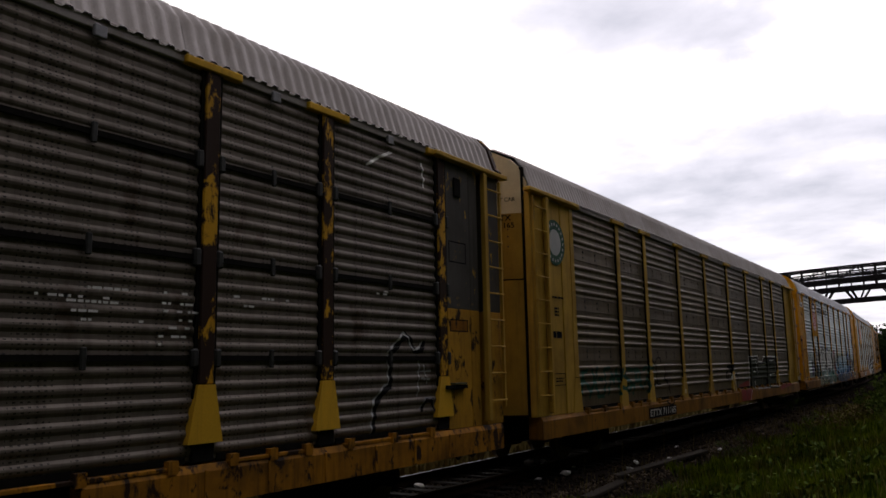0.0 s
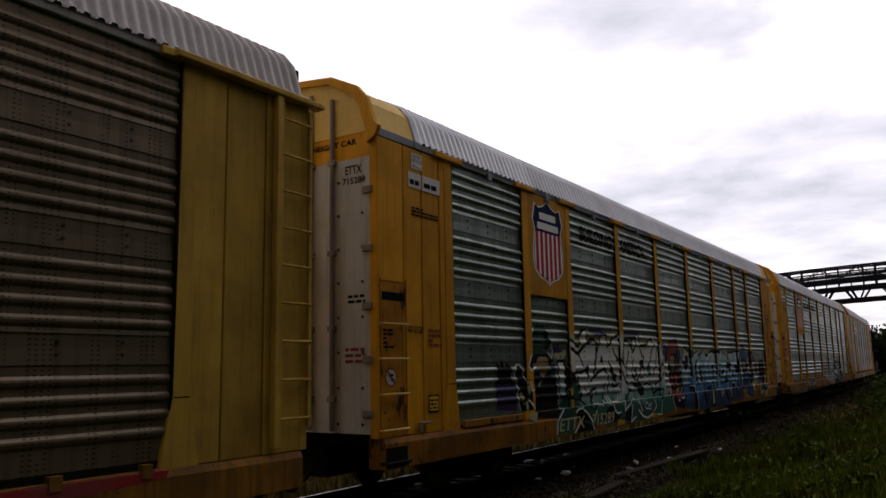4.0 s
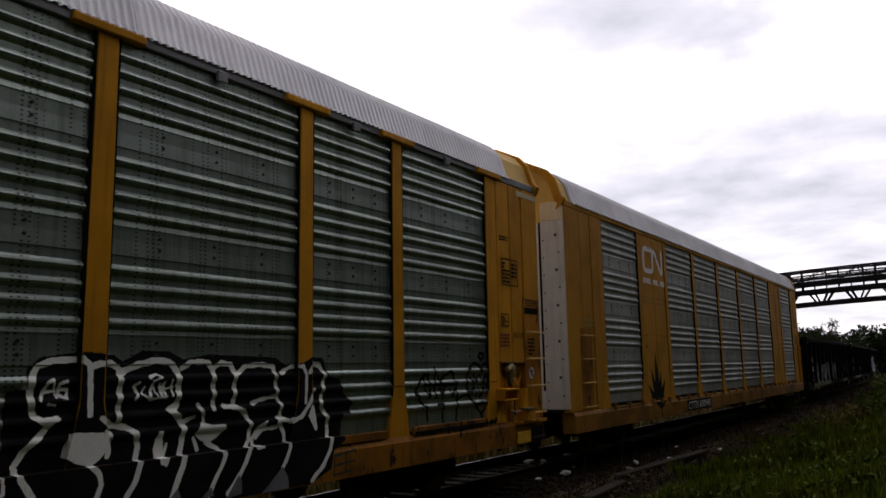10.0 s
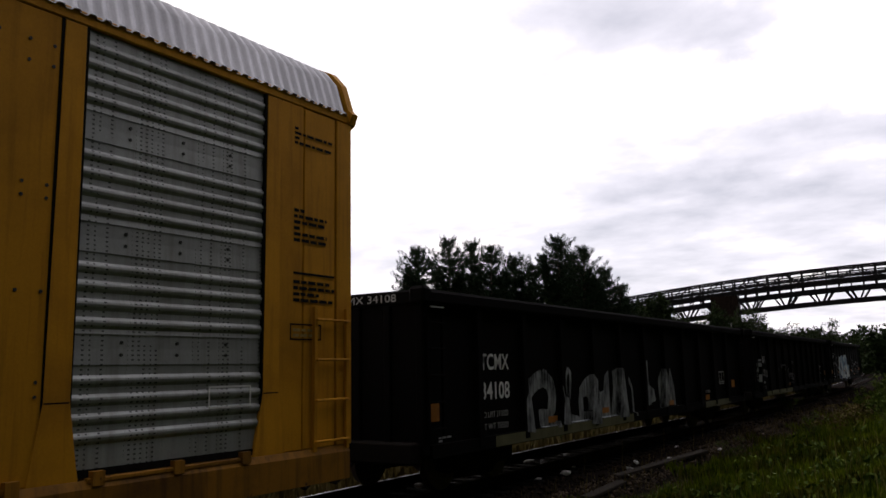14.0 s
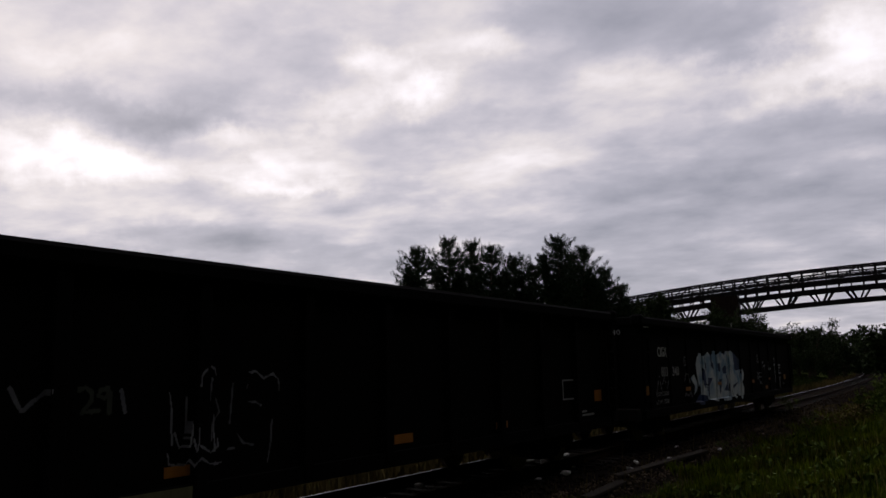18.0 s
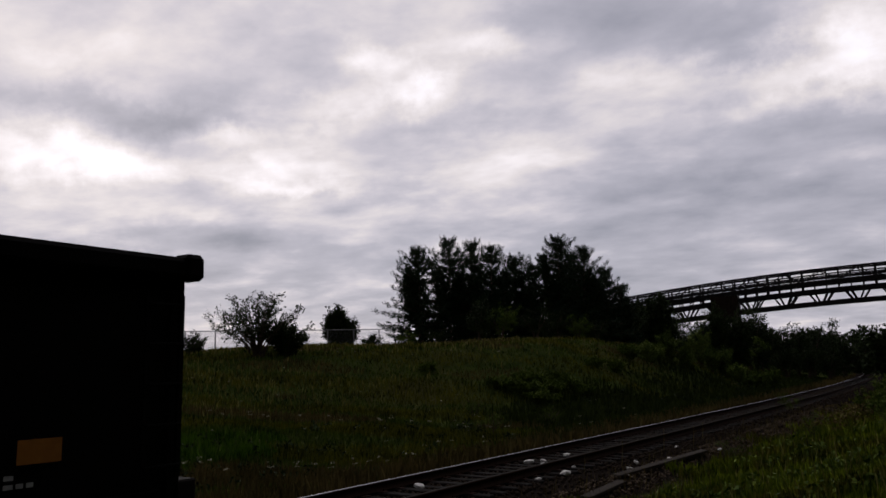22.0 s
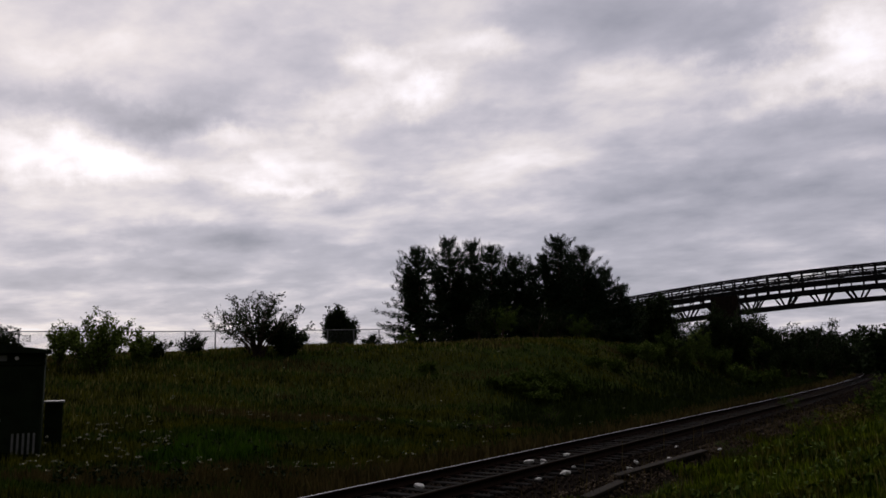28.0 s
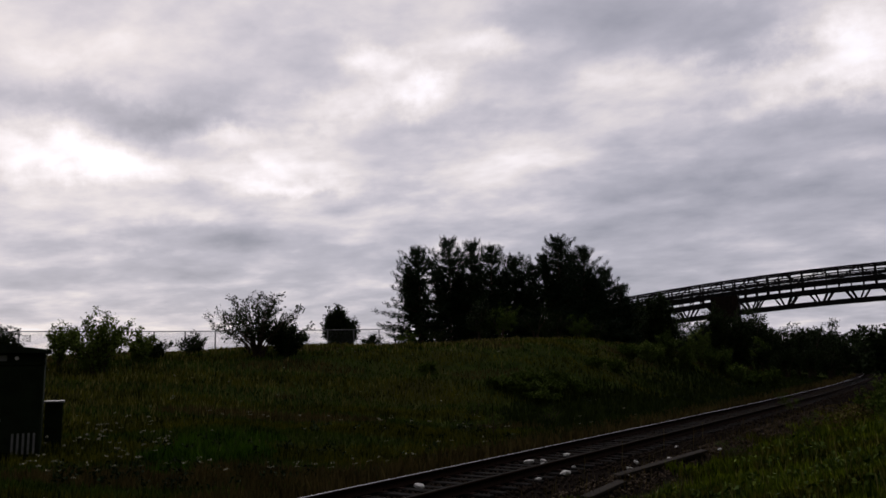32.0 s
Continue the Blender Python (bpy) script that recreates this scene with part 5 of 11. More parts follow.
STYLES = {
    "up": dict(paint="yellow", sheet="galv", prof=rib_profile, caps=True, eave="rail_grey", sill="sill_up", strip="high", brackets=True, ladder=up_ladder, door="white_door", door_top="yellow",
               split=5.08, trim="yellow", post_x=1.556, ends=((11.67, 11.90, 1.545), (11.92, 12.38, 1.538), (12.40, 12.86, 1.538), (12.88, 13.5, 1.545)), roof="roof", hood=1.05, sheets=19, pitch=.165),
    "brown": dict(paint="yellow_dull", sheet="brown_sheet", prof=lambda: rib_profile(depth=.027), caps=True, eave="roof_brown", sill="sill_brown", strip="low", brackets=False, ladder=old_ladder,
                  door="yellow_dull", door_top="cream", split=4.98, trim="yellow_dull", round=True, cap="yellow_dull", roof="roof_brown", hood=.06, pitch=.155, post_w=.095, post_x=1.556),
    "old": dict(paint="yellow_old", sheet="old_sheet", prof=lambda: rib_profile(groups=(5.26, 4.20, 3.11, 2.03), count=6, pitch=.165, depth=.026), caps=True, eave="roof_brown", sill="sill_dirty", cap="cap_yellow", strip="low", brackets=True,
                ladder=old_ladder, door="yellow_old", door_top="yellow_old", split=5.0, trim="peeled", roof="roof_brown", hood=.06, pitch=.19, peeled=True, endpaint="peeled_grey", endlabel="peeling grey end panel", endlow=True, sill_from=5.65),
    "cn": dict(bare_rear=True, half=13.1, fore=13.58, pipes=((-.98, -.06, .26), ()), paint="cn_yellow", sheet="galv_cn", prof=lambda: rib_profile(depth=.030), caps=False, eave="cn_yellow", sill="sill_brown", strip="low", brackets=False, ladder=cn_ladder, door="white_clean", door_top="yellow_roof",
               split=5.04, trim="cn_yellow", roof="roof", hood=.55, pitch=.17, post_x=1.548, bays=[-11.65, -9.05, -6.95, -4.25, -1.42, 1.42, 4.25, 6.95, 9.05, 11.65], solid=[-8.0, 8.0]),
}
STYLES["up_flat"] = dict(STYLES["up"], niche=True, pitch=.10, rdepth=.016)


def gondola(name, centre, label, proud=1.57, first=-9.68, fore=9.8, aft=9.8):
    car = tagged(new(name), label, "railway car", "cars of the train")
    H = 9.8
    B = M["black"]
    stakes = [-fore + .12] + [first + i * 1.613 for i in range(1, 12)] + [aft - .12]
    for s in (-1, 1):
        x0, x1 = (1.42, 1.46) if s > 0 else (-1.46, -1.42)
        for a, b in zip(stakes[:-1], stakes[1:]):
            part("side_plate", boxes((x0, x1, a + .005, b - .005, .86, 2.99)), B, car)
    st = from_bm("stake", boxes((1.44, proud, -.085, .085, .72, 2.985), bevel=.015), B)
    for y in stakes:
        both_sides(car, "stake", st, pose(0, y, 0))
    both_sides(car, "top_chord", from_bm("top_chord", prism([(1.42, 2.99), (1.60, 2.99), (1.62, 3.03), (1.62, 3.16), (1.57, 3.21), (1.42, 3.21)], -fore + .02, aft - .02), B), None, "heavy black top chord")
    cap = boxes((1.36, 1.66, -.09, .16, 2.97, 3.25), bevel=.05)
    cm = from_bm("corner_cap", cap, B)
    for s in (-1, 1):
        for q in (-1, 1):
            part("corner_cap", cm, None, car, "", pose(0, aft - .05 if q > 0 else .05 - fore, 0) if s > 0 else Matrix.Rotation(math.pi, 4, "Z") @ pose(0, fore - .05 if q > 0 else .05 - aft, 0))
        y = aft - .12 if s > 0 else .12 - fore
        part("end_wall", boxes((-1.42, 1.42, y - .03, y + .03, .9, 3.0)), B, car)
        part("end_chord", boxes((-1.42, 1.42, y - .10, y + .10, 2.98, 3.20), bevel=.03), B, car)
        for x in (-.9, -.3, .3, .9):
            part("end_stake", boxes((x - .06, x + .06, min(y, y + s * .1), max(y, y + s * .1), .8, 2.98), bevel=.015), B, car)
        part("end_sill", boxes((-1.50, 1.50, min(y, y + s * .3), max(y, y + s * .3), .62, .92), bevel=.02), M["under"], car)
    both_sides(car, "side_sill", from_bm("side_sill", prism([(1.40, .66), (1.55, .66), (1.55, .86), (1.40, .86)], -fore + .3, aft - .3), B))
    part("floor", boxes((-1.42, 1.42, -fore + .2, aft - .2, .95, 1.02), (-.3, .3, -fore + .2, aft - .2, .55, .95)), M["under"], car)
    ladder(car, -fore + .35, 1.1, 2.7, .40, .20, B, 1.60)
    ladder(car, aft - .35, 1.1, 2.7, .40, .20, B, 1.60)
    part("grab_iron", boxes((1.62, 1.64, -fore + .18, -fore + .55, 2.93, 2.945)), M["letter_white"], car, "white painted grab iron")
    bogies(car, 7.3)
    coupler(car, H)
    surf = Surface([(0.6, 1.552), (.86, 1.552), (.87, 1.461), (2.98, 1.461), (2.99, 1.62), (3.2, 1.62)], stakes, proud + .002, .085)
    return car, surf


def reflectors(car, c, places, x=1.553):
    for t0, t1, z0, z1 in places:
        part("reflector", boxes((x, x + .004, t0 - c, t1 - c, z0, z1)), M["orange"], car, "orange reflective patch")


def paint_pale(sp):
    """Silver letters that fade to green below, with black outlines and white edges."""
    sp.poly("g_green", (-8.02, 0.71), (-7.97, 1.04), (-7.68, 1.25), (-7.22, 1.6), (-7.2, 0.66))
    sp.poly("g_teal", (-7.67, 2.07), (-7.39, 2.08), (-7.37, 1.6), (-7.38, 1.38), (-7.65, 1.41))
    sp.line("g_black", 0.028, (-7.69, 2.1), (-7.39, 2.11), (-7.35, 1.4), (-7.65, 1.39), (-7.69, 2.1))
    sp.poly("g_black", (-7.37, 2.03), (-6.83, 1.71), (-7.35, 1.5))
    sp.line("g_cream", 0.06, (-7.77, 2.21), (-7.43, 2.21), (-7.31, 2.28))
    sp.line("g_white", 0.018, (-8.02, 0.71), (-7.97, 0.94), (-7.66, 1.18))
    sp.line("g_white", 0.018, (-7.2, 0.66), (-6.81, 0.96), (-6.6, 1.04), (-6.38, 0.91), (-6.21, 0.66))
    sp.poly("g_black", (-7.15, 0.66), (-6.81, 0.88), (-6.6, 1.01), (-6.38, 0.91), (-6.24, 0.66))
    sp.poly("g_purple", (-6.11, 2.84), (-5.65, 2.84), (-5.05, 2.72), (-5.21, 2.62), (-6.03, 2.67))
    sp.poly("g_purple", (-3.91, 2.89), (-3.32, 2.89), (-2.86, 2.73), (-3.32, 2.59), (-3.96, 2.68))
    sp.poly("g_purple", (-1.09, 2.46), (-0.61, 2.46), (-0.79, 2.02), (-1.1, 2.11))
    sp.line("g_cream", 0.07, (-7.15, 2.61), (-6.89, 2.52), (-6.66, 2.45))
    sp.line("g_cream", 0.07, (-6.2, 2.81), (-6.18, 2.65), (-5.96, 2.63), (-5.63, 2.51))
    sp.line("g_cream", 0.06, (-5.05, 2.53), (-4.53, 2.75), (-4.16, 2.67))
    sp.line("g_cream", 0.05, (-2.86, 2.53), (-2.36, 2.63), (-2.1, 2.73))
    sp.poly("g_teal", (-7.17, 2.54), (-7.1, 2.53), (-6.63, 2.4), (-6.61, 2.67), (-6.27, 2.79), (-6.21, 2.57), (-5.89, 2.57), (-5.63, 2.42), (-5.41, 2.69), (-5.12, 2.68), (-5.05, 2.41), (-4.44, 2.69), (-4.11, 2.58), (-3.54, 2.48), (-3.43, 2.63), (-3.21, 2.71), (-2.96, 2.61), (-2.86, 2.46), (-2.36, 2.55), (-2.1, 2.66), (-1.61, 2.63), (-1.39, 2.53), (-1.1, 2.11), (-0.71, 1.93), (-0.65, 1.41), (-0.67, 1.02), (-2.87, 0.93), (-4.5, 0.9), (-6.21, 0.82), (-7.08, 0.95))
    sp.poly("g_green", (-7.1, 1.34), (-6.16, 1.08), (-5.17, 1.12), (-3.74, 1.05), (-2.87, 1.04), (-0.83, 1.03), (-0.84, 0.74), (-2.87, 0.68), (-4.49, 0.66), (-6.15, 0.76), (-7.07, 0.9))
    sp.poly("g_green", (-7.12, 1.66), (-6.76, 1.69), (-6.6, 1.34), (-6.83, 1.28), (-7.1, 1.34))
    sp.poly("g_green", (-3.38, 1.94), (-3.24, 1.97), (-3.24, 1.7), (-3.38, 1.7))
    sp.poly("g_green", (-2.5, 1.92), (-2.24, 2), (-2.24, 1.72), (-2.44, 1.69))
    sp.poly("g_green", (-4.23, 1.32), (-3.64, 1.35), (-3.94, 1.1), (-4.32, 0.97))
    sp.poly("g_black", (-7.09, 1.14), (-6.76, 1.15), (-6.28, 0.83), (-7.07, 0.9))
    sp.poly("g_black", (-5.21, 1.15), (-5.01, 1.01), (-4.84, 0.9), (-4.59, 0.91), (-4.84, 0.75), (-5.88, 0.75), (-5.68, 0.92))
    sp.poly("g_black", (-7.13, 1.91), (-6.94, 1.78), (-6.78, 1.7), (-6.96, 1.66), (-7.12, 1.65))
    sp.poly("g_black", (-6.38, 1.96), (-6.14, 2.05), (-6.16, 1.85), (-6.21, 1.55), (-6.28, 1.79))
    sp.poly("g_black", (-5.42, 2.25), (-5.53, 2.07), (-5.38, 2.06), (-5.3, 1.94), (-5.34, 2.12))
    sp.poly("g_black", (-6.16, 1.38), (-5.98, 1.38), (-6.05, 1.24), (-6.1, 1.1), (-6.15, 1.16))
    sp.poly("g_black", (-5, 2.16), (-4.82, 1.94), (-4.6, 1.75), (-4.59, 1.6), (-4.8, 1.61), (-4.9, 1.81))
    sp.poly("g_black", (-2.98, 2.12), (-2.68, 2.12), (-2.74, 1.91), (-3.05, 1.89))
    sp.poly("g_black", (-3.75, 1.6), (-3.32, 1.65), (-2.87, 1.5), (-2.75, 1.27), (-3.04, 1.22), (-3.32, 1.43), (-3.59, 1.51))
    sp.poly("g_black", (-1.28, 2.18), (-1.48, 1.97), (-1.11, 1.96))
    sp.poly("g_black", (-4.32, 0.94), (-3.94, 1.03), (-4.03, 0.66), (-4.41, 0.76))
    sp.poly("g_black", (-3.32, 1.04), (-3.15, 0.85), (-3.43, 0.95))
    sp.poly("yellow", (-4.85, 0.78), (-4.41, 0.74), (-4.45, 0.66), (-4.88, 0.66))
    sp.poly("yellow", (-2.61, 0.79), (-2.19, 0.79), (-2.21, 0.68), (-2.63, 0.7))
    sp.line("g_black", 0.034, (-7.17, 2.53), (-7.1, 2.53), (-6.89, 2.45), (-6.63, 2.4), (-6.62, 2.64), (-6.58, 2.69), (-6.25, 2.79), (-6.21, 2.55))
    sp.line("g_black", 0.045, (-7.11, 2.36), (-6.88, 2.28), (-6.65, 2.26), (-6.5, 2.35), (-6.21, 2.49), (-5.96, 2.57), (-5.78, 2.55), (-5.67, 2.43), (-5.7, 2.24), (-5.83, 1.95), (-5.93, 1.78))
    sp.line("g_black", 0.03, (-6.65, 2.24), (-6.52, 2.1), (-6.38, 1.95))
    sp.line("g_black", 0.034, (-7.13, 1.83), (-6.91, 1.87), (-6.57, 1.86), (-6.36, 1.91))
    sp.line("g_black", 0.03, (-5.91, 1.84), (-6.02, 1.68), (-6.07, 1.67))
    sp.line("g_black", 0.034, (-5.99, 1.73), (-5.72, 1.83), (-5.31, 1.93), (-5.15, 1.82), (-5.07, 1.69), (-5.14, 1.51), (-5.22, 1.38), (-5.3, 1.43), (-5.38, 1.52), (-5.35, 1.58))
    sp.line("g_black", 0.034, (-5.63, 2.33), (-5.41, 2.69), (-5.12, 2.68), (-5.06, 2.43), (-4.96, 2.45), (-4.75, 2.61), (-4.44, 2.7))
    sp.line("g_black", 0.03, (-6.78, 1.77), (-6.7, 1.58), (-6.6, 1.34), (-6.67, 1.28))
    sp.line("g_black", 0.028, (-6.4, 1.53), (-6.3, 1.39), (-6.11, 1.46), (-5.83, 1.52), (-5.91, 1.36), (-6, 1.2), (-6.1, 1.08))
    sp.line("g_black", 0.028, (-5, 2.09), (-4.92, 1.81), (-4.92, 1.56), (-4.77, 1.52), (-4.55, 1.54), (-4.42, 1.68), (-4.36, 1.86))
    sp.line("g_black", 0.034, (-4.71, 2.38), (-4.61, 2.25), (-4.43, 2.15), (-4.2, 2.09))
    sp.line("g_black", 0.04, (-4.52, 2.12), (-4.34, 2.12), (-4.15, 1.99), (-3.97, 1.88), (-3.95, 1.71), (-3.99, 1.51))
    sp.line("g_black", 0.03, (-4.29, 1.85), (-4.19, 1.68), (-3.99, 1.47), (-3.74, 1.39), (-3.54, 1.38))
    sp.line("g_black", 0.022, (-4.11, 2.57), (-4.2, 2.32), (-4.26, 2.19), (-4.2, 2.12), (-4.15, 2.22), (-4.23, 2.29))
    sp.line("g_black", 0.04, (-4.11, 2.57), (-3.86, 2.58), (-3.6, 2.48), (-3.41, 2.34))
    sp.line("g_black", 0.03, (-3.7, 2.33), (-3.8, 2.12), (-3.95, 1.95))
    sp.line("g_black", 0.03, (-3.49, 2.52), (-3.43, 2.61), (-3.27, 2.67), (-3.19, 2.58), (-3.27, 2.41), (-3.41, 2.3))
    sp.line("g_black", 0.034, (-2.98, 2.64), (-2.91, 2.48), (-2.74, 2.47), (-2.43, 2.51), (-2.3, 2.59), (-2.13, 2.66), (-1.96, 2.56))
    sp.line("g_black", 0.03, (-2.91, 2.42), (-2.8, 2.25), (-2.65, 2.18), (-2.86, 2), (-3.04, 1.75), (-3.27, 1.57))
    sp.line("g_black", 0.03, (-3.43, 2.12), (-3.54, 1.9), (-3.59, 1.76), (-3.32, 1.65))
    sp.line("g_black", 0.03, (-2.77, 1.85), (-2.56, 1.73), (-2.35, 1.55), (-2.12, 1.32), (-2.06, 1.09))
    sp.line("g_black", 0.026, (-2.68, 1.87), (-2.24, 2.04), (-2.06, 2.31), (-1.83, 2.52))
    sp.line("g_black", 0.026, (-2.11, 1.72), (-1.91, 1.87), (-1.77, 2.03), (-1.62, 2.44), (-1.47, 2.62))
    sp.line("g_black", 0.03, (-1.92, 1.47), (-1.64, 1.58), (-1.48, 1.94), (-1.25, 2.18))
    sp.line("g_black", 0.03, (-2.05, 1.28), (-1.71, 1.34), (-1.4, 1.36), (-1.5, 1.2), (-1.72, 1.1))
    sp.line("g_black", 0.03, (-1.42, 2.53), (-1.28, 2.24), (-0.87, 2.01), (-0.64, 1.89))
    sp.line("g_black", 0.028, (-1.64, 1.54), (-1.34, 1.76), (-1.11, 1.79), (-0.84, 1.63), (-0.7, 1.41), (-0.82, 1.2), (-0.98, 1.13))
    sp.line("g_black", 0.03, (-5.22, 1.38), (-5.41, 1.38), (-5.48, 1.24), (-5.51, 1.13))
    sp.line("g_black", 0.025, (-2.75, 1.51), (-2.5, 1.53), (-2.25, 1.45))
    sp.line("g_black", 0.022, (-3.1, 1.75), (-2.87, 1.67), (-2.69, 1.74))
    sp.line("g_black", 0.024, (-7.1, 1.39), (-7.3, 1.36), (-6.66, 1.29), (-6.16, 1.07))
    sp.line("g_white", 0.02, (-3.59, 1.4), (-3.79, 1.26), (-3.99, 1.1), (-4.36, 0.96), (-4.34, 1.17))
    sp.line("g_white", 0.02, (-3.59, 1.21), (-3.37, 1.08), (-3.21, 0.88))
    sp.line("g_white", 0.024, (-5.3, 1.42), (-5.18, 1.3), (-4.93, 1.17), (-4.59, 1.17), (-4.52, 1.34), (-4.53, 1.5))
    sp.line("g_white", 0.022, (-5.37, 1.39), (-5.29, 1.28), (-5.05, 1.14), (-5.01, 1.01), (-4.84, 0.92), (-4.66, 0.93))
    sp.line("g_white", 0.02, (-6.04, 1.04), (-6.14, 0.91), (-6.24, 0.83))
    sp.line("g_white", 0.018, (-3.26, 1.57), (-3.57, 1.61), (-3.61, 1.28))
    sp.line("g_white", 0.018, (-2.87, 1.8), (-2.74, 1.87), (-2.56, 1.72), (-2.38, 1.53))
    sp.line("g_white", 0.02, (-1.26, 1.81), (-0.81, 1.56), (-0.75, 1.07), (-0.58, 0.75))
    sp.line("g_white", 0.02, (-0.63, 1.91), (-0.55, 1.58), (-0.71, 1.24))
    sp.line("g_white", 0.016, (-3.86, 1.06), (-4.01, 0.68), (-3.69, 0.77))
    sp.line("g_white", 0.02, (-3.48, 0.93), (-3.21, 0.76), (-2.87, 0.7), (-2.48, 0.78))
    sp.line("g_white", 0.016, (-2.25, 1.1), (-2.19, 0.94), (-2.38, 0.85))
    sp.line("g_white", 0.016, (-1.72, 1.06), (-1.79, 0.73), (-2.13, 0.74))
    sp.line("g_white", 0.02, (-6.75, 1.28), (-6.74, 1.14), (-6.96, 1.13), (-7.08, 1.08))
    sp.line("g_white", 0.02, (-6.72, 1.1), (-6.53, 1.02), (-6.28, 0.83))
    sp.line("g_white", 0.014, (-3.01, 0.98), (-2.87, 1.11), (-2.75, 0.96), (-2.57, 1.05), (-2.61, 0.9), (-2.98, 0.94))
    sp.line("g_white", 0.014, (-6, 1.16), (-5.9, 1.2), (-5.83, 1.13), (-5.76, 1.19), (-5.66, 1.13))
    sp.line("g_white", 0.016, (-5.48, 1.24), (-5.33, 1.17), (-5.17, 1.12))
    sp.line("g_white", 0.018, (-6.17, 2.02), (-6.14, 1.85), (-6.2, 1.68))
    sp.line("g_white", 0.016, (-5.32, 2.12), (-5.27, 1.95))
    sp.line("g_white", 0.016, (-4.96, 2.12), (-4.78, 1.94), (-4.52, 1.8))
    sp.line("g_white", 0.018, (-1.32, 2.45), (-1.18, 2.21), (-0.71, 1.98))
    sp.line("g_white", 0.016, (-5.91, 1.36), (-5.98, 1.23))
    sp.line("g_white", 0.014, (-6.58, 2.64), (-6.27, 2.74))
    sp.line("g_white", 0.016, (-4.42, 1.68), (-4.36, 1.49), (-4.46, 1.21))


def paint_blue(sp):
    """Blue letters with black hollows and white edges."""
    sp.poly("g_cream", (0.57, 2.21), (0.59, 2.49), (1, 2.48), (1.5, 2.4), (2.13, 2.45), (2.69, 2.5), (3.42, 2.48), (4.92, 2.52), (4.91, 2.11), (1.55, 2.06), (0.81, 2.01))
    sp.poly("g_deep", (0.27, 1.86), (0.45, 1.97), (0.82, 1.84), (1.23, 2.31), (2.59, 2.29), (5.5, 2.41), (5.44, 0.66), (3.87, 0.66), (2.16, 0.66), (0.26, 0.76), (0.27, 1.12), (0.5, 1.47))
    sp.poly("g_blue", (0.33, 1.88), (0.45, 1.97), (0.89, 1.78), (1.12, 2.13), (1.46, 2.19), (2.08, 2.35), (2.18, 2.12), (2.69, 2.4), (2.99, 2.19), (3.65, 2.38), (5.5, 2.43), (5.46, 1.11), (3, 1.08), (2.07, 1.1), (1.82, 0.88), (0.4, 0.95), (0.45, 1.26), (0.5, 1.58))
    sp.poly("g_cream", (3.3, 2.32), (3.69, 2.39), (4.61, 2.38), (5, 2.47), (5.75, 2.34), (7.05, 2.47), (7.21, 2.12), (7.01, 1.71), (5.02, 2.13), (3.31, 2.13))
    sp.poly("g_deep", (3.31, 2.23), (4.61, 2.27), (5.76, 2.06), (7.05, 2.33), (7.21, 1.56), (7.12, 0.75), (6.29, 0.73), (5.07, 0.78), (3.39, 0.95))
    sp.poly("g_blue", (3.3, 2.28), (3.72, 2.32), (4.16, 2.33), (4.64, 2.31), (4.75, 2.4), (5.29, 2.24), (5.76, 2.06), (5.75, 2.32), (7, 2.36), (7.01, 1.84), (6.92, 1.18), (5.78, 1.15), (5.06, 1.11), (4.14, 1.11), (3.38, 1.15))
    sp.line("g_black", 0.037, (0.27, 1.86), (0.45, 2), (0.61, 1.93), (0.55, 2.13), (0.58, 2.35), (0.69, 2.49), (1.08, 2.39), (1.5, 2.34))
    sp.line("g_black", 0.037, (1.42, 2.19), (2.13, 2.36), (2.2, 2.12), (2.69, 2.41), (2.99, 2.19), (3.65, 2.39), (4.92, 2.4))
    sp.poly("g_black", (0.77, 2.24), (1.08, 2.27), (1.15, 2.13), (0.97, 1.84), (0.89, 1.78), (0.56, 1.89), (0.61, 2.07), (0.74, 2.13))
    sp.poly("g_black", (1.19, 1.68), (1.33, 2.09), (1.42, 1.55))
    sp.poly("g_black", (1.61, 1.93), (2.11, 2.15), (1.95, 1.93), (1.86, 1.81), (2.04, 1.45), (1.89, 1.4), (1.72, 1.63))
    sp.poly("g_black", (2.1, 1.83), (2.32, 2), (2.46, 1.42), (2.27, 1.42))
    sp.poly("g_black", (1.06, 1.38), (1.45, 1.37), (1.57, 0.85), (1.51, 0.66), (1.2, 0.7), (1.21, 1.24))
    sp.poly("g_black", (2.98, 1.27), (3.4, 1.34), (3.39, 0.68), (3.03, 0.7))
    sp.poly("g_black", (3.58, 1.97), (3.93, 1.98), (3.73, 1.67), (3.62, 1.49))
    sp.line("g_black", 0.031, (0.24, 1.81), (0.41, 1.48), (0.51, 1.31), (0.3, 1.06), (0.26, 0.81))
    sp.line("g_black", 0.031, (2.6, 2.05), (2.68, 1.58), (2.61, 1.18), (2.91, 0.75))
    sp.line("g_black", 0.031, (3.15, 2.05), (3.19, 1.4))
    sp.poly("g_black", (2.2, 1.06), (2.35, 1.33), (2.47, 1.06), (2.62, 0.76), (2.43, 0.75))
    sp.line("g_white", 0.02, (0.8, 2.24), (0.78, 2.1), (0.6, 2.13))
    sp.line("g_white", 0.022, (0.28, 1.86), (0.44, 1.97), (0.95, 1.73), (1.13, 2.07), (1.14, 2.26), (0.8, 2.29))
    sp.line("g_white", 0.02, (1.45, 2.16), (2.13, 2.33), (2.22, 2.09), (1.88, 1.93), (1.92, 1.74), (2.06, 1.45))
    sp.line("g_white", 0.02, (3.08, 2.12), (3.1, 1.45), (3.34, 1.37), (3.42, 1.76))
    sp.line("g_white", 0.02, (2.69, 2.37), (3.01, 2.16), (3.08, 2.12), (3.67, 2.36))
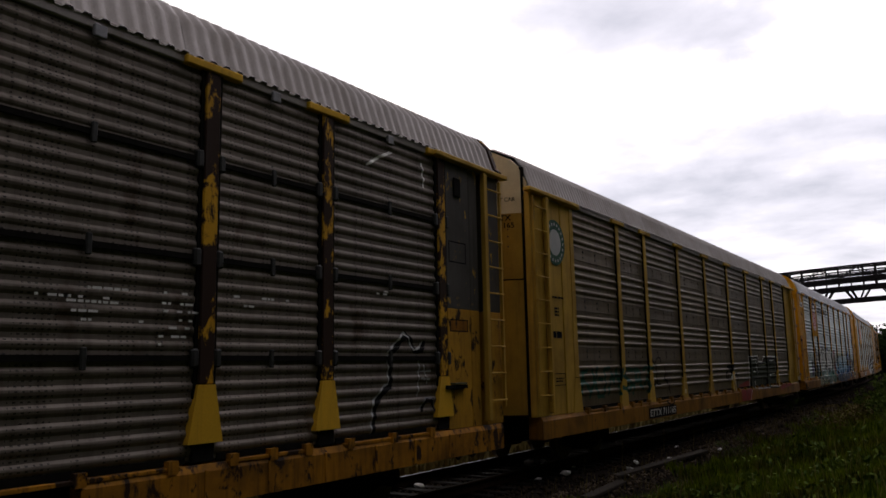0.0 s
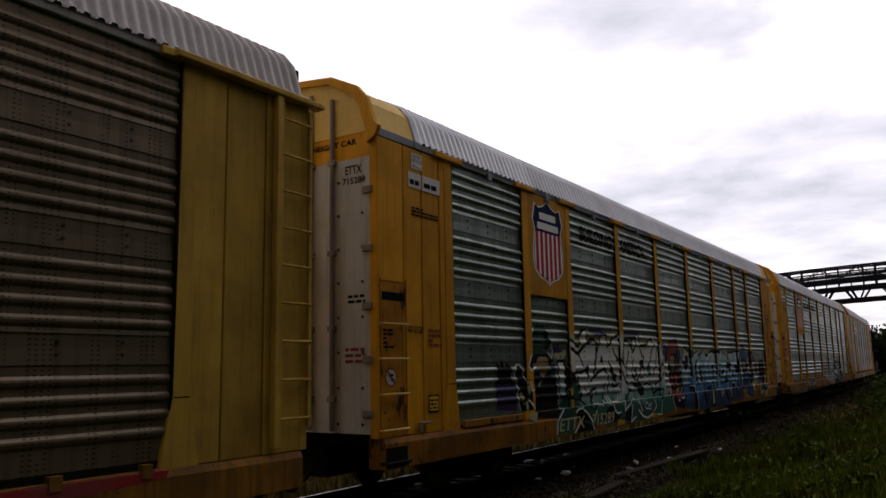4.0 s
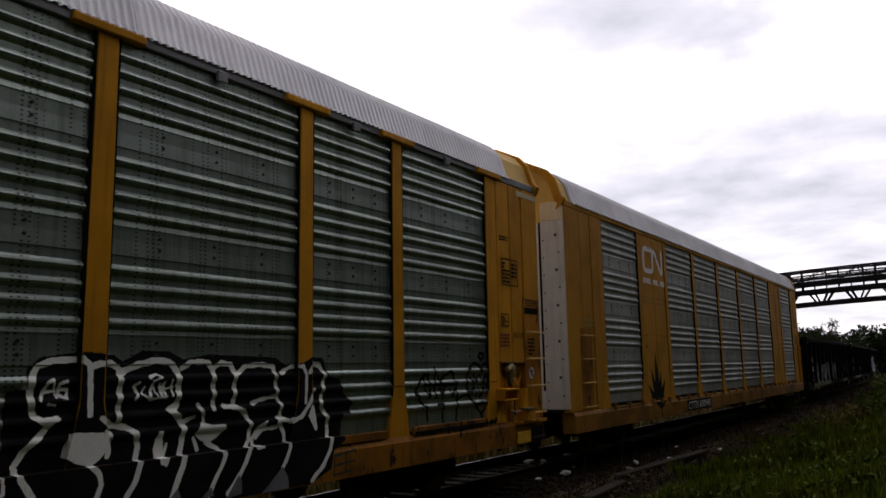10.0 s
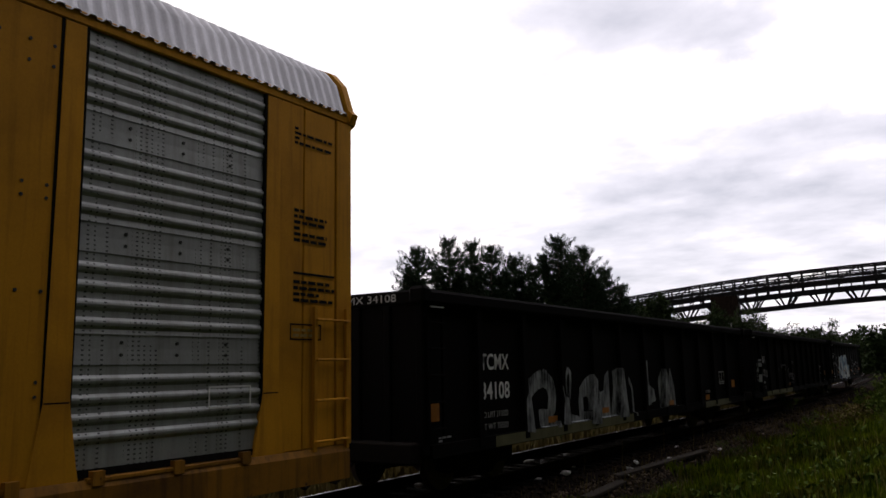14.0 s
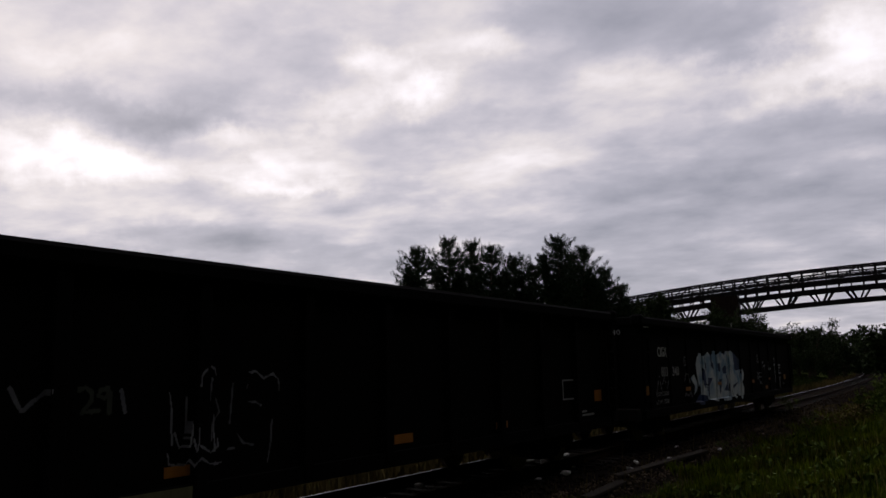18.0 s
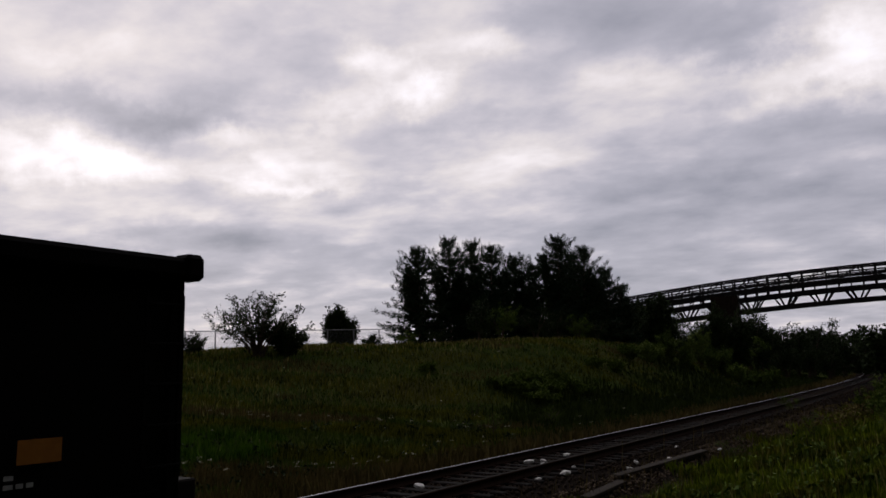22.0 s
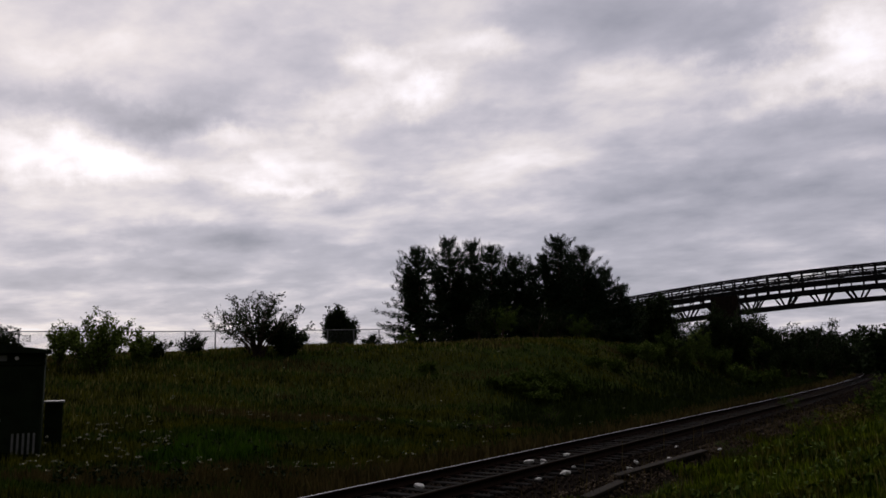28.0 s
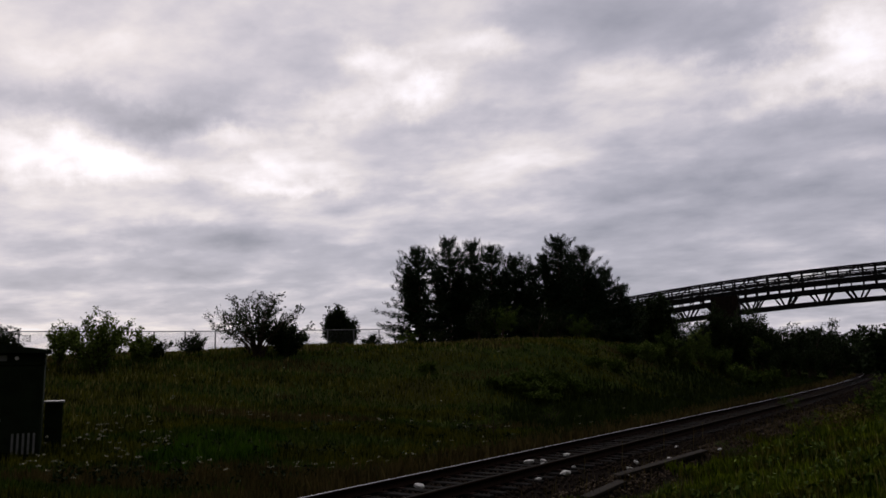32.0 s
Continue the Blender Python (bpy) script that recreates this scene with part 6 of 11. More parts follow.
    sp.line("g_white", 0.02, (1.1, 1.37), (1.47, 1.35), (1.58, 0.85), (1.53, 0.66))
    sp.line("g_white", 0.02, (2.14, 2.02), (2.04, 1.74), (2.42, 1.2))
    sp.poly("g_cream", (0.72, 1.7), (0.89, 1.67), (0.96, 1.46), (0.76, 1.45))
    sp.line("g_cream", 0.03, (2.36, 2.25), (2.46, 1.99))
    sp.poly("g_cream", (3.13, 1.14), (3.34, 1.16), (3.32, 0.74), (3.15, 0.74))
    sp.line("g_black", 0.040, (3.3, 2.32), (3.72, 2.34), (4.16, 2.36), (4.64, 2.33), (4.72, 2.42), (5.29, 2.27), (5.72, 2.09), (5.73, 2.35), (7.05, 2.4), (7.18, 2.12))
    sp.poly("g_black", (3.56, 1.88), (3.79, 1.94), (3.73, 1.49), (3.63, 1.62))
    sp.poly("g_black", (4.15, 1.49), (4.37, 1.98), (4.64, 2.01), (4.49, 1.6), (4.28, 1.56))
    sp.poly("g_black", (4.73, 1.77), (4.97, 1.93), (4.91, 1.78), (5.11, 1.71), (4.85, 1.58), (4.74, 1.62))
    sp.poly("g_black", (5.31, 1.88), (5.45, 2.05), (5.77, 2.05), (5.99, 2), (5.86, 1.7), (5.49, 1.8))
    sp.poly("g_black", (5.03, 1.44), (5.32, 1.53), (5.53, 1.47), (5.44, 1.35), (5.11, 1.37))
    sp.poly("g_black", (6, 1.55), (6.17, 1.88), (6.33, 1.49))
    sp.poly("g_black", (6, 1.33), (6.43, 1.32), (6.42, 1.08), (6.09, 1.11))
    sp.poly("g_black", (6.46, 1.91), (6.81, 2.02), (7.08, 2.29), (7.03, 1.69), (6.62, 1.64), (6.51, 1.79))
    sp.poly("g_black", (3.66, 1.43), (4.02, 1.17), (4.31, 1.06), (4.12, 1.46), (4.28, 0.99), (3.9, 0.98))
    sp.line("g_black", 0.028, (4.5, 1.43), (4.72, 1.33), (5.04, 1.42), (5.39, 1.7), (5.75, 1.74), (5.79, 1.39), (5.7, 0.95))
    sp.poly("g_black", (4.64, 1.1), (4.8, 1.18), (5.06, 0.94), (5.21, 0.7), (4.87, 0.86))
    sp.line("g_black", 0.025, (4.16, 2.23), (4.17, 1.59))
    sp.poly("g_cream", (3.86, 2.27), (4.1, 2.3), (4.01, 1.87), (3.96, 1.88), (3.92, 2.18))
    sp.poly("g_cream", (5.14, 2.1), (5.28, 2.13), (5.34, 1.96), (5.2, 1.94))
    sp.poly("g_cream", (5.38, 1.36), (5.55, 1.38), (5.53, 0.88), (5.46, 0.89))
    sp.poly("g_cream", (4.34, 1.29), (4.43, 1.28), (4.52, 1), (4.34, 1.01))
    sp.poly("g_cream", (6.58, 1.5), (6.82, 1.46), (6.71, 1.29))
    sp.line("g_white", 0.022, (3.3, 2.29), (3.74, 2.32), (3.76, 2.23), (3.62, 2.08), (3.79, 1.94))
    sp.line("g_white", 0.02, (4.68, 2.29), (4.84, 2.24), (4.56, 2.02))
    sp.line("g_white", 0.02, (4.75, 2.4), (5.29, 2.23), (5.69, 2.03))
    sp.line("g_white", 0.022, (4.74, 1.6), (4.97, 1.59), (5.38, 1.77), (5.73, 1.71), (5.79, 1.51))
    sp.line("g_white", 0.02, (5.79, 2.3), (6.25, 2.22), (6.18, 1.87), (5.97, 1.53), (6.34, 1.49))
    sp.line("g_white", 0.02, (6.34, 2.31), (7, 2.35), (6.48, 1.94))
    sp.line("g_white", 0.02, (7.05, 2.26), (6.76, 1.95), (6.62, 1.95))
    sp.line("g_white", 0.02, (4.12, 1.49), (4.22, 1.1), (4.32, 0.93))
    sp.line("g_white", 0.02, (3.82, 1.88), (3.74, 1.52), (4.03, 1.07))
    sp.line("g_white", 0.02, (6.02, 1.34), (6.43, 1.33), (6.45, 1.09))


def paint_silver(sp):
    """Dull silver letters with heavy black shadows and white edges."""
    sp.poly("g_silver", (-0.83, 2.11), (0.23, 2.12), (0.58, 2.13), (0.8, 2.24), (1.42, 2.16), (1.55, 2.32), (1.85, 2.33), (2.05, 2.11), (2.47, 2.24), (2.65, 2.05), (2.65, 1.78), (3.07, 1.83), (3.15, 1.61), (3.39, 1.26), (3.28, 0.91), (2.32, 0.66), (0.93, 0.75), (-1.02, 1.03), (-1.1, 2.11))
    sp.poly("g_black", (0.45, 1.99), (0.62, 2.13), (0.64, 1.79), (0.46, 1.79), (0.41, 1.91))
    sp.poly("g_black", (-0.49, 1.36), (-0.34, 1.36), (-0.41, 1.25), (-0.46, 1.12), (-0.39, 0.96), (-0.54, 0.98), (-0.59, 1.22), (-0.54, 1.34))
    sp.poly("g_black", (-0.82, 1.97), (-0.74, 1.89), (-0.66, 1.75), (-0.61, 1.56), (-0.64, 1.37), (-0.78, 1.36))
    sp.poly("g_black", (0.41, 1.24), (0.48, 1.21), (0.5, 1.05), (0.46, 1), (0.41, 1.06))
    sp.poly("g_black", (2.49, 1.23), (2.73, 1.23), (2.89, 1.13), (2.8, 1.01), (2.5, 0.97), (2.36, 0.83), (2.28, 0.71), (2.31, 1.09))
    sp.line("g_black", 0.05, (-0.83, 2.13), (-0.58, 2.06), (-0.38, 2.05), (-0.05, 2.07), (0.17, 2.13), (0.3, 2.21))
    sp.line("g_black", 0.05, (0.64, 1.79), (0.55, 1.91), (0.58, 2.04), (0.67, 2.16), (0.87, 2.23), (1.16, 2.21), (1.38, 2.13), (1.49, 2.25), (1.69, 2.31), (1.86, 2.25), (1.99, 2.09), (2.08, 1.96), (2.08, 1.8), (2, 1.62), (1.92, 1.46), (1.84, 1.32), (1.68, 1.24))
    sp.line("g_black", 0.045, (0.19, 2.05), (0.21, 1.71), (0.29, 1.52), (0.42, 1.4), (0.61, 1.4), (0.64, 1.14))
    sp.line("g_black", 0.045, (0.25, 1.75), (0.35, 1.67), (0.5, 1.66), (0.66, 1.75), (0.82, 1.76), (0.91, 1.67), (0.94, 1.44), (0.92, 1.11))
    sp.line("g_black", 0.04, (-0.02, 1.38), (0.27, 1.38), (0.64, 1.39))
    sp.line("g_black", 0.045, (0.02, 1.36), (0.1, 1.22), (0.12, 1.07), (0.01, 0.91))
    sp.line("g_black", 0.035, (1, 1.52), (1.07, 1.58), (1.25, 1.58), (1.44, 1.54), (1.63, 1.5))
    sp.line("g_black", 0.04, (1.04, 1.41), (1.18, 1.45), (1.31, 1.49), (1.39, 1.35), (1.45, 1.23), (1.34, 1.12), (1.09, 1.08))
    sp.line("g_black", 0.035, (1.66, 2.06), (1.67, 1.75), (1.63, 1.5))
    sp.line("g_black", 0.045, (2.03, 2.12), (2.48, 2.12), (2.6, 2.02), (2.62, 1.78), (2.56, 1.46))
    sp.line("g_black", 0.045, (2.58, 1.64), (2.77, 1.78), (2.92, 1.81), (3.05, 1.74), (2.99, 1.57), (2.95, 1.4))
    sp.line("g_black", 0.035, (2.63, 1.35), (2.92, 1.4), (3.23, 1.36), (3.33, 1.2), (3.28, 0.99), (3.08, 0.91))
    sp.line("g_black", 0.03, (1.2, 1.11), (1.29, 0.96), (1.32, 0.72))
    sp.line("g_black", 0.03, (1.84, 1.32), (1.96, 1.27), (2.04, 1.11), (1.97, 1.03))
    sp.line("g_white", 0.035, (-0.83, 2.2), (-0.64, 2.15), (-0.43, 2.11), (-0.17, 2.1), (0.11, 2.21), (0.41, 2.32))
    sp.line("g_white", 0.022, (0.41, 2.32), (0.32, 2.18), (0.27, 1.97), (0.24, 1.82), (0.31, 1.73), (0.5, 1.72), (0.44, 1.8), (0.4, 1.91), (0.42, 2.05), (0.58, 2.08), (0.64, 2.18), (0.8, 2.26), (1.08, 2.3), (1.34, 2.2), (1.42, 2.19), (1.53, 2.35), (1.73, 2.39), (1.9, 2.31), (2.05, 2.11), (2.07, 2.25), (2.47, 2.27), (2.62, 2.15), (2.68, 1.99), (2.62, 1.78), (2.77, 1.92), (2.96, 1.91), (3.15, 1.73), (3.07, 1.56), (2.97, 1.42), (3.23, 1.41), (3.41, 1.26), (3.43, 1.05), (3.28, 0.9))
    sp.line("g_white", 0.022, (-0.32, 2.01), (-0.05, 2.02), (0.19, 2.07), (0.16, 1.86), (0.14, 1.71), (0.19, 1.55), (0.29, 1.44), (-0.02, 1.42))
    sp.line("g_white", 0.018, (0.41, 1.59), (0.63, 1.7), (0.79, 1.69), (0.86, 1.56), (0.87, 1.28), (0.85, 0.9))
    sp.line("g_white", 0.018, (0.44, 1.32), (0.57, 1.29), (0.6, 1.13))
    sp.line("g_white", 0.018, (0.43, 1.25), (0.38, 1.11), (0.41, 1.01))
    sp.line("g_white", 0.018, (-0.01, 1.34), (0.05, 1.23), (0.07, 1.07), (-0.05, 0.92))
    sp.line("g_white", 0.022, (-0.78, 1.36), (-0.55, 1.33), (-0.6, 1.23), (-0.59, 1.09), (-0.54, 0.98))
    sp.line("g_white", 0.016, (0.97, 1.38), (0.98, 1.5), (1.11, 1.53), (1.3, 1.53), (1.41, 1.32))
    sp.line("g_white", 0.015, (1.11, 1.06), (1.18, 1.01), (1.23, 0.85), (1.14, 0.75))
    sp.line("g_white", 0.014, (1.23, 1.09), (1.36, 0.99), (1.37, 0.72))
    sp.line("g_white", 0.018, (1.31, 2.04), (1.58, 1.97), (1.61, 1.51))
    sp.line("g_white", 0.018, (1.65, 2.16), (1.77, 2.25), (1.9, 2.17), (2.05, 1.96), (2.08, 1.8), (1.94, 1.56), (1.84, 1.38))
    sp.line("g_white", 0.016, (1.84, 1.27), (1.97, 1.23), (2.02, 1.11), (1.89, 1.04), (1.81, 0.83), (1.66, 0.69))
    sp.line("g_white", 0.014, (2.31, 1.02), (2.73, 1.02), (2.75, 1.14), (2.59, 1.19))
    sp.line("g_white", 0.014, (2.27, 1), (2.25, 0.78), (2.3, 0.66))
    sp.line("g_white", 0.016, (2.12, 2.03), (2.46, 2.05), (2.54, 1.95), (2.52, 1.46))
    sp.line("g_white", 0.016, (2.67, 1.68), (2.92, 1.76), (3.01, 1.7))
    sp.line("g_white", 0.014, (2.95, 1.32), (3.21, 1.26), (3.25, 1.07), (2.88, 0.93))
    sp.line("g_white", 0.012, (1.56, 1.28), (1.41, 1.34))


def paint_black_block(sp):
    """A wide black block with silver-edged letters in it and two small tags."""
    sp.poly("g_black", (3.43, 1.22), (3.42, 1.75), (3.45, 1.88), (3.62, 1.89), (3.62, 2.07), (3.73, 2.17), (4.12, 2.22), (4.46, 2.19), (4.55, 2.13), (4.76, 2.23), (5.09, 2.23), (5.26, 2.15), (5.59, 2.2), (5.97, 2.19), (6.57, 2.17), (6.75, 2.08), (7.03, 2.11), (7.18, 2.18), (7.41, 2.16), (7.51, 1.92), (7.75, 1.89), (7.78, 1.73), (7.97, 1.58), (7.92, 1.44), (7.78, 1.45), (7.73, 1.11), (7.52, 1.02), (7.47, 0.79), (7.1, 0.66), (6.73, 0.66), (6.17, 0.66), (5.42, 0.66), (4.2, 0.66), (3.46, 0.69))
    sp.line("g_white", 0.03, (3.9, 1.62), (3.78, 1.6), (3.7, 1.65), (3.66, 1.78), (3.66, 1.97), (3.71, 2.09), (3.85, 2.14), (4.12, 2.15), (4.18, 2.1), (4.19, 1.91), (4.2, 1.64))
    sp.line("g_white", 0.03, (4.19, 2.08), (4.29, 2.11), (4.43, 2.11), (4.51, 2.06), (4.53, 1.9), (4.52, 1.74), (4.52, 1.56))
    sp.line("g_white", 0.03, (3.87, 1.61), (3.79, 1.51), (3.62, 1.36), (3.55, 1.24), (3.57, 1.12), (3.68, 0.97))
    sp.line("g_white", 0.03, (4.33, 1.6), (4.43, 1.53), (4.61, 1.5), (4.72, 1.43), (4.76, 1.31), (4.73, 1.15), (4.67, 0.98), (4.58, 0.84))
    sp.poly("g_white", (3.99, 1.4), (4.05, 1.49), (4.35, 1.47), (4.44, 1.44), (4.4, 1.31), (4.31, 1.22), (4.23, 1.17), (4.09, 1.21), (3.97, 1.28))
    sp.line("g_white", 0.026, (4.2, 1.19), (4.3, 1.1), (4.32, 1), (4.28, 0.89))
    sp.line("g_white", 0.024, (4.38, 1.47), (4.44, 1.45), (4.44, 1.35), (4.39, 1.25))
    sp.line("g_white", 0.034, (4.56, 2.03), (4.7, 2.09), (4.93, 2.14), (5.09, 2.12), (5.2, 2.02), (5.22, 1.85), (5.2, 1.68), (5.1, 1.64), (5.23, 1.55), (5.28, 1.45), (5.27, 1.29), (5.23, 1.07), (5.14, 0.89), (5.1, 0.77))
    sp.line("g_white", 0.022, (5.25, 1.49), (5.32, 1.52), (5.42, 1.55))
    sp.poly("g_white", (4.93, 1.26), (4.98, 1.43), (5.03, 1.43), (5.05, 1.31), (5.05, 1.17), (5.02, 1.1), (4.96, 1.11))
    sp.line("g_white", 0.02, (5.09, 1.3), (5.06, 1.2), (5.02, 1.11))
    sp.line("g_white", 0.03, (5.25, 2.06), (5.37, 2.12), (5.57, 2.12), (5.66, 2.04), (5.67, 1.83), (5.67, 1.62))
    sp.line("g_white", 0.028, (5.68, 2.06), (5.76, 2.11), (5.9, 2.09), (5.97, 1.99), (5.96, 1.77), (5.95, 1.64))
    sp.line("g_white", 0.028, (5.81, 1.64), (5.99, 1.62), (6.13, 1.54), (6.2, 1.42), (6.18, 1.24), (6.08, 1.05), (5.99, 0.9), (5.82, 0.72))
    sp.poly("g_white", (5.43, 1.37), (5.52, 1.49), (5.65, 1.45), (5.82, 1.45), (5.85, 1.4), (5.73, 1.31), (5.62, 1.26), (5.51, 1.3))
    sp.line("g_white", 0.022, (5.47, 1.67), (5.54, 1.56), (5.55, 1.49))
    sp.line("g_white", 0.022, (5.42, 1.33), (5.47, 1.21))
    sp.line("g_white", 0.026, (5.58, 1.27), (5.73, 1.2), (5.78, 1.13), (5.72, 1), (5.61, 0.83), (5.56, 0.73))
    sp.line("g_white", 0.028, (6, 1.99), (6.12, 2.07), (6.35, 2.09), (6.55, 2.06), (6.59, 1.93), (6.61, 1.73))
    sp.line("g_white", 0.024, (6.22, 1.65), (6.36, 1.69), (6.6, 1.72), (6.67, 1.61), (6.67, 1.5), (6.62, 1.36), (6.36, 1.35))
    sp.poly("g_white", (6.22, 1.27), (6.32, 1.4), (6.46, 1.45), (6.41, 1.34), (6.3, 1.24))
    sp.line("g_white", 0.022, (6.23, 1.25), (6.25, 1.16), (6.33, 1.16))
    sp.line("g_white", 0.026, (6.63, 1.42), (6.74, 1.29), (6.76, 1.12), (6.7, 1), (6.63, 0.9))
    sp.line("g_white", 0.024, (6.66, 1.98), (6.84, 2.06), (7.01, 2.06), (7.07, 1.96), (7.06, 1.62))
    sp.line("g_white", 0.028, (6.62, 1.47), (6.83, 1.41), (6.99, 1.46), (7.11, 1.59), (7.23, 1.77))
    sp.line("g_white", 0.03, (7.12, 1.99), (7.23, 2.09), (7.35, 2.07), (7.43, 1.95), (7.39, 1.71), (7.36, 1.58), (7.49, 1.4), (7.5, 1.19), (7.45, 1.03), (7.34, 0.86), (7.12, 0.69))
    sp.poly("g_white", (7.1, 1.46), (7.18, 1.6), (7.26, 1.45), (7.28, 1.31), (7.23, 1.27))
    sp.poly("g_grey", (5.8, 0.67), (5.97, 0.9), (6.02, 0.81), (6.02, 0.69))
    sp.poly("g_grey", (6.32, 0.66), (6.63, 0.91), (6.72, 0.78), (6.73, 0.66))
    sp.poly("g_grey", (5.08, 0.77), (5.17, 0.86), (5.21, 0.76))
    sp.poly("g_grey", (5.47, 0.72), (5.6, 0.82), (5.63, 0.72))
    sp.line("g_white", 0.014, (3.74, 1.79), (3.8, 1.94), (3.85, 1.97), (3.89, 1.81))
    sp.line("g_white", 0.014, (3.77, 1.86), (3.88, 1.87))
    sp.line("g_white", 0.014, (3.98, 1.95), (3.91, 1.93), (3.91, 1.83), (3.99, 1.8), (4, 1.88), (3.94, 1.88))
    sp.line("g_white", 0.014, (3.82, 1.75), (3.88, 1.74))
    sp.line("g_white", 0.013, (4.74, 1.92), (4.68, 1.89), (4.73, 1.81), (4.69, 1.76))
    sp.line("g_white", 0.013, (4.81, 1.88), (4.77, 1.81), (4.83, 1.77))
    sp.line("g_white", 0.013, (4.86, 1.78), (4.9, 1.9), (4.95, 1.78))
    sp.line("g_white", 0.013, (4.98, 1.9), (4.99, 1.79), (5.03, 1.91), (5.04, 1.8))
    sp.line("g_white", 0.013, (5.12, 1.94), (5.13, 1.78))
    sp.line("g_white", 0.013, (5.05, 1.85), (5.14, 1.87))
    sp.line("g_white", 0.013, (4.85, 1.97), (4.93, 2), (4.99, 1.97), (4.9, 1.93))
    sp.line("g_white", 0.013, (4.85, 1.75), (5.06, 1.77))
    sp.line("g_dim", 0.014, (7.54, 0.94), (7.94, 0.98))
    sp.line("g_dim", 0.014, (7.53, 0.82), (7.92, 0.85))
    sp.line("g_dim", 0.014, (7.52, 0.7), (7.9, 0.74))
    sp.line("g_dim", 0.014, (7.54, 0.95), (7.52, 0.7))
    sp.line("g_dim", 0.014, (7.75, 0.96), (7.74, 0.72))


def paint_cap_figure(sp):
    """A red cap, long dark hair and a red coat with pale edges, as plain shapes."""
    sp.poly("g_purple", (-1.27, 2.58), (-1, 2.57), (-0.82, 2.46), (-0.88, 2.2), (-0.98, 2.08), (-1.16, 2.29), (-1.27, 2.38))
    sp.poly("g_purple", (0.17, 2.41), (0.37, 2.39), (0.45, 2.15), (0.25, 2.1))
    sp.poly("g_black", (-0.97, 2.03), (-0.93, 2.2), (-0.81, 2.36), (-0.72, 2.54), (-0.56, 2.64), (-0.27, 2.69), (0, 2.7), (0.15, 2.6), (0.18, 2.31), (0.27, 2.07), (0.35, 1.91), (0.4, 1.51), (0.31, 1.21), (0.25, 0.76), (-0.68, 0.87), (-0.92, 1.06), (-0.78, 1.27), (-0.66, 1.37), (-0.77, 1.54), (-0.83, 1.73), (-0.83, 1.92))
    sp.poly("g_red", (-0.86, 2.08), (-0.82, 2.24), (-0.71, 2.37), (-0.66, 2.54), (-0.47, 2.64), (-0.15, 2.69), (0.05, 2.63), (0.09, 2.44), (0.04, 2.27), (-0.19, 2.3), (-0.45, 2.27), (-0.62, 2.16), (-0.72, 2.1), (-0.8, 2.06))
    sp.poly("g_tan", (-0.61, 2.05), (-0.56, 2.17), (-0.42, 2.22), (-0.25, 2.23), (-0.19, 2.15), (-0.21, 1.97), (-0.29, 1.84), (-0.43, 1.84), (-0.55, 1.93), (-0.61, 1.96))
    sp.poly("g_hair", (-0.17, 2), (-0.01, 2.2), (0.15, 2.12), (0.27, 1.96), (0.3, 1.65), (0.2, 1.58), (0.04, 1.71), (-0.11, 1.8))
    sp.poly("g_red", (-0.63, 1.44), (-0.61, 1.72), (-0.46, 1.83), (-0.4, 1.71), (-0.45, 1.57), (-0.37, 1.42), (-0.22, 1.41), (-0.34, 1.61), (-0.26, 1.78), (-0.11, 1.72), (0.05, 1.59), (-0.07, 1.49), (-0.13, 1.37), (-0.33, 1.34))
    sp.poly("g_red", (-0.58, 1.25), (-0.41, 1.32), (-0.09, 1.27), (-0.03, 1.17), (-0.2, 1.14), (-0.37, 1.08), (-0.54, 1.13))
    sp.poly("g_red", (-0.48, 1.1), (-0.29, 1.16), (-0.06, 1.16), (-0.14, 1.08), (-0.37, 1.05))
    sp.poly("g_grey", (-0.61, 1.3), (-0.38, 1.33), (-0.54, 1.15), (-0.62, 1.18))
    sp.line("g_tan", 0.03, (-0.04, 1.43), (0.06, 1.36), (-0, 1.29))
    sp.line("g_tan", 0.035, (0.15, 1.43), (0.09, 1.31), (0.16, 1.2))
    sp.line("g_tan", 0.03, (0.24, 1.37), (0.31, 1.29), (0.22, 1.17))
    sp.line("g_tan", 0.03, (0.03, 1.24), (0.1, 1.1), (0.22, 1.12))
    sp.line("g_white", 0.016, (-0.11, 1.31), (-0.03, 1.29), (-0.07, 1.22), (-0.12, 1.29))
    sp.line("g_white", 0.02, (-0.05, 1.1), (0.1, 1.04), (0.21, 1.08))
    sp.line("g_white", 0.016, (-0.33, 0.99), (-0.26, 1.03), (-0.17, 1.01))
    sp.line("g_white", 0.026, (-0.96, 2.01), (-0.85, 2), (-0.72, 2.08))
    sp.line("g_cream", 0.03, (-0.78, 1.82), (-0.81, 1.66), (-0.8, 1.54), (-0.69, 1.44), (-0.66, 1.23), (-0.72, 1.15), (-0.82, 1.07), (-0.69, 0.91))
    sp.line("g_white", 0.016, (-0.66, 1.35), (-0.61, 1.3), (-0.65, 1.23))
    sp.line("g_white", 0.026, (0.37, 1.91), (0.36, 1.73), (0.4, 1.57), (0.41, 1.33), (0.32, 1.13))
    sp.line("g_cream", 0.03, (0.38, 1.31), (0.27, 1.06), (0.25, 0.81))

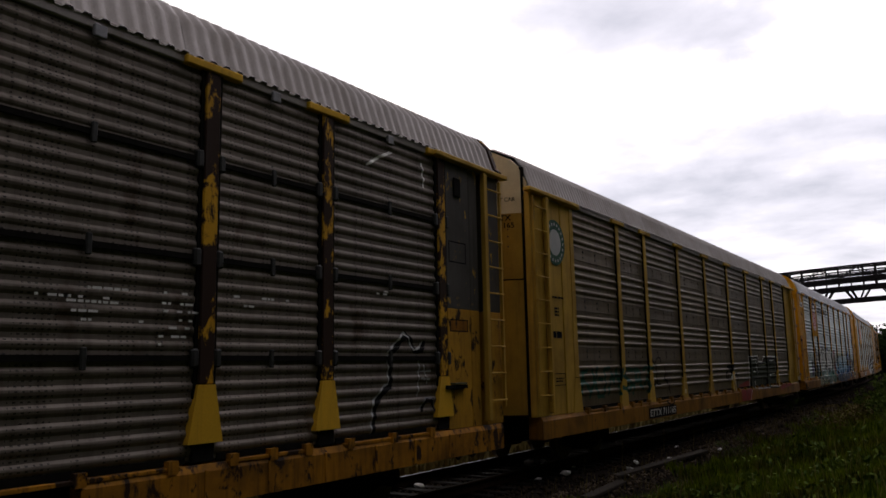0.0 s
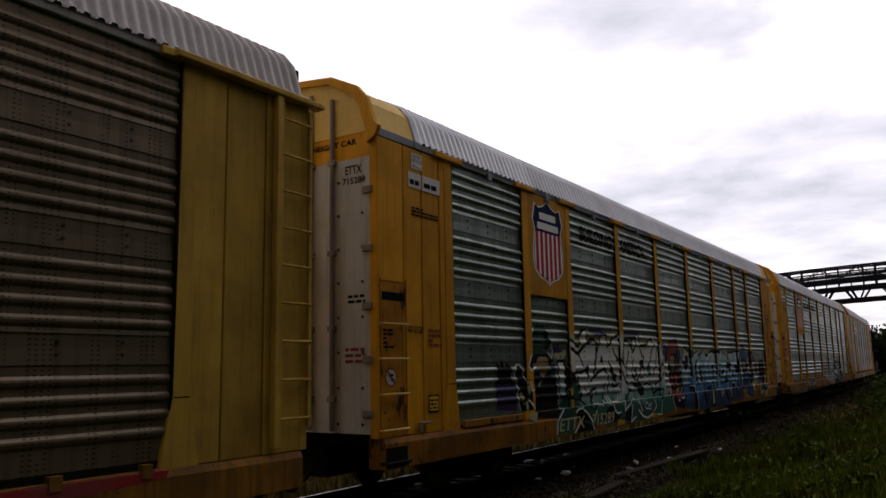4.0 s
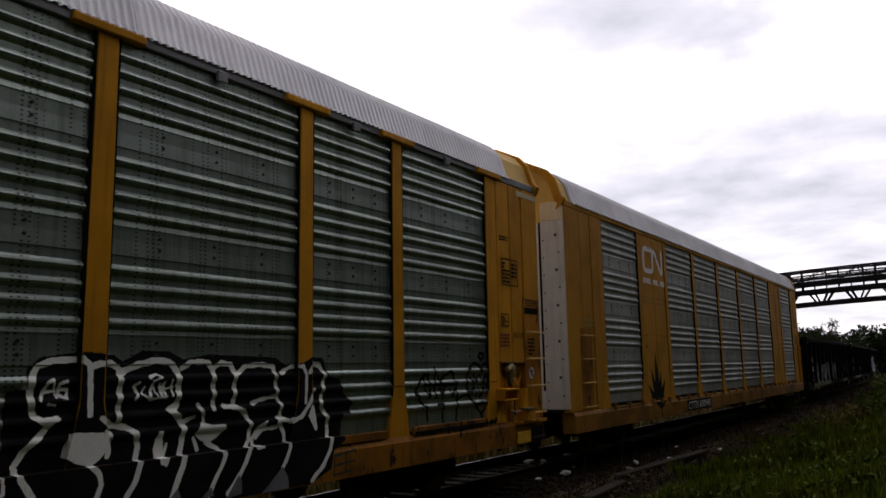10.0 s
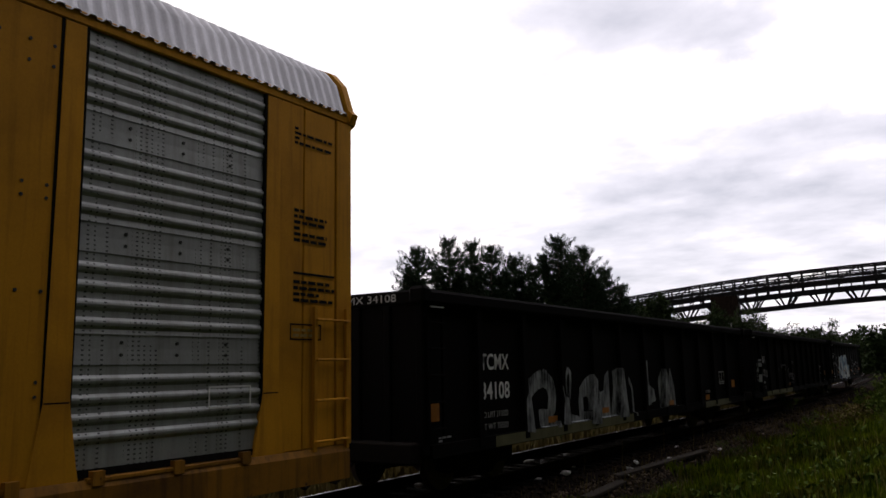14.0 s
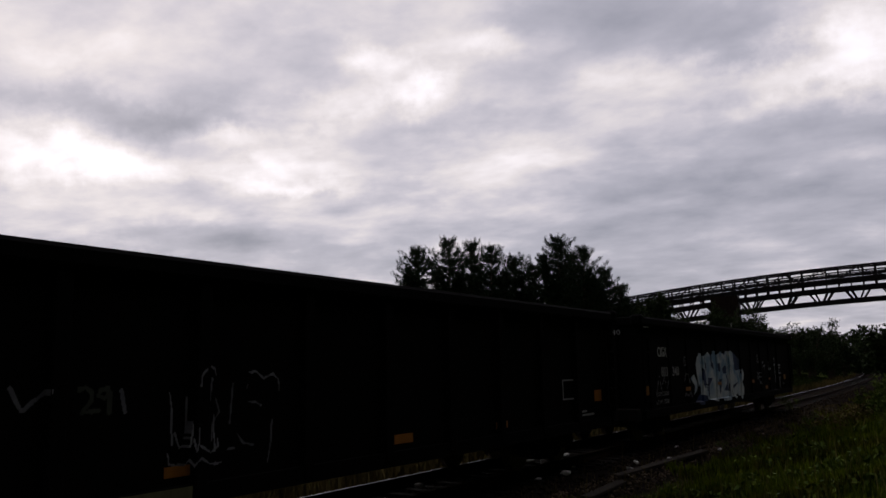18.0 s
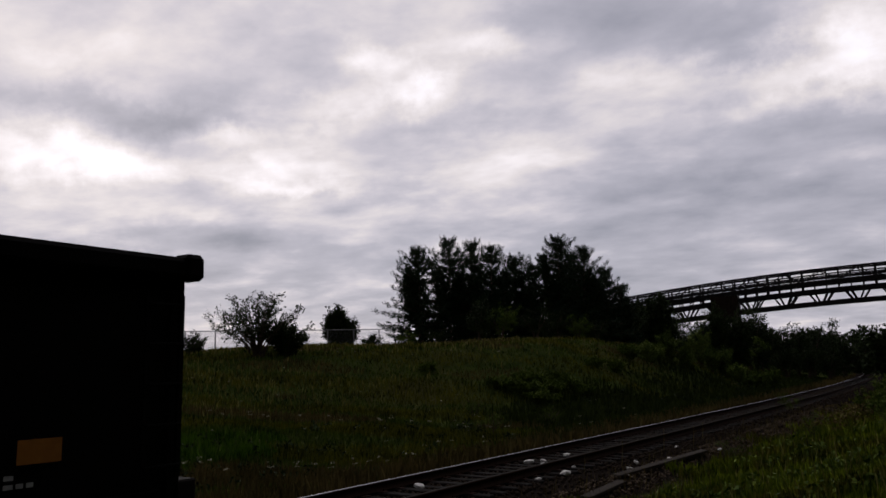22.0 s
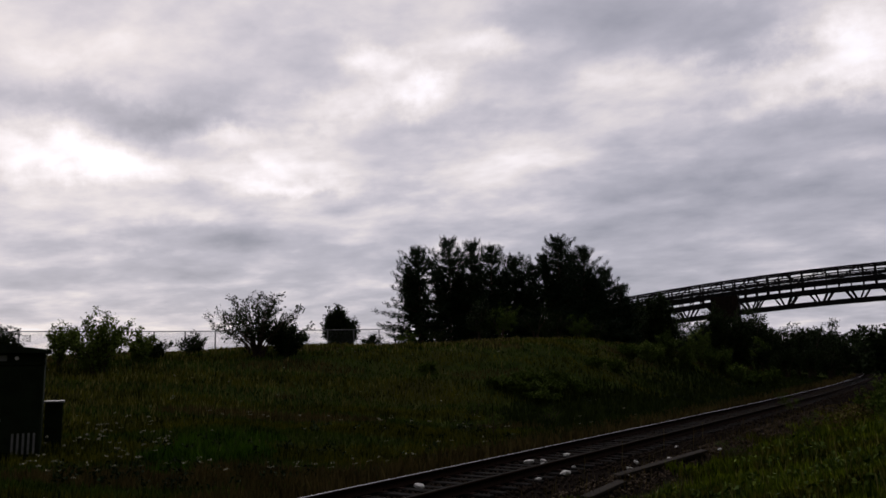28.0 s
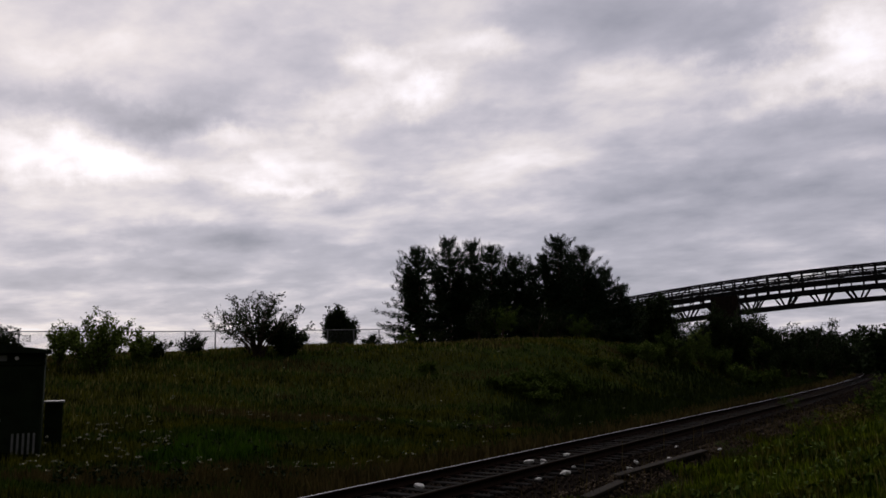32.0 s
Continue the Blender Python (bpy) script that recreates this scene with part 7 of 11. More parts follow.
def paint_block(sp):
    """Black block with a cream edge."""
    sp.poly("g_purple", (9.42, 2.13), (10, 2.04), (10.02, 1.59), (9.45, 1.57))
    sp.poly("g_cream", (10.04, 2.07), (10.13, 2.2), (10.31, 2.1), (10.53, 2.16), (10.69, 2.12), (10.76, 2.22), (10.97, 2.09), (11.13, 2.19), (11.3, 2.06), (11.35, 1.8), (11.3, 1.48), (11.32, 1.17), (11.16, 0.87), (10.85, 0.66), (10.61, 0.94), (10.39, 0.91), (10.12, 0.78), (9.89, 0.81), (9.9, 1.24), (9.88, 1.46), (9.98, 1.59), (10.15, 1.67), (10.05, 1.84))
    sp.poly("g_black", (10.1, 2.07), (10.15, 2.11), (10.28, 2.07), (10.39, 2.01), (10.53, 2.07), (10.76, 2.12), (10.8, 2.14), (10.97, 2.06), (11.22, 2.09), (11.27, 1.8), (11.25, 1.55), (11.06, 1.47), (11.19, 1.3), (11.24, 1.11), (11, 0.89), (10.8, 0.89), (10.46, 0.99), (10.32, 0.92), (10.11, 0.94), (10.04, 1.06), (9.95, 1.24), (9.96, 1.4), (10.02, 1.53), (10.22, 1.61), (10.15, 1.78))
    sp.poly("g_grey", (10.12, 2.01), (10.2, 2.07), (10.25, 1.84), (10.18, 1.78))
    sp.poly("g_grey", (10.35, 2.01), (10.42, 1.98), (10.43, 1.83), (10.36, 1.86))
    sp.poly("g_grey", (10.77, 2.06), (10.85, 2.03), (10.81, 1.88), (10.73, 1.94))
    sp.poly("g_grey", (10.09, 1.42), (10.23, 1.46), (10.22, 1.35), (10.11, 1.3))
    sp.line("g_white", 0.014, (10.26, 1.52), (10.16, 1.47), (10.09, 1.42), (10.06, 1.28), (10.13, 1.22))
    sp.line("g_white", 0.014, (10.3, 1.37), (10.27, 1.2), (10.23, 1.07))
    sp.line("g_white", 0.014, (10.41, 1.34), (10.42, 1.13))
    sp.line("g_white", 0.014, (10.48, 1.45), (10.52, 1.3), (10.56, 1.15))
    sp.line("g_white", 0.014, (10.63, 1.49), (10.66, 1.29), (10.69, 1.11))
    sp.line("g_white", 0.014, (10.57, 2), (10.65, 1.88))
    sp.line("g_white", 0.014, (10.62, 1.82), (10.65, 1.64))
    sp.line("g_white", 0.014, (10.77, 1.82), (10.86, 1.66))
    sp.line("g_white", 0.014, (10.99, 1.94), (11.14, 1.81), (11.23, 1.71))
    sp.line("g_white", 0.014, (11.18, 2.03), (11.15, 1.93), (11.04, 1.9))
    sp.line("g_white", 0.014, (11.07, 1.31), (11.15, 1.18), (11.03, 1.1), (10.8, 1.07))
    sp.line("g_white", 0.014, (11, 1.5), (10.98, 1.41))


def paint_twin_tags(sp):
    """Two black handwritten tags, one inside a heart, with runs below."""
    for ln in (
                ((11.41, 2.23), (11.29, 2.24), (11.23, 2.18), (11.32, 2.14), (11.41, 2.18), (11.36, 2.24)),
                ((11.28, 1.97), (11.27, 2.04), (11.10, 2.08), (10.92, 1.98), (10.84, 1.80), (10.87, 1.59), (11.07, 1.42), (11.31, 1.24), (11.32, 1.11)),
                ((11.31, 1.96), (11.40, 2.06), (11.59, 2.07), (11.68, 1.91), (11.70, 1.66), (11.56, 1.44), (11.31, 1.24)),
                ((11.69, 1.66), (11.64, 1.12), (11.42, 1.11)),
                ((10.94, 1.86), (11.03, 1.77)),
                ((11.09, 1.89), (11.11, 1.77), (11.21, 1.86)),
                ((11.27, 1.87), (11.33, 1.76), (11.46, 1.88), (11.48, 1.76)),
                ((10.87, 1.68), (10.96, 1.59), (11.08, 1.69), (11.13, 1.55)),
                ((11.20, 1.67), (11.25, 1.52), (11.38, 1.68), (11.50, 1.54)),
                ((11.13, 1.40), (11.31, 1.42), (11.53, 1.39)),):
        sp.line("g_black", .026, *ln)
    for ln in (
                ((9.47, 1.64), (9.40, 1.62), (9.48, 1.78), (9.63, 1.89), (9.72, 1.91)),
                ((9.63, 1.92), (9.65, 1.78)),
                ((9.75, 1.90), (9.77, 1.77)),
                ((9.93, 2.02), (9.93, 1.80)),
                ((10.03, 1.88), (10.05, 1.78), (10.19, 1.89)),
                ((10.24, 1.90), (10.35, 1.96), (10.46, 1.90), (10.48, 1.78)),
                ((9.67, 1.69), (9.77, 1.58), (9.82, 1.70)),
                ((9.92, 1.70), (9.94, 1.57)),
                ((10.08, 1.69), (10.10, 1.59), (10.21, 1.70)),
                ((10.34, 1.68), (10.39, 1.58), (10.51, 1.68)),
                ((10.54, 1.78), (10.53, 1.57), (10.55, 1.46), (10.49, 0.93)),
                ((9.47, 1.64), (9.52, 1.53), (9.66, 1.44)),
                ((9.69, 1.44), (9.73, 1.23)),
                ((9.99, 1.45), (10.15, 1.46), (10.13, 1.39), (10.15, 1.02)),
                ((10.55, 1.49), (10.67, 1.55), (10.87, 1.58)),
                ((9.62, 1.76), (10.48, 1.75)),
                ((9.30, 1.08), (10.54, 1.09), (11.60, 1.09)),):
        sp.line("g_black", .022, *ln)


def paint_tags(sp):
    """Handwritten tags on the end panel."""
    sp.line("g_black", 0.014, (11.85, 1.81), (11.92, 1.97), (11.98, 1.86), (11.92, 1.81))
    sp.line("g_black", 0.014, (12.01, 1.81), (12.04, 1.96), (12.12, 1.81), (12.14, 1.96))
    sp.line("g_black", 0.014, (12.19, 1.94), (12.31, 1.97), (12.23, 1.88), (12.34, 1.82), (12.23, 1.79))
    sp.line("g_black", 0.014, (12.37, 1.99), (12.39, 1.79), (12.4, 1.88), (12.49, 1.9), (12.51, 1.79))
    sp.line("g_black", 0.014, (12.55, 1.98), (12.59, 1.87), (12.71, 2.02), (12.65, 1.78))
    sp.line("g_black", 0.014, (11.96, 3.22), (11.97, 2.98), (11.99, 3.12), (12.11, 3.14))
    sp.line("g_black", 0.014, (12.13, 3.22), (12.13, 2.96))
    sp.line("g_black", 0.014, (12.2, 3.2), (12.28, 3.23), (12.26, 3.09), (12.21, 2.98), (12.54, 3))
    sp.line("g_black", 0.014, (12.43, 2.67), (12.43, 2.76), (12.55, 2.77), (12.56, 2.68))
    sp.line("g_black", 0.014, (12.63, 2.68), (12.64, 2.78), (12.73, 2.74), (12.77, 2.69))
    sp.line("g_red", 0.026, (11.8, 1.22), (11.81, 1.45), (11.91, 1.5), (11.95, 1.34), (11.83, 1.3))
    sp.line("g_red", 0.026, (12.01, 1.2), (12, 1.52), (12.15, 1.53))
    sp.line("g_red", 0.026, (12.07, 1.35), (12.15, 1.36))
    sp.line("g_red", 0.026, (12.21, 1.2), (12.24, 1.55), (12.35, 1.46), (12.28, 1.33), (12.41, 1.19))
    sp.line("g_red", 0.026, (12.44, 1.54), (12.43, 1.19), (12.58, 1.2))
    sp.line("g_red", 0.026, (12.64, 1.56), (12.62, 1.18), (12.79, 1.21), (12.82, 1.43), (12.67, 1.5))
    sp.line("g_red", 0.026, (11.75, 1.18), (12.23, 1.16), (12.9, 1.17))


def paint_white_blue(sp):
    """Large white shapes with blue hollows."""
    sp.poly("g_deep", (-4.38, 2.09), (-3.84, 2.23), (-2.88, 2.27), (-0.15, 2.37), (0.73, 2.12), (0.66, 1.73), (-0.04, 1.68), (-1.9, 1.15), (-4.31, 0.99))
    sp.poly("g_washed", (-4.39, 2.23), (-4.33, 2.31), (-4.08, 2.31), (-4.05, 2.22), (-3.85, 2.22), (-3.82, 1.93), (-3.59, 1.77), (-3.58, 2), (-3.69, 2.03), (-3.7, 2.26), (-3.49, 2.28), (-3.46, 2.34), (-3.24, 2.35), (-3.2, 2.28), (-3.05, 2.27), (-3.03, 1.91), (-2.73, 1.79), (-2.74, 2.01), (-2.89, 2.02), (-2.9, 2.29), (-2.77, 2.29), (-2.75, 2.4), (-2.47, 2.4), (-2.45, 2.27), (-2.09, 2.3), (-1.77, 2.38), (-1.34, 2.25), (-1.21, 2.32), (-1.16, 2.39), (-0.78, 2.4), (-0.47, 2.43), (-0.15, 2.34), (-0.04, 1.75), (0.3, 1.74), (1.04, 1.76), (1.31, 1.63), (1.17, 1.44), (0.78, 1.34), (1.03, 1.1), (0.9, 0.73), (0.41, 0.74), (0.18, 0.95), (-0.56, 0.75), (-1.31, 0.77), (-2.34, 0.79), (-2.82, 0.8), (-4.31, 0.99))
    sp.poly("g_deep", (-2.42, 1.98), (-1.89, 2), (-1.92, 1.72), (-2.37, 1.74))
    sp.poly("g_deep", (-1.68, 1.81), (-1.42, 1.92), (-1.15, 1.89), (-1.15, 1.66), (-1.59, 1.65))
    sp.poly("g_deep", (-2.33, 1.48), (-1.79, 1.47), (-1.9, 1.21), (-2.28, 1.01), (-2.32, 1.24))
    sp.poly("g_deep", (-1.24, 1.6), (-1.1, 1.59), (-1, 1.06), (-1.57, 1.11), (-1.14, 1.33))
    sp.poly("g_deep", (-4.13, 1.89), (-3.87, 1.78), (-3.79, 1.33), (-3.94, 1.24), (-4.1, 1.36))
    sp.poly("g_deep", (-0.72, 1.91), (-0.52, 1.98), (-0.47, 1.77), (-0.67, 1.64))
    sp.poly("g_deep", (-3.47, 1.55), (-2.92, 1.54), (-3.34, 1.28), (-3.37, 0.88), (-3.5, 1.05))
    sp.poly("g_deep", (-0.56, 1.22), (0.42, 1.33), (-0.46, 1.08))
    sp.poly("g_black", (-3.63, 1.36), (-3.5, 1.37), (-3.51, 1.32), (-3.61, 1.31))
    sp.poly("g_black", (-3.65, 1.27), (-3.52, 1.28), (-3.53, 1.23), (-3.64, 1.22))
    sp.poly("g_black", (-3.67, 1.19), (-3.53, 1.19), (-3.55, 1.14), (-3.66, 1.13))
    sp.poly("g_black", (0.6, 1.73), (0.66, 1.73), (0.68, 1.49), (0.61, 1.49))
    sp.poly("g_black", (0.76, 1.73), (0.82, 1.73), (0.83, 1.48), (0.77, 1.48))
    sp.line("g_black", 0.02, (-0.71, 1.1), (-0.61, 0.82))
    sp.line("g_grey", 0.03, (-1.02, 2.36), (-0.98, 1.72), (-0.93, 0.86))
    sp.line("g_grey", 0.03, (-1.97, 2.31), (-1.93, 2.12))
    sp.poly("g_washed", (-5.31, 1.57), (-4.94, 1.68), (-4.65, 1.43), (-4.69, 1.23), (-5.03, 1.06), (-4.89, 1.34))
    sp.poly("g_washed", (-4.7, 1.98), (-4.5, 2.23), (-4.18, 2.23), (-4.07, 1.68), (-4.49, 1.28), (-4.65, 1.7))
    sp.poly("g_deep", (-4.98, 0.86), (-4.49, 1.08), (-3.61, 1), (-3.84, 0.77), (-4.69, 0.77))


def paint_chalk(sp):
    """Worn, half-washed chalk arches."""
    sp.line("g_haze", 0.17, (-6.32, 1.33), (-6.18, 1.59), (-5.85, 1.74), (-5.52, 1.78), (-5.27, 1.64), (-5.19, 1.43), (-5.24, 1.22))
    sp.poly("g_haze", (-6.49, 1.26), (-6.1, 1.23), (-6.14, 0.8), (-6.49, 0.84))
    sp.poly("g_haze", (-5.82, 1.2), (-5.24, 1.18), (-5.02, 0.82), (-5.55, 0.8), (-5.76, 0.85))
    sp.line("g_haze", 0.02, (-4.91, 1.59), (-4.84, 1.39))
    sp.poly("g_haze", (-4.84, 1.41), (-4.6, 1.35), (-4.32, 1.02), (-3.9, 0.95), (-3.93, 0.81), (-4.94, 0.86))
    sp.line("g_haze", 0.05, (-4.57, 1.66), (-4.53, 1.82), (-4.42, 1.93), (-4.32, 1.85), (-4.34, 1.56), (-4.43, 1.25), (-4.57, 1.66))
    sp.poly("g_haze", (-3.96, 1.27), (-3.89, 1.55), (-3.61, 1.72), (-3.31, 1.81), (-3.03, 1.61), (-2.98, 0.73), (-3.66, 0.79), (-3.93, 0.81))
    sp.poly("black", (-3.72, 1.33), (-3.59, 1.36), (-3.46, 1.32), (-3.47, 1.04), (-3.72, 1.05))
    sp.poly("black", (-3.12, 1.76), (-3.06, 1.76), (-3.13, 1.18), (-3.17, 1.18))
    sp.poly("g_haze", (-2.9, 1.39), (-2.58, 1.45), (-2.49, 1.78), (-2.26, 1.89), (-2.23, 0.87), (-2.87, 0.82), (-3.02, 1.07))
    sp.poly("g_haze", (-2.02, 1.87), (-1.69, 1.94), (-1.33, 1.86), (-1.34, 0.91), (-1.18, 0.79), (-2.23, 0.82), (-2, 1.47))
    sp.line("g_haze", 0.05, (-0.97, 1.65), (-0.79, 1.43), (-0.74, 0.82))
    sp.poly("g_haze", (0.01, 2.09), (0.38, 2.09), (0.38, 1.5), (0.81, 1.37), (0.93, 1.06), (0.04, 0.99), (0.03, 1.51))
    sp.poly("g_haze", (1.15, 1.6), (1.51, 1.9), (1.8, 1.58), (1.61, 0.9), (1.22, 0.86))
    sp.poly("g_haze", (2.19, 1.89), (2.47, 1.43), (2.57, 0.84), (1.97, 1.07))


def paint_scribbles(sp):
    """Thin worn outlines and a chalked number."""
    sp.line("g_grey", 0.011, (-2.25, 1.81), (-2.22, 1.62), (-2.22, 1.45), (-2.2, 1.28))
    sp.line("g_grey", 0.011, (-2.17, 1.39), (-2.11, 1.24), (-2.06, 1.26), (-2.03, 1.43), (-2.04, 1.75))
    sp.line("g_grey", 0.011, (-2.01, 1.32), (-1.97, 1.19), (-1.94, 1.31), (-1.94, 1.43))
    sp.line("g_grey", 0.011, (-1.93, 1.25), (-1.79, 1.17), (-1.7, 1.23), (-1.68, 1.47), (-1.6, 1.58), (-1.65, 1.73))
    sp.line("g_grey", 0.011, (-1.94, 1.86), (-1.93, 1.98), (-1.86, 2.04))
    sp.line("g_grey", 0.011, (-1.75, 2.08), (-1.67, 2.05), (-1.65, 1.97))
    sp.line("g_grey", 0.011, (-2.25, 1.2), (-2.24, 1.09), (-2.14, 1.06), (-2.07, 1.12), (-2, 1.05), (-1.91, 1.12), (-1.79, 1.05), (-1.64, 1.05))
    sp.line("g_grey", 0.011, (-1.17, 2), (-1.07, 2.01), (-0.95, 1.93), (-0.8, 1.98), (-0.71, 1.91), (-0.7, 1.79))
    sp.line("g_grey", 0.011, (-1.2, 1.82), (-1.19, 1.87))
    sp.line("g_grey", 0.011, (-1.18, 1.67), (-1.06, 1.66), (-0.99, 1.62))
    sp.line("g_grey", 0.011, (-0.81, 1.44), (-0.82, 1.22), (-0.87, 0.97))
    sp.line("g_grey", 0.011, (-1.33, 1.32), (-1.25, 1.22), (-1.09, 1.18))
    sp.line("g_grey", 0.011, (-1.47, 1.17), (-1.37, 1.17))
    sp.line("g_dim", 0.022, (-3.25, 1.87), (-3.19, 1.89), (-3.13, 1.85), (-3.12, 1.77), (-3.21, 1.66), (-3.04, 1.67))
    sp.line("g_dim", 0.022, (-2.95, 1.87), (-3.03, 1.87), (-3.05, 1.81), (-2.99, 1.78), (-2.93, 1.84), (-2.93, 1.64))
    sp.line("g_grey", 0.02, (-4.79, 1.84), (-4.69, 1.7), (-4.54, 1.91), (-4.41, 1.65))
    sp.line("g_grey", 0.02, (-3.89, 1.9), (-3.78, 1.7), (-3.58, 1.86))
    sp.line("g_grey", 0.02, (-2.81, 1.85), (-2.76, 1.64))
    sp.line("g_grey", 0.009, (-1.7, 1.94), (-1.77, 1.45), (-1.74, 1.18))
    sp.line("g_grey", 0.009, (-1.41, 1.88), (-1.45, 1.44))


def paint_hat(sp):
    """A blue hat and coat and a dark trumpet shape with black outlines, kept plain."""
    sp.poly("g_cream", (7.44, 2.46), (7.56, 2.66), (7.84, 2.72), (8.12, 2.60), (8.28, 2.36), (8.44, 2.10), (8.62, 1.84), (8.36, 1.78), (8.66, 1.52), (8.9, 1.44), (8.78, 1.2), (8.74, .78), (7.58, .82), (7.52, 1.4), (7.60, 1.66), (7.46, 1.9), (7.44, 2.2))
    sp.poly("g_black", (7.50, 2.46), (7.60, 2.61), (7.84, 2.67), (8.09, 2.57), (8.22, 2.37), (8.38, 2.12), (8.55, 1.84), (8.24, 1.84), (8.26, 1.74), (8.54, 1.56), (8.8, 1.47), (8.72, 1.24), (8.71, .76), (7.64, .86), (7.58, 1.4), (7.66, 1.64), (7.52, 1.86), (7.49, 2.2))
    sp.poly("g_coat", (7.56, 2.42), (7.63, 2.53), (7.84, 2.60), (8.03, 2.52), (8.14, 2.36), (8.29, 2.12), (8.42, 1.94), (8.22, 2.02), (7.96, 2.13), (7.62, 2.10), (7.55, 2.22))
    sp.poly("g_tan", (7.68, 1.97), (7.76, 2.06), (7.96, 2.08), (8.15, 1.99), (8.14, 1.87), (7.98, 1.76), (7.81, 1.76), (7.71, 1.84))
    sp.poly("g_coat", (7.64, 1.4), (7.73, 1.58), (7.92, 1.64), (8.12, 1.74), (8.28, 1.67), (8.46, 1.50), (8.70, 1.43), (8.62, 1.28), (8.55, 1.13), (8.62, 1.03), (8.64, .80), (7.72, .92), (7.69, 1.15))
    for ln in (((7.99, 1.50), (7.97, 1.70)), ((7.84, 1.47), (7.79, 1.24), (7.91, 1.16)), ((8.31, 1.70), (8.47, 1.42), (8.62, 1.06)), ((8.0, .86), (8.1, 1.2), (8.3, 1.32))):
        sp.line("g_black", 0.022, *ln)
    sp.poly("g_grey", (8.87, 2.31), (9.12, 2.33), (9.42, 2.18), (9.62, 2.01), (9.46, 1.98), (9.13, 2.08), (8.92, 2.13))
    sp.poly("g_purple", (8.56, 2.06), (8.86, 2.08), (8.9, 1.88), (8.57, 1.89))
    sp.poly("g_deep", (8.39, 1.71), (8.69, 1.57), (9, 1.53), (8.85, 1.29), (8.61, 1.22), (8.42, 1.24))
    sp.line("g_black", 0.05, (8.82, 2.13), (8.8, 2.31), (8.95, 2.38), (9.15, 2.33), (9.42, 2.19), (9.64, 2.02))
    sp.line("g_black", 0.03, (8.92, 2.13), (8.93, 1.88), (8.92, 1.73))
    sp.line("g_black", 0.04, (8.92, 2.11), (9.13, 2.05), (9.19, 2))
    sp.poly("g_black", (8.77, 1.69), (8.99, 1.75), (9.15, 1.72), (9.22, 1.56), (9.11, 1.44), (9.15, 1.31), (9.02, 1.2), (8.9, 1.34), (8.9, 1.48), (8.79, 1.56))
    sp.poly("g_cream", (8.81, 1.66), (8.84, 1.71), (8.89, 1.66), (8.86, 1.56))
    sp.poly("g_cream", (9.11, 1.56), (9.16, 1.6), (9.22, 1.55), (9.17, 1.47))
    sp.poly("g_cream", (9.04, 1.42), (9.08, 1.46), (9.11, 1.39), (9.07, 1.33))
    sp.poly("g_cream", (8.94, 1.36), (8.97, 1.4), (9, 1.33), (8.97, 1.26))
    sp.line("g_white", 0.018, (8.66, 1.23), (8.7, 1.33), (8.82, 1.42), (8.85, 1.46))
    sp.line("g_white", 0.018, (8.84, 1.17), (9.01, 1.17), (9.07, 1.28), (9.16, 1.29), (9.18, 1.36))
    sp.line("g_white", 0.016, (8.36, 2.13), (8.42, 1.99), (8.52, 1.89))


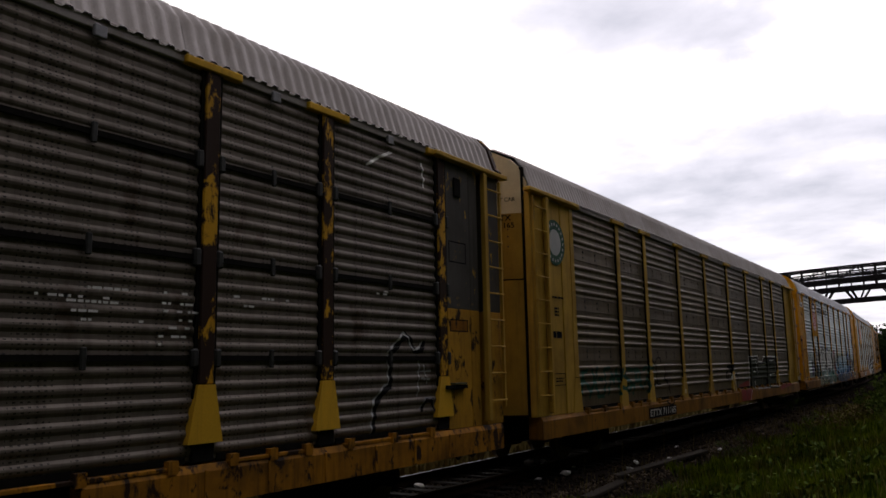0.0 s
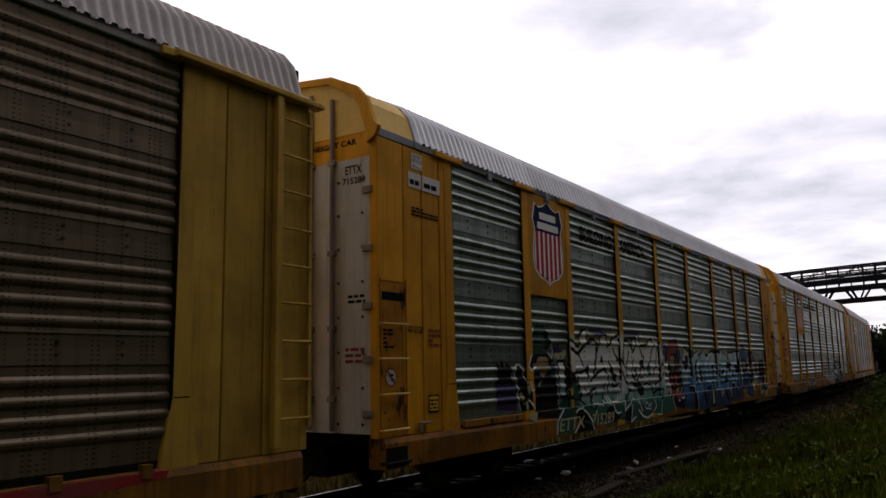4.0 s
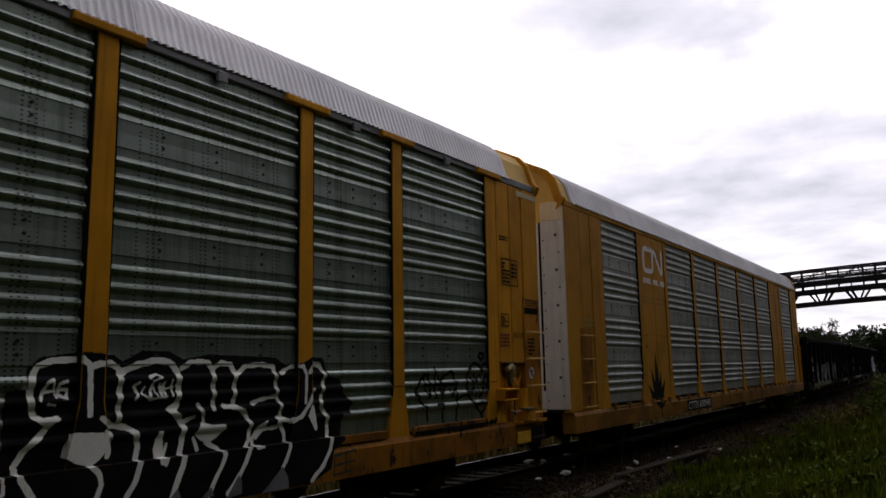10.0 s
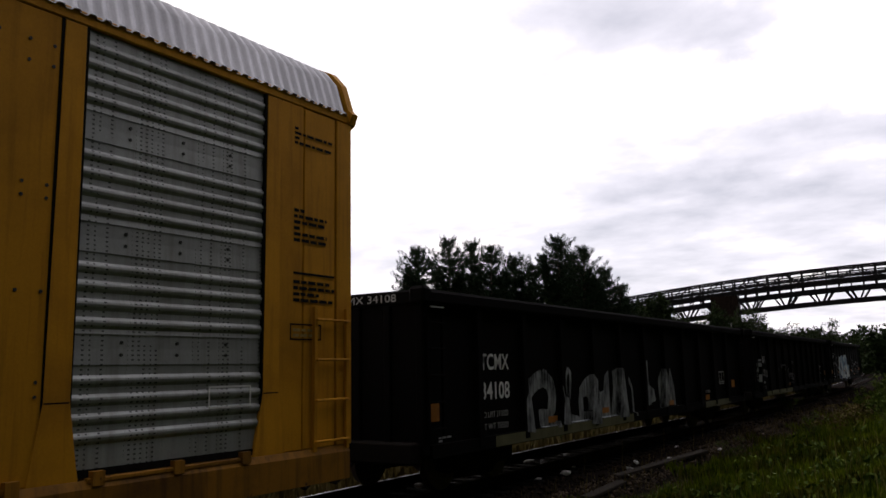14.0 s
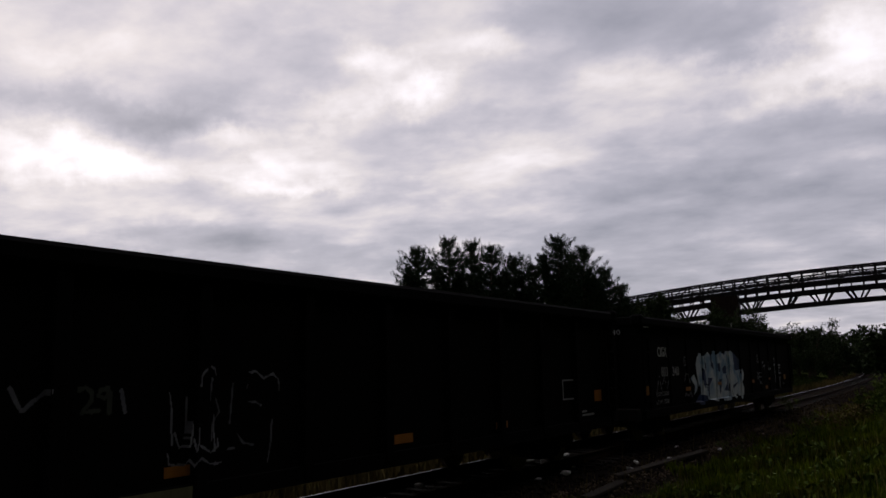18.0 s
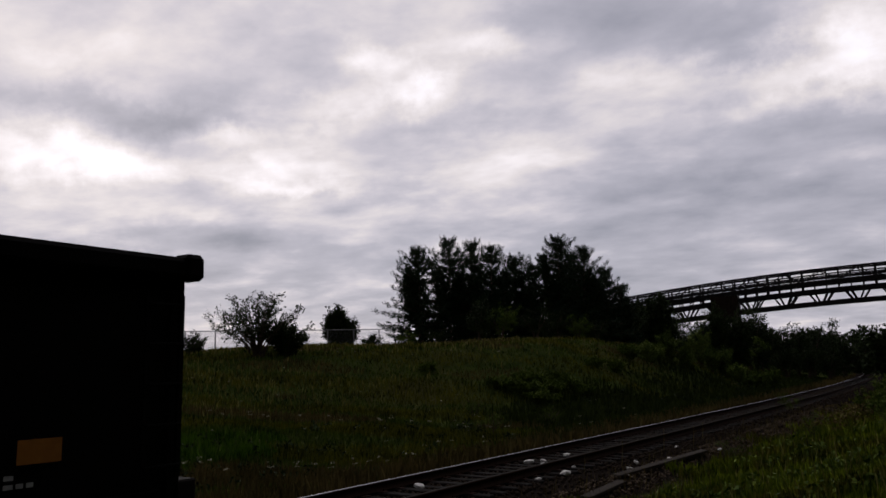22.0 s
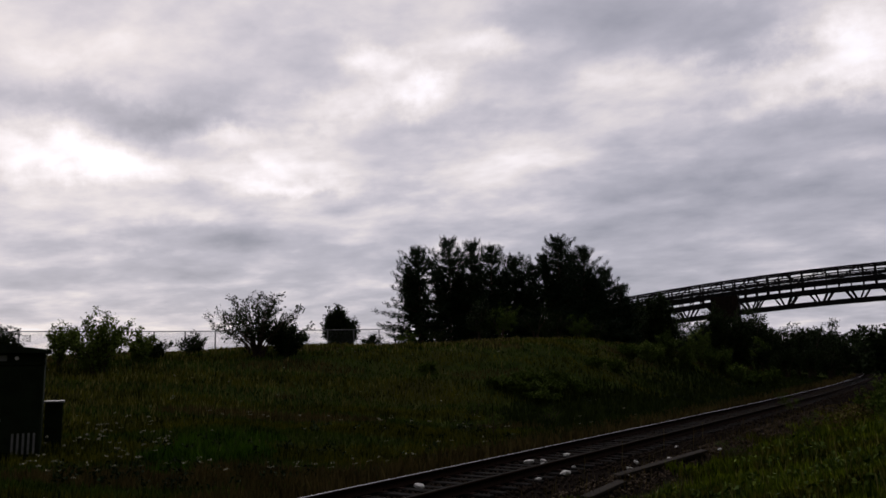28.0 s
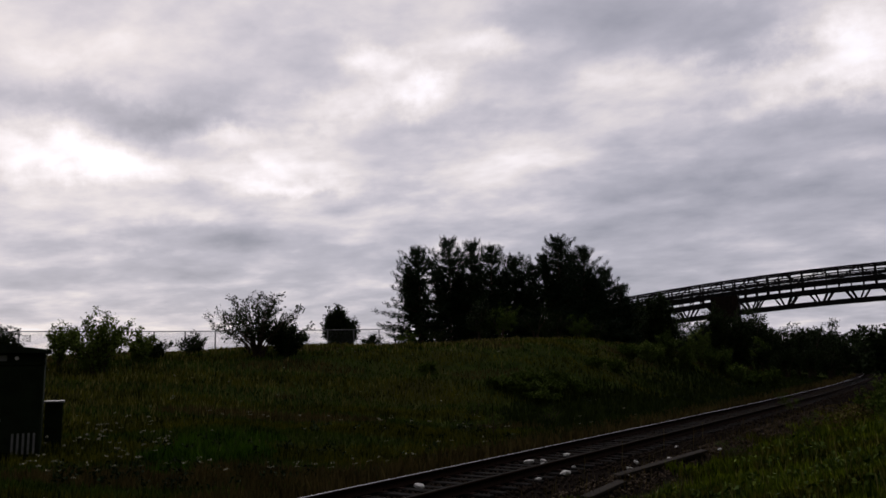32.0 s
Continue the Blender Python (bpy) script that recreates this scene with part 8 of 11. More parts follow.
def paint_hat_figure(sp):
    """A dark hat and coat with white edges, kept plain."""
    sp.poly("g_purple", (-10.21, 1.78), (-9.47, 1.74), (-9.44, 1.23), (-10.17, 1.26))
    sp.poly("g_black", (-10.15, 2.09), (-10.01, 2.01), (-9.96, 2.15), (-9.84, 1.98), (-9.79, 2.09), (-9.61, 2), (-9.65, 1.75), (-10.13, 1.77))
    sp.poly("g_purple", (-7.94, 2.45), (-7.62, 2.46), (-7.52, 2.25), (-7.88, 2.25))
    sp.poly("g_black", (-8.78, 1.84), (-8.57, 1.93), (-8.37, 1.79), (-8.09, 1.94), (-7.78, 1.73), (-7.74, 1.18), (-7.97, 1.03), (-8.82, 1.12), (-8.8, 1.53))
    sp.poly("g_deep", (-8.07, 2.04), (-7.83, 2.04), (-7.82, 1.8), (-8, 1.77))
    sp.poly("g_black", (-9.02, 2), (-8.96, 2.14), (-8.82, 2.24), (-8.06, 2.26), (-7.88, 2.11), (-8.01, 2.04), (-8.68, 2.08), (-8.89, 1.96))
    sp.poly("g_green", (-8.8, 2.55), (-8.71, 2.73), (-8.56, 2.78), (-8.26, 2.79), (-8.16, 2.65), (-8.12, 2.36), (-8.14, 2.25), (-8.72, 2.24), (-8.75, 2.42))
    sp.poly("g_black", (-8.3, 2.7), (-8.03, 2.63), (-7.98, 2.42), (-8.12, 2.31), (-8.25, 2.37))
    sp.poly("g_tan", (-8.63, 2.13), (-8.5, 2.2), (-8.14, 2.18), (-8.07, 2.01), (-8.17, 1.9), (-8.37, 1.79), (-8.52, 1.89), (-8.61, 2))
    sp.line("g_black", 0.018, (-8.64, 2.08), (-8.58, 2.19), (-8.3, 2.23), (-8.09, 2.16), (-8.04, 2.01))
    sp.poly("g_black", (-9.49, 1.97), (-9.44, 2.03), (-9.31, 2.03), (-9.23, 1.95), (-9.14, 1.76), (-9.19, 1.67), (-9.36, 1.71), (-9.45, 1.8))
    sp.poly("g_black", (-9.41, 1.71), (-9.02, 1.7), (-8.91, 1.53), (-8.86, 1.2), (-9.26, 1.21), (-9.4, 1.45))
    sp.poly("g_cream", (-9.35, 1.51), (-9.24, 1.56), (-9.17, 1.44), (-9.27, 1.36))
    sp.poly("g_cream", (-9.1, 1.63), (-9.02, 1.69), (-8.98, 1.6), (-9.04, 1.48))
    sp.poly("g_cream", (-9.16, 1.17), (-8.82, 1.17), (-8.88, 0.99), (-9.15, 1.06))
    sp.poly("g_cream", (-9.2, 1.35), (-9.12, 1.4), (-9.08, 1.25), (-9.14, 1.2))
    sp.line("g_white", 0.018, (-9.47, 1.74), (-9.5, 1.92), (-9.44, 2.04), (-9.3, 2.05), (-9.2, 1.93), (-9.14, 1.78), (-9.09, 1.71))
    sp.line("g_white", 0.018, (-9.42, 1.68), (-9.39, 1.6), (-9.41, 1.46), (-9.29, 1.22))
    sp.line("g_white", 0.018, (-8.81, 2.5), (-8.83, 2.61), (-8.71, 2.76))
    sp.line("g_white", 0.018, (-9.02, 2), (-8.91, 1.93), (-8.67, 1.99))
    sp.line("g_white", 0.018, (-9.02, 2), (-8.94, 2.17), (-8.83, 2.25))
    sp.line("g_white", 0.018, (-8.05, 2.61), (-7.94, 2.48), (-7.89, 2.28), (-7.97, 2.16), (-8.1, 2.26))
    sp.line("g_white", 0.018, (-8.97, 1.72), (-8.93, 1.57), (-8.8, 1.56), (-8.8, 1.68))
    sp.line("g_white", 0.018, (-9.07, 1.4), (-8.9, 1.31), (-8.84, 1.23))
    sp.line("g_white", 0.018, (-8.55, 1.64), (-8.42, 1.74))


def paint_square(sp):
    """Square letters with white and black edges, red behind them and a black scrawl."""
    sp.poly("g_red", (2.09, 1.08), (2.36, 1.24), (3.82, 1.35), (3.91, 1.05), (3.56, 0.66), (2.16, 0.66))
    sp.poly("g_red", (9.07, 1.04), (11.5, 1.13), (11.47, 0.98), (9.04, 0.83))
    sp.poly("g_dim", (4.03, 2.18), (5.4, 2.21), (5.38, 1.99), (6.46, 1.98), (6.62, 2.19), (8.69, 2.19), (8.69, 0.93), (4.35, 1.02), (3.92, 1.15))
    sp.poly("g_black", (0.72, 1.92), (1.55, 1.95), (1.46, 1.75), (1.23, 1.67), (0.93, 1.79))
    sp.line("g_black", 0.034, (3.96, 1.09), (4.03, 2.16), (5.4, 2.18), (5.43, 1.96), (6.4, 1.98), (6.53, 2.16), (7.52, 2.16), (8.69, 2.15), (8.82, 1.82), (9.15, 1.62), (8.71, 1.06), (7.24, 1.07))
    sp.line("g_black", 0.034, (1.14, 1.27), (1.23, 1.68), (1.08, 1.77), (0.72, 1.88))
    sp.line("g_black", 0.034, (1.23, 1.68), (1.63, 2.09))
    sp.line("g_black", 0.034, (1.3, 1.43), (1.52, 1.07))
    sp.line("g_black", 0.034, (0.5, 1.63), (0.78, 1.7), (0.85, 1.45), (0.57, 1.54))
    sp.line("g_black", 0.034, (1.7, 1.58), (2.07, 1.66), (2.11, 1.48), (1.93, 1.13))
    sp.line("g_black", 0.026, (4.41, 1.81), (4.88, 1.86), (5.18, 1.99), (5.22, 1.55))
    sp.line("g_black", 0.026, (4.4, 1.7), (4.91, 1.69))
    sp.line("g_black", 0.026, (4.27, 1.43), (4.96, 1.42))
    sp.line("g_black", 0.026, (5.46, 1.44), (5.43, 1.06))
    sp.line("g_black", 0.026, (5.86, 1.53), (5.81, 1.03))
    sp.line("g_black", 0.026, (6.26, 1.41), (6.82, 1.33), (6.78, 0.98))
    sp.line("g_black", 0.026, (7.36, 2.09), (7.81, 1.9), (7.32, 1.79))
    sp.line("g_black", 0.026, (7.58, 1.35), (8.4, 1.32))
    sp.line("g_black", 0.026, (4.35, 1.09), (6.79, 1.04))
    sp.line("g_white", 0.024, (3.85, 1.05), (3.93, 2.22), (5.54, 2.25), (5.57, 2.03), (6.24, 2.02), (6.43, 2.22), (7.69, 2.24), (8.87, 2.22), (9.01, 1.89))
    sp.line("g_white", 0.016, (4.2, 2.1), (5.27, 2.12), (5.14, 2.03))
    sp.line("g_white", 0.016, (5.5, 1.9), (6.74, 1.9))
    sp.line("g_white", 0.016, (4.4, 1.66), (4.98, 1.65))
    sp.line("g_white", 0.016, (5.08, 1.99), (5.29, 1.55))
    sp.line("g_white", 0.016, (7.67, 2.06), (8.51, 2.09))
    sp.line("g_white", 0.016, (4.48, 1.27), (4.83, 1.27), (4.77, 1.1), (4.47, 1.08), (4.48, 1.27))
    sp.line("g_white", 0.016, (7.44, 1.48), (8.43, 1.54))
    sp.line("g_white", 0.016, (7.23, 1.05), (8.88, 1), (8.92, 1.3))
    sp.line("g_white", 0.016, (4.35, 1.04), (6.93, 0.99))
    sp.line("g_white", 0.016, (3.47, 0.66), (3.8, 1.01))
    sp.line("g_white", 0.016, (1.19, 1.39), (1.3, 1.66))
    sp.line("g_white", 0.016, (1.46, 1.59), (1.57, 1.07))


DAYLIGHT_ARC = [(9.83, 4.89), (10.15, 5.08), (10.53, 5.25), (10.94, 5.34), (11.18, 5.27), (11.23, 4.82)]
TRAIN = []      # car, place of its centre along the train


def train():
    # ---- the first two, brown and grubby
    c = -1.4
    car, surf = autorack("autorack_car", c, "old", "weathered grey-brown autorack with peeling yellow posts")
    TRAIN.append((car, c, 10.0))
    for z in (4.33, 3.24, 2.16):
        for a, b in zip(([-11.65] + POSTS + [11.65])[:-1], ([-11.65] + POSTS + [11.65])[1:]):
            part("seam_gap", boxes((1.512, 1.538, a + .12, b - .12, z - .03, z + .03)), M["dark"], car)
            part("seam_latch", boxes((1.53, 1.57, (a + b) / 2 - .03, (a + b) / 2 + .03, z - .11, z + .10), bevel=.01), M["bolt"], car)
    sp = Spray(5.0, 11.7, .95, 2.75)
    path = [(9.89, 1.16), (9.94, 1.57), (10.18, 1.77), (10.28, 1.80), (10.28, 2.25), (10.44, 2.36), (10.66, 2.53), (10.76, 2.46), (10.89, 2.28), (11.05, 2.32), (11.12, 2.40)]
    sp.line("g_black", .05, *[(y + .045, z - .03) for y, z in path])
    sp.line("g_chalk", .014, *path)
    for ln in ([(11.04, 2.13), (11.03, 1.85), (10.99, 1.61)], [(11.0, 1.95), (11.17, 1.97), (11.36, 1.97)], [(11.14, 2.05), (11.22, 1.90), (11.25, 1.78)], [(11.08, 1.86), (11.3, 1.84)]):
        sp.line("g_chalk", .011, *ln)
    sp.line("g_black", .035, (11.08, 1.40), (11.2, 1.54), (11.36, 1.54), (11.42, 1.40))
    sp.line("g_grey", .011, (11.05, 1.42), (11.19, 1.57), (11.37, 1.57), (11.43, 1.43))
    sp.lay(car, surf, label="thin sprayed outlines")
    # white arc painted on the side for daylight that shows through the sheet
    sp = Spray(DAYLIGHT_ARC[0][0] - .3, DAYLIGHT_ARC[-1][0] + .4, 3.6, 5.2)
    sp.line("g_white", .022, *DAYLIGHT_ARC)
    sp.lay(car, surf, label="white arc painted for daylight seen through the sheet")
    r = random.Random(5)
    # short white dashes stand in for daylight through holes in the sheets
    for y0, y1, z in ((5.35, 6.1, 2.825), (5.15, 5.4, 2.73), (5.42, 5.98, 2.73), (5.45, 5.95, 2.69), (5.5, 5.9, 2.60), (5.6, 5.85, 2.52), (6.1, 6.3, 2.52), (6.1, 6.3, 2.42), (6.5, 6.75, 2.83), (6.48, 6.85, 2.72), (6.5, 6.9, 2.64),
                      (6.5, 6.85, 2.55), (6.45, 6.85, 2.47), (6.45, 6.75, 2.38), (6.45, 6.6, 2.30), (7.35, 7.55, 2.85), (7.5, 7.75, 2.75), (7.85, 8.25, 2.85), (10.0, 10.35, 3.1), (10.0, 10.3, 3.06)):
        a = y0
        while a < y1:
            w = r.uniform(.03, .10)
            if r.random() < .7:
                part("scuff", boxes((1.536, 1.541, a, a + w, z - .012, z + .012)), M["letter_white"], car, "white dash painted for daylight seen through the sheet")
            a += w + .02
    # ---- second
    c = 26.9
    car, surf = autorack("autorack_car", c, "brown", "brown weathered autorack with ochre posts and ladder")
    TRAIN.append((car, c, 10.0))
    yc, zc = 14.43 - c, 4.50
    circle = lambda ry, rz: [(yc + ry * math.cos(a * math.pi / 16), zc + rz * math.sin(a * math.pi / 16)) for a in range(32)]
    rd = part("roundel", plate(circle(.47, .47), 1.545, 1.549), M["green"], car, "dark green roundel with a pale centre")
    part("roundel_centre", plate(circle(.27, .27), 1.549, 1.552), M["g_chalk"], rd)
    ring = bmesh.new()
    for i in range(20):
        a = i * math.pi / 10
        box(ring, 1.549, 1.551, yc + .38 * math.cos(a) - .022, yc + .38 * math.cos(a) + .022, zc + .38 * math.sin(a) - .028, zc + .38 * math.sin(a) + .028)
    part("roundel_marks", ring, M["g_chalk"], rd)["kind"] = "stuff"
    bars(car, 13.95 - c, 14.98 - c, 2.56, 2.80, 1, M["letter_black"], 1.546, 3)
    bars(car, 14.1 - c, 14.75 - c, 3.28, 3.5, 3, M["letter_black"], 1.546, 4)
    bars(car, 14.3 - c, 14.5 - c, 3.0, 3.2, 3, M["letter_black"], 1.546, 5)
    frame_lines(car, 14.15 - c, 14.7 - c, 1.62, 1.86, .015, M["letter_black"], 1.546)
    bars(car, 14.25 - c, 14.6 - c, 1.69, 1.80, 2, M["letter_black"], 1.546, 6)
    yf = -HALF + .04 - .004
    front_text(car, "EXCESS HEIGHT CAR", .30, 1.25, 5.22, 5.30, M["letter_black"], yf, "", .012, BULGE)
    front_text(car, "ETTX", .79, 1.17, 4.84, 4.95, M["letter_black"], yf, "", .02, BULGE)
    front_text(car, "711165", .79, 1.22, 4.69, 4.80, M["letter_black"], yf, "", .02, BULGE)
    part("number_board", boxes((1.60, 1.603, -7.55, -5.34, .66, .92)), M["letter_black"], car)
    side_text(car, "ETTX 711165", -7.45, -5.40, .71, .88, M["letter_white"], 1.6045, .01, shear=.15)
    part("post_label", boxes((1.556, 1.559, -4.30, -4.18, 1.17, 1.29)), M["cream"], car, "small faded label")
    sp = Spray(-11.6, 12.4, .66, 2.45)
    sp.letters(word(-11.4, -6.8, 1.3, 1.95, [1, 6, 5, 2, 0, 4], 2), .05, "g_green", None)
    for ln in (((-6.95, 2.11), (-6.86, 2.13), (-6.78, 2.11), (-6.68, 2.04), (-6.61, 1.96), (-6.57, 2.05), (-6.48, 2.14), (-6.34, 2.18), (-6.19, 2.16), (-6.12, 2.04)),
               ((-6.59, 1.95), (-6.53, 1.84), (-6.54, 1.68), (-6.55, 1.53), (-6.44, 1.48), (-6.23, 1.48)), ((-6.91, 1.49), (-6.78, 1.46), (-6.63, 1.49)),
               ((-5.85, 1.94), (-5.80, 1.83), (-5.82, 1.69), (-5.98, 1.61), (-5.79, 1.57), (-5.62, 1.46), (-5.46, 1.23)),
               ((-6.08, 1.04), (-5.94, 0.96), (-5.73, 0.92), (-5.54, 0.95), (-5.44, 1.03))):
        sp.line("g_black", .024, *ln)
    paint_square(sp)
    sp.lay(car, surf)

    # ---- the two with crests
    for c, number in ((55.32, "715289"), (83.82, "716597")):
        first = number == "715289"
        car, surf = autorack("autorack_car", c, "up" if first else "up_flat", "grey galvanised autorack with yellow posts, shield crest and large blue graffiti" if first else "grey galvanised autorack with yellow posts, shield crest and silver graffiti")
        TRAIN.append((car, c, 10.0))
        part("crest_panel", boxes((1.46, 1.546, -8.86, -7.16, 3.36, 5.36), bevel=.008), M["yellow"], car, "yellow panel behind the crest")
        shield(car, -7.99, 4.45, 1.26, 1.62, 1.547)
        side_text(car, "BUILDING", -6.36, -4.50, 4.70, 5.04, M["letter_black"], surf=surf, bold=.035)
        side_text(car, "AMERICA", -4.0, -2.22, 4.72, 5.06, M["letter_black"], surf=surf, bold=.035)
        if not first:
            part("number_board", boxes((1.60, 1.604, -8.0, -6.6, .68, 1.02)), M["letter_black"], car)
            part("number_board", boxes((1.60, 1.604, -6.4, -5.0, .68, 1.02)), M["letter_black"], car)
        side_text(car, "ETTX", -7.92, -6.67, .74, .98, M["letter_white"] if not first else M["g_cream"], 1.606 if not first else 1.608, .01, shear=.2)
        side_text(car, number, -6.32, -5.06, .74, .98, M["letter_white"] if not first else M["g_cream"], 1.606 if not first else 1.608, .01, shear=.2)
        # stencils on the end panels
        frame_lines(car, 12.05, 12.65, 3.46, 3.95, .018, M["letter_black"], 1.547)
        bars(car, 12.09, 12.36, 3.51, 3.91, 6, M["letter_black"], 1.547, 11)
        bars(car, 12.41, 12.61, 3.62, 3.91, 4, M["letter_black"], 1.547, 41)
        bars(car, 12.0, 12.31, 4.27, 4.38, 2, M["letter_black"], 1.547, 12)
        bars(car, 11.95, 12.27, 2.36, 2.62, 4, M["letter_red"], 1.547, 13)
        bars(car, 12.93, 13.4, 3.13, 3.26, 3, M["letter_black"], 1.549, 14)
        bars(car, 12.98, 13.22, 2.22, 2.56, 5, M["letter_black"], 1.552, 15)
        frame_lines(car, 11.99, 12.26, 2.72, 2.95, .018, M["letter_black"], 1.547)
        bars(car, 12.03, 12.22, 2.76, 2.92, 4, M["letter_black"], 1.547, 42)
        if not first:
            niche = part("niche", boxes((1.40, 1.455, 11.91, 12.87, 1.06, 2.07)), M["yellow_rusty"], car, "rust-streaked recess below the end panels")
            part("niche_lip", boxes((1.46, 1.552, 11.91, 12.38, 2.07, 2.105), (1.46, 1.552, 12.40, 12.87, 2.07, 2.105), bevel=.008), M["sill_up"], niche)
            part("niche_post", plate([(12.30, 1.06), (12.56, 1.06), (12.50, 1.62), (12.34, 1.62)], 1.46, 1.50), M["yellow"], niche)
            hb = part("hand_brake", boxes((1.46, 1.53, 12.31, 12.42, 1.70, 1.98), bevel=.02), M["sill_dust"], car, "dusty hand brake with crank and chain")
            head = bmesh.new()
            rod(head, (1.50, 12.24, 1.96), (1.50, 12.34, 2.03), .055, 8, .07)
            rod(head, (1.50, 12.34, 2.03), (1.50, 12.46, 1.98), .07, 8, .05)
            rod(head, (1.50, 12.46, 1.98), (1.50, 12.49, 1.90), .05, 8, .03)
            part("brake_head", head, M["cream"], hb, "pale rounded brake head")
            crank = bmesh.new()
            rod(crank, (1.47, 12.48, 1.68), (1.55, 12.48, 1.68), .12, 14)
            rod(crank, (1.55, 12.48, 1.68), (1.58, 12.48, 1.68), .05, 10)
            rod(crank, (1.57, 12.48, 1.68), (1.57, 12.62, 1.86), .016, 6)
            part("brake_crank", crank, M["yellow_rusty"], hb)
            part("brake_lever", boxes((1.50, 1.57, 12.28, 12.60, 1.585, 1.615), bevel=.008), M["yellow"], hb)
            chain = bmesh.new()
            for k in range(9):
                rod(chain, (1.54, 12.40 + .02 * (k % 2), 1.60 - k * .05), (1.54, 12.40 - .02 * (k % 2), 1.56 - k * .05), .014, 5)
            part("brake_chain", chain, M["under"], hb)
            part("gusset", plate([(12.62, 1.06), (12.88, 1.06), (12.88, 1.62), (12.80, 1.62)], 1.46, 1.56), M["yellow"], car)
            part("gusset", plate([(11.70, 1.06), (12.02, 1.06), (11.92, 1.42)], 1.546, 1.58), M["yellow"], car)
            step = part("crossover_step", boxes((1.546, 1.74, 11.72, 12.24, 1.60, 1.64), (1.546, 1.72, 11.74, 12.22, 1.43, 1.46), bevel=.008), M["yellow"], car)
            part("step_bracket", boxes((1.546, 1.72, 11.72, 11.76, 1.43, 1.62), (1.546, 1.58, 11.92, 12.06, 1.43, 1.60), (1.546, 1.72, 12.20, 12.24, 1.43, 1.62), bevel=.006), M["yellow"], step)
            step = part("crossover_step", boxes((1.55, 1.72, 12.56, 12.90, 1.24, 1.275), bevel=.008), M["sill_dust"], car, "dusty folding step")
            part("step_bracket", plate([(12.58, 1.06), (12.90, 1.06), (12.88, 1.24), (12.62, 1.24)], 1.55, 1.70), M["yellow"], step)
            part("sill_plate", boxes((1.60, 1.63, 12.34, 12.82, .66, .86), bevel=.008), M["cap_yellow"], car, "bright yellow plate on the sill")
            part("end_beam", boxes((1.56, 1.64, 12.32, 13.47, .99, 1.05), bevel=.008), M["yellow_rusty"], car)
            side_text(car, "AF-2128", 12.42, 12.80, 2.52, 2.62, M["letter_black"], 1.548)
        bars(car, -12.66, -11.94, 4.31, 4.47, 3, M["letter_black"], 1.547, 16)
        bars(car, -12.26, -11.90, 2.34, 2.63, 4, M["letter_red"], 1.547, 17)
        side_text(car, "AF-2128", -12.79, -12.40, 2.53, 2.63, M["letter_black"], 1.547, .012)
        notice = part("sign_plate", boxes((1.546, 1.550, -12.28, -12.01, 1.35, 1.61)), M["letter_black"], car, "small notice with a black border")
        part("sign_face", boxes((1.550, 1.5515, -12.26, -12.03, 1.375, 1.585)), M["cap_yellow"], notice)
        bars(notice, -12.24, -12.05, 1.40, 1.57, 3, M["letter_black"], 1.552, 43)
        bars(car, -13.38, -13.13, 2.30, 2.60, 5, M["letter_black"], 1.552, 44)
        patent = part("sign_plate", boxes((1.546, 1.550, -12.65, -12.37, 5.05, 5.29)), M["white_clean"], car, "small white notice")
        side_text(patent, "PATENT", -12.62, -12.41, 5.215, 5.265, M["letter_black"], 1.5505, .012)
        side_text(patent, "PROTECTED", -12.64, -12.38, 5.145, 5.195, M["letter_black"], 1.5505, .012)
        bars(patent, -12.62, -12.40, 5.07, 5.12, 2, M["letter_black"], 1.5505, 45)
        for k, (a, b) in enumerate(((-12.74, -12.41), (-12.37, -11.89))):
            board = part("sign_plate", boxes((1.546, 1.550, a, b, 4.74, 4.98)), M["white_clean"], car, "white sign with dark marks")
            bars(board, a + .04, b - .05, 4.79, 4.93, 1, M["letter_black"], 1.5505, 18 + k)
        part("eave_patch", boxes((1.545, 1.556, -12.57, -11.95, 5.375, 5.47), bevel=.006), M["rail_grey"], car, "grey patch on the eave")
        part("dust_streak", boxes((1.546, 1.549, 12.7, 13.5, 5.2, 5.3)), M["cream"], car)
        yf = -HALF + .04 - .032
        front_text(car, "ETTX", .95, 1.26, 4.85, 4.98, M["letter_black"], yf - .003, "", .015)
        front_text(car, number, .90, 1.33, 4.70, 4.80, M["letter_black"], yf - .003, "", .015)
        front_text(car, "EXCESS HEIGHT CAR", -.26, 1.17, 5.29, 5.38, M["letter_black"], yf - .003, "", .035)
        bars(car, 1.0, 1.32, 2.95, 3.1, 2, M["letter_black"], 0, 19, yf)
        bars(car, .95, 1.33, 2.1, 2.35, 3, M["letter_red"], 0, 20, yf)
        if first:
            sp = Spray(-13.0, 13.3, .66, 2.80)
            paint_hat_figure(sp)
            paint_pale(sp)
            paint_cap_figure(sp)
            paint_blue(sp)
            paint_hat(sp)
            paint_block(sp)
            sp.lay(car, surf, label="graffiti in blue, white and black spray paint")
            sp = Spray(11.7, 13.5, 1.1, 3.6)
            paint_tags(sp)
            sp.lay(car, Surface([(.6, 1.547), (5.4, 1.547)]), label="black and red handwritten tags")
        else:
            sp = Spray(-1.4, 11.9, .64, 2.4, .008)
            paint_silver(sp)
            paint_black_block(sp)
            paint_twin_tags(sp)
            sp.lay(car, surf, label="silver and black outlined graffiti")

    # ---- ochre one with a web address
    c = 112.15
    car, surf = autorack("autorack_car", c, "cn", "ochre autorack with dusty grey side sheets and white sign")
    TRAIN.append((car, c, 10.0))
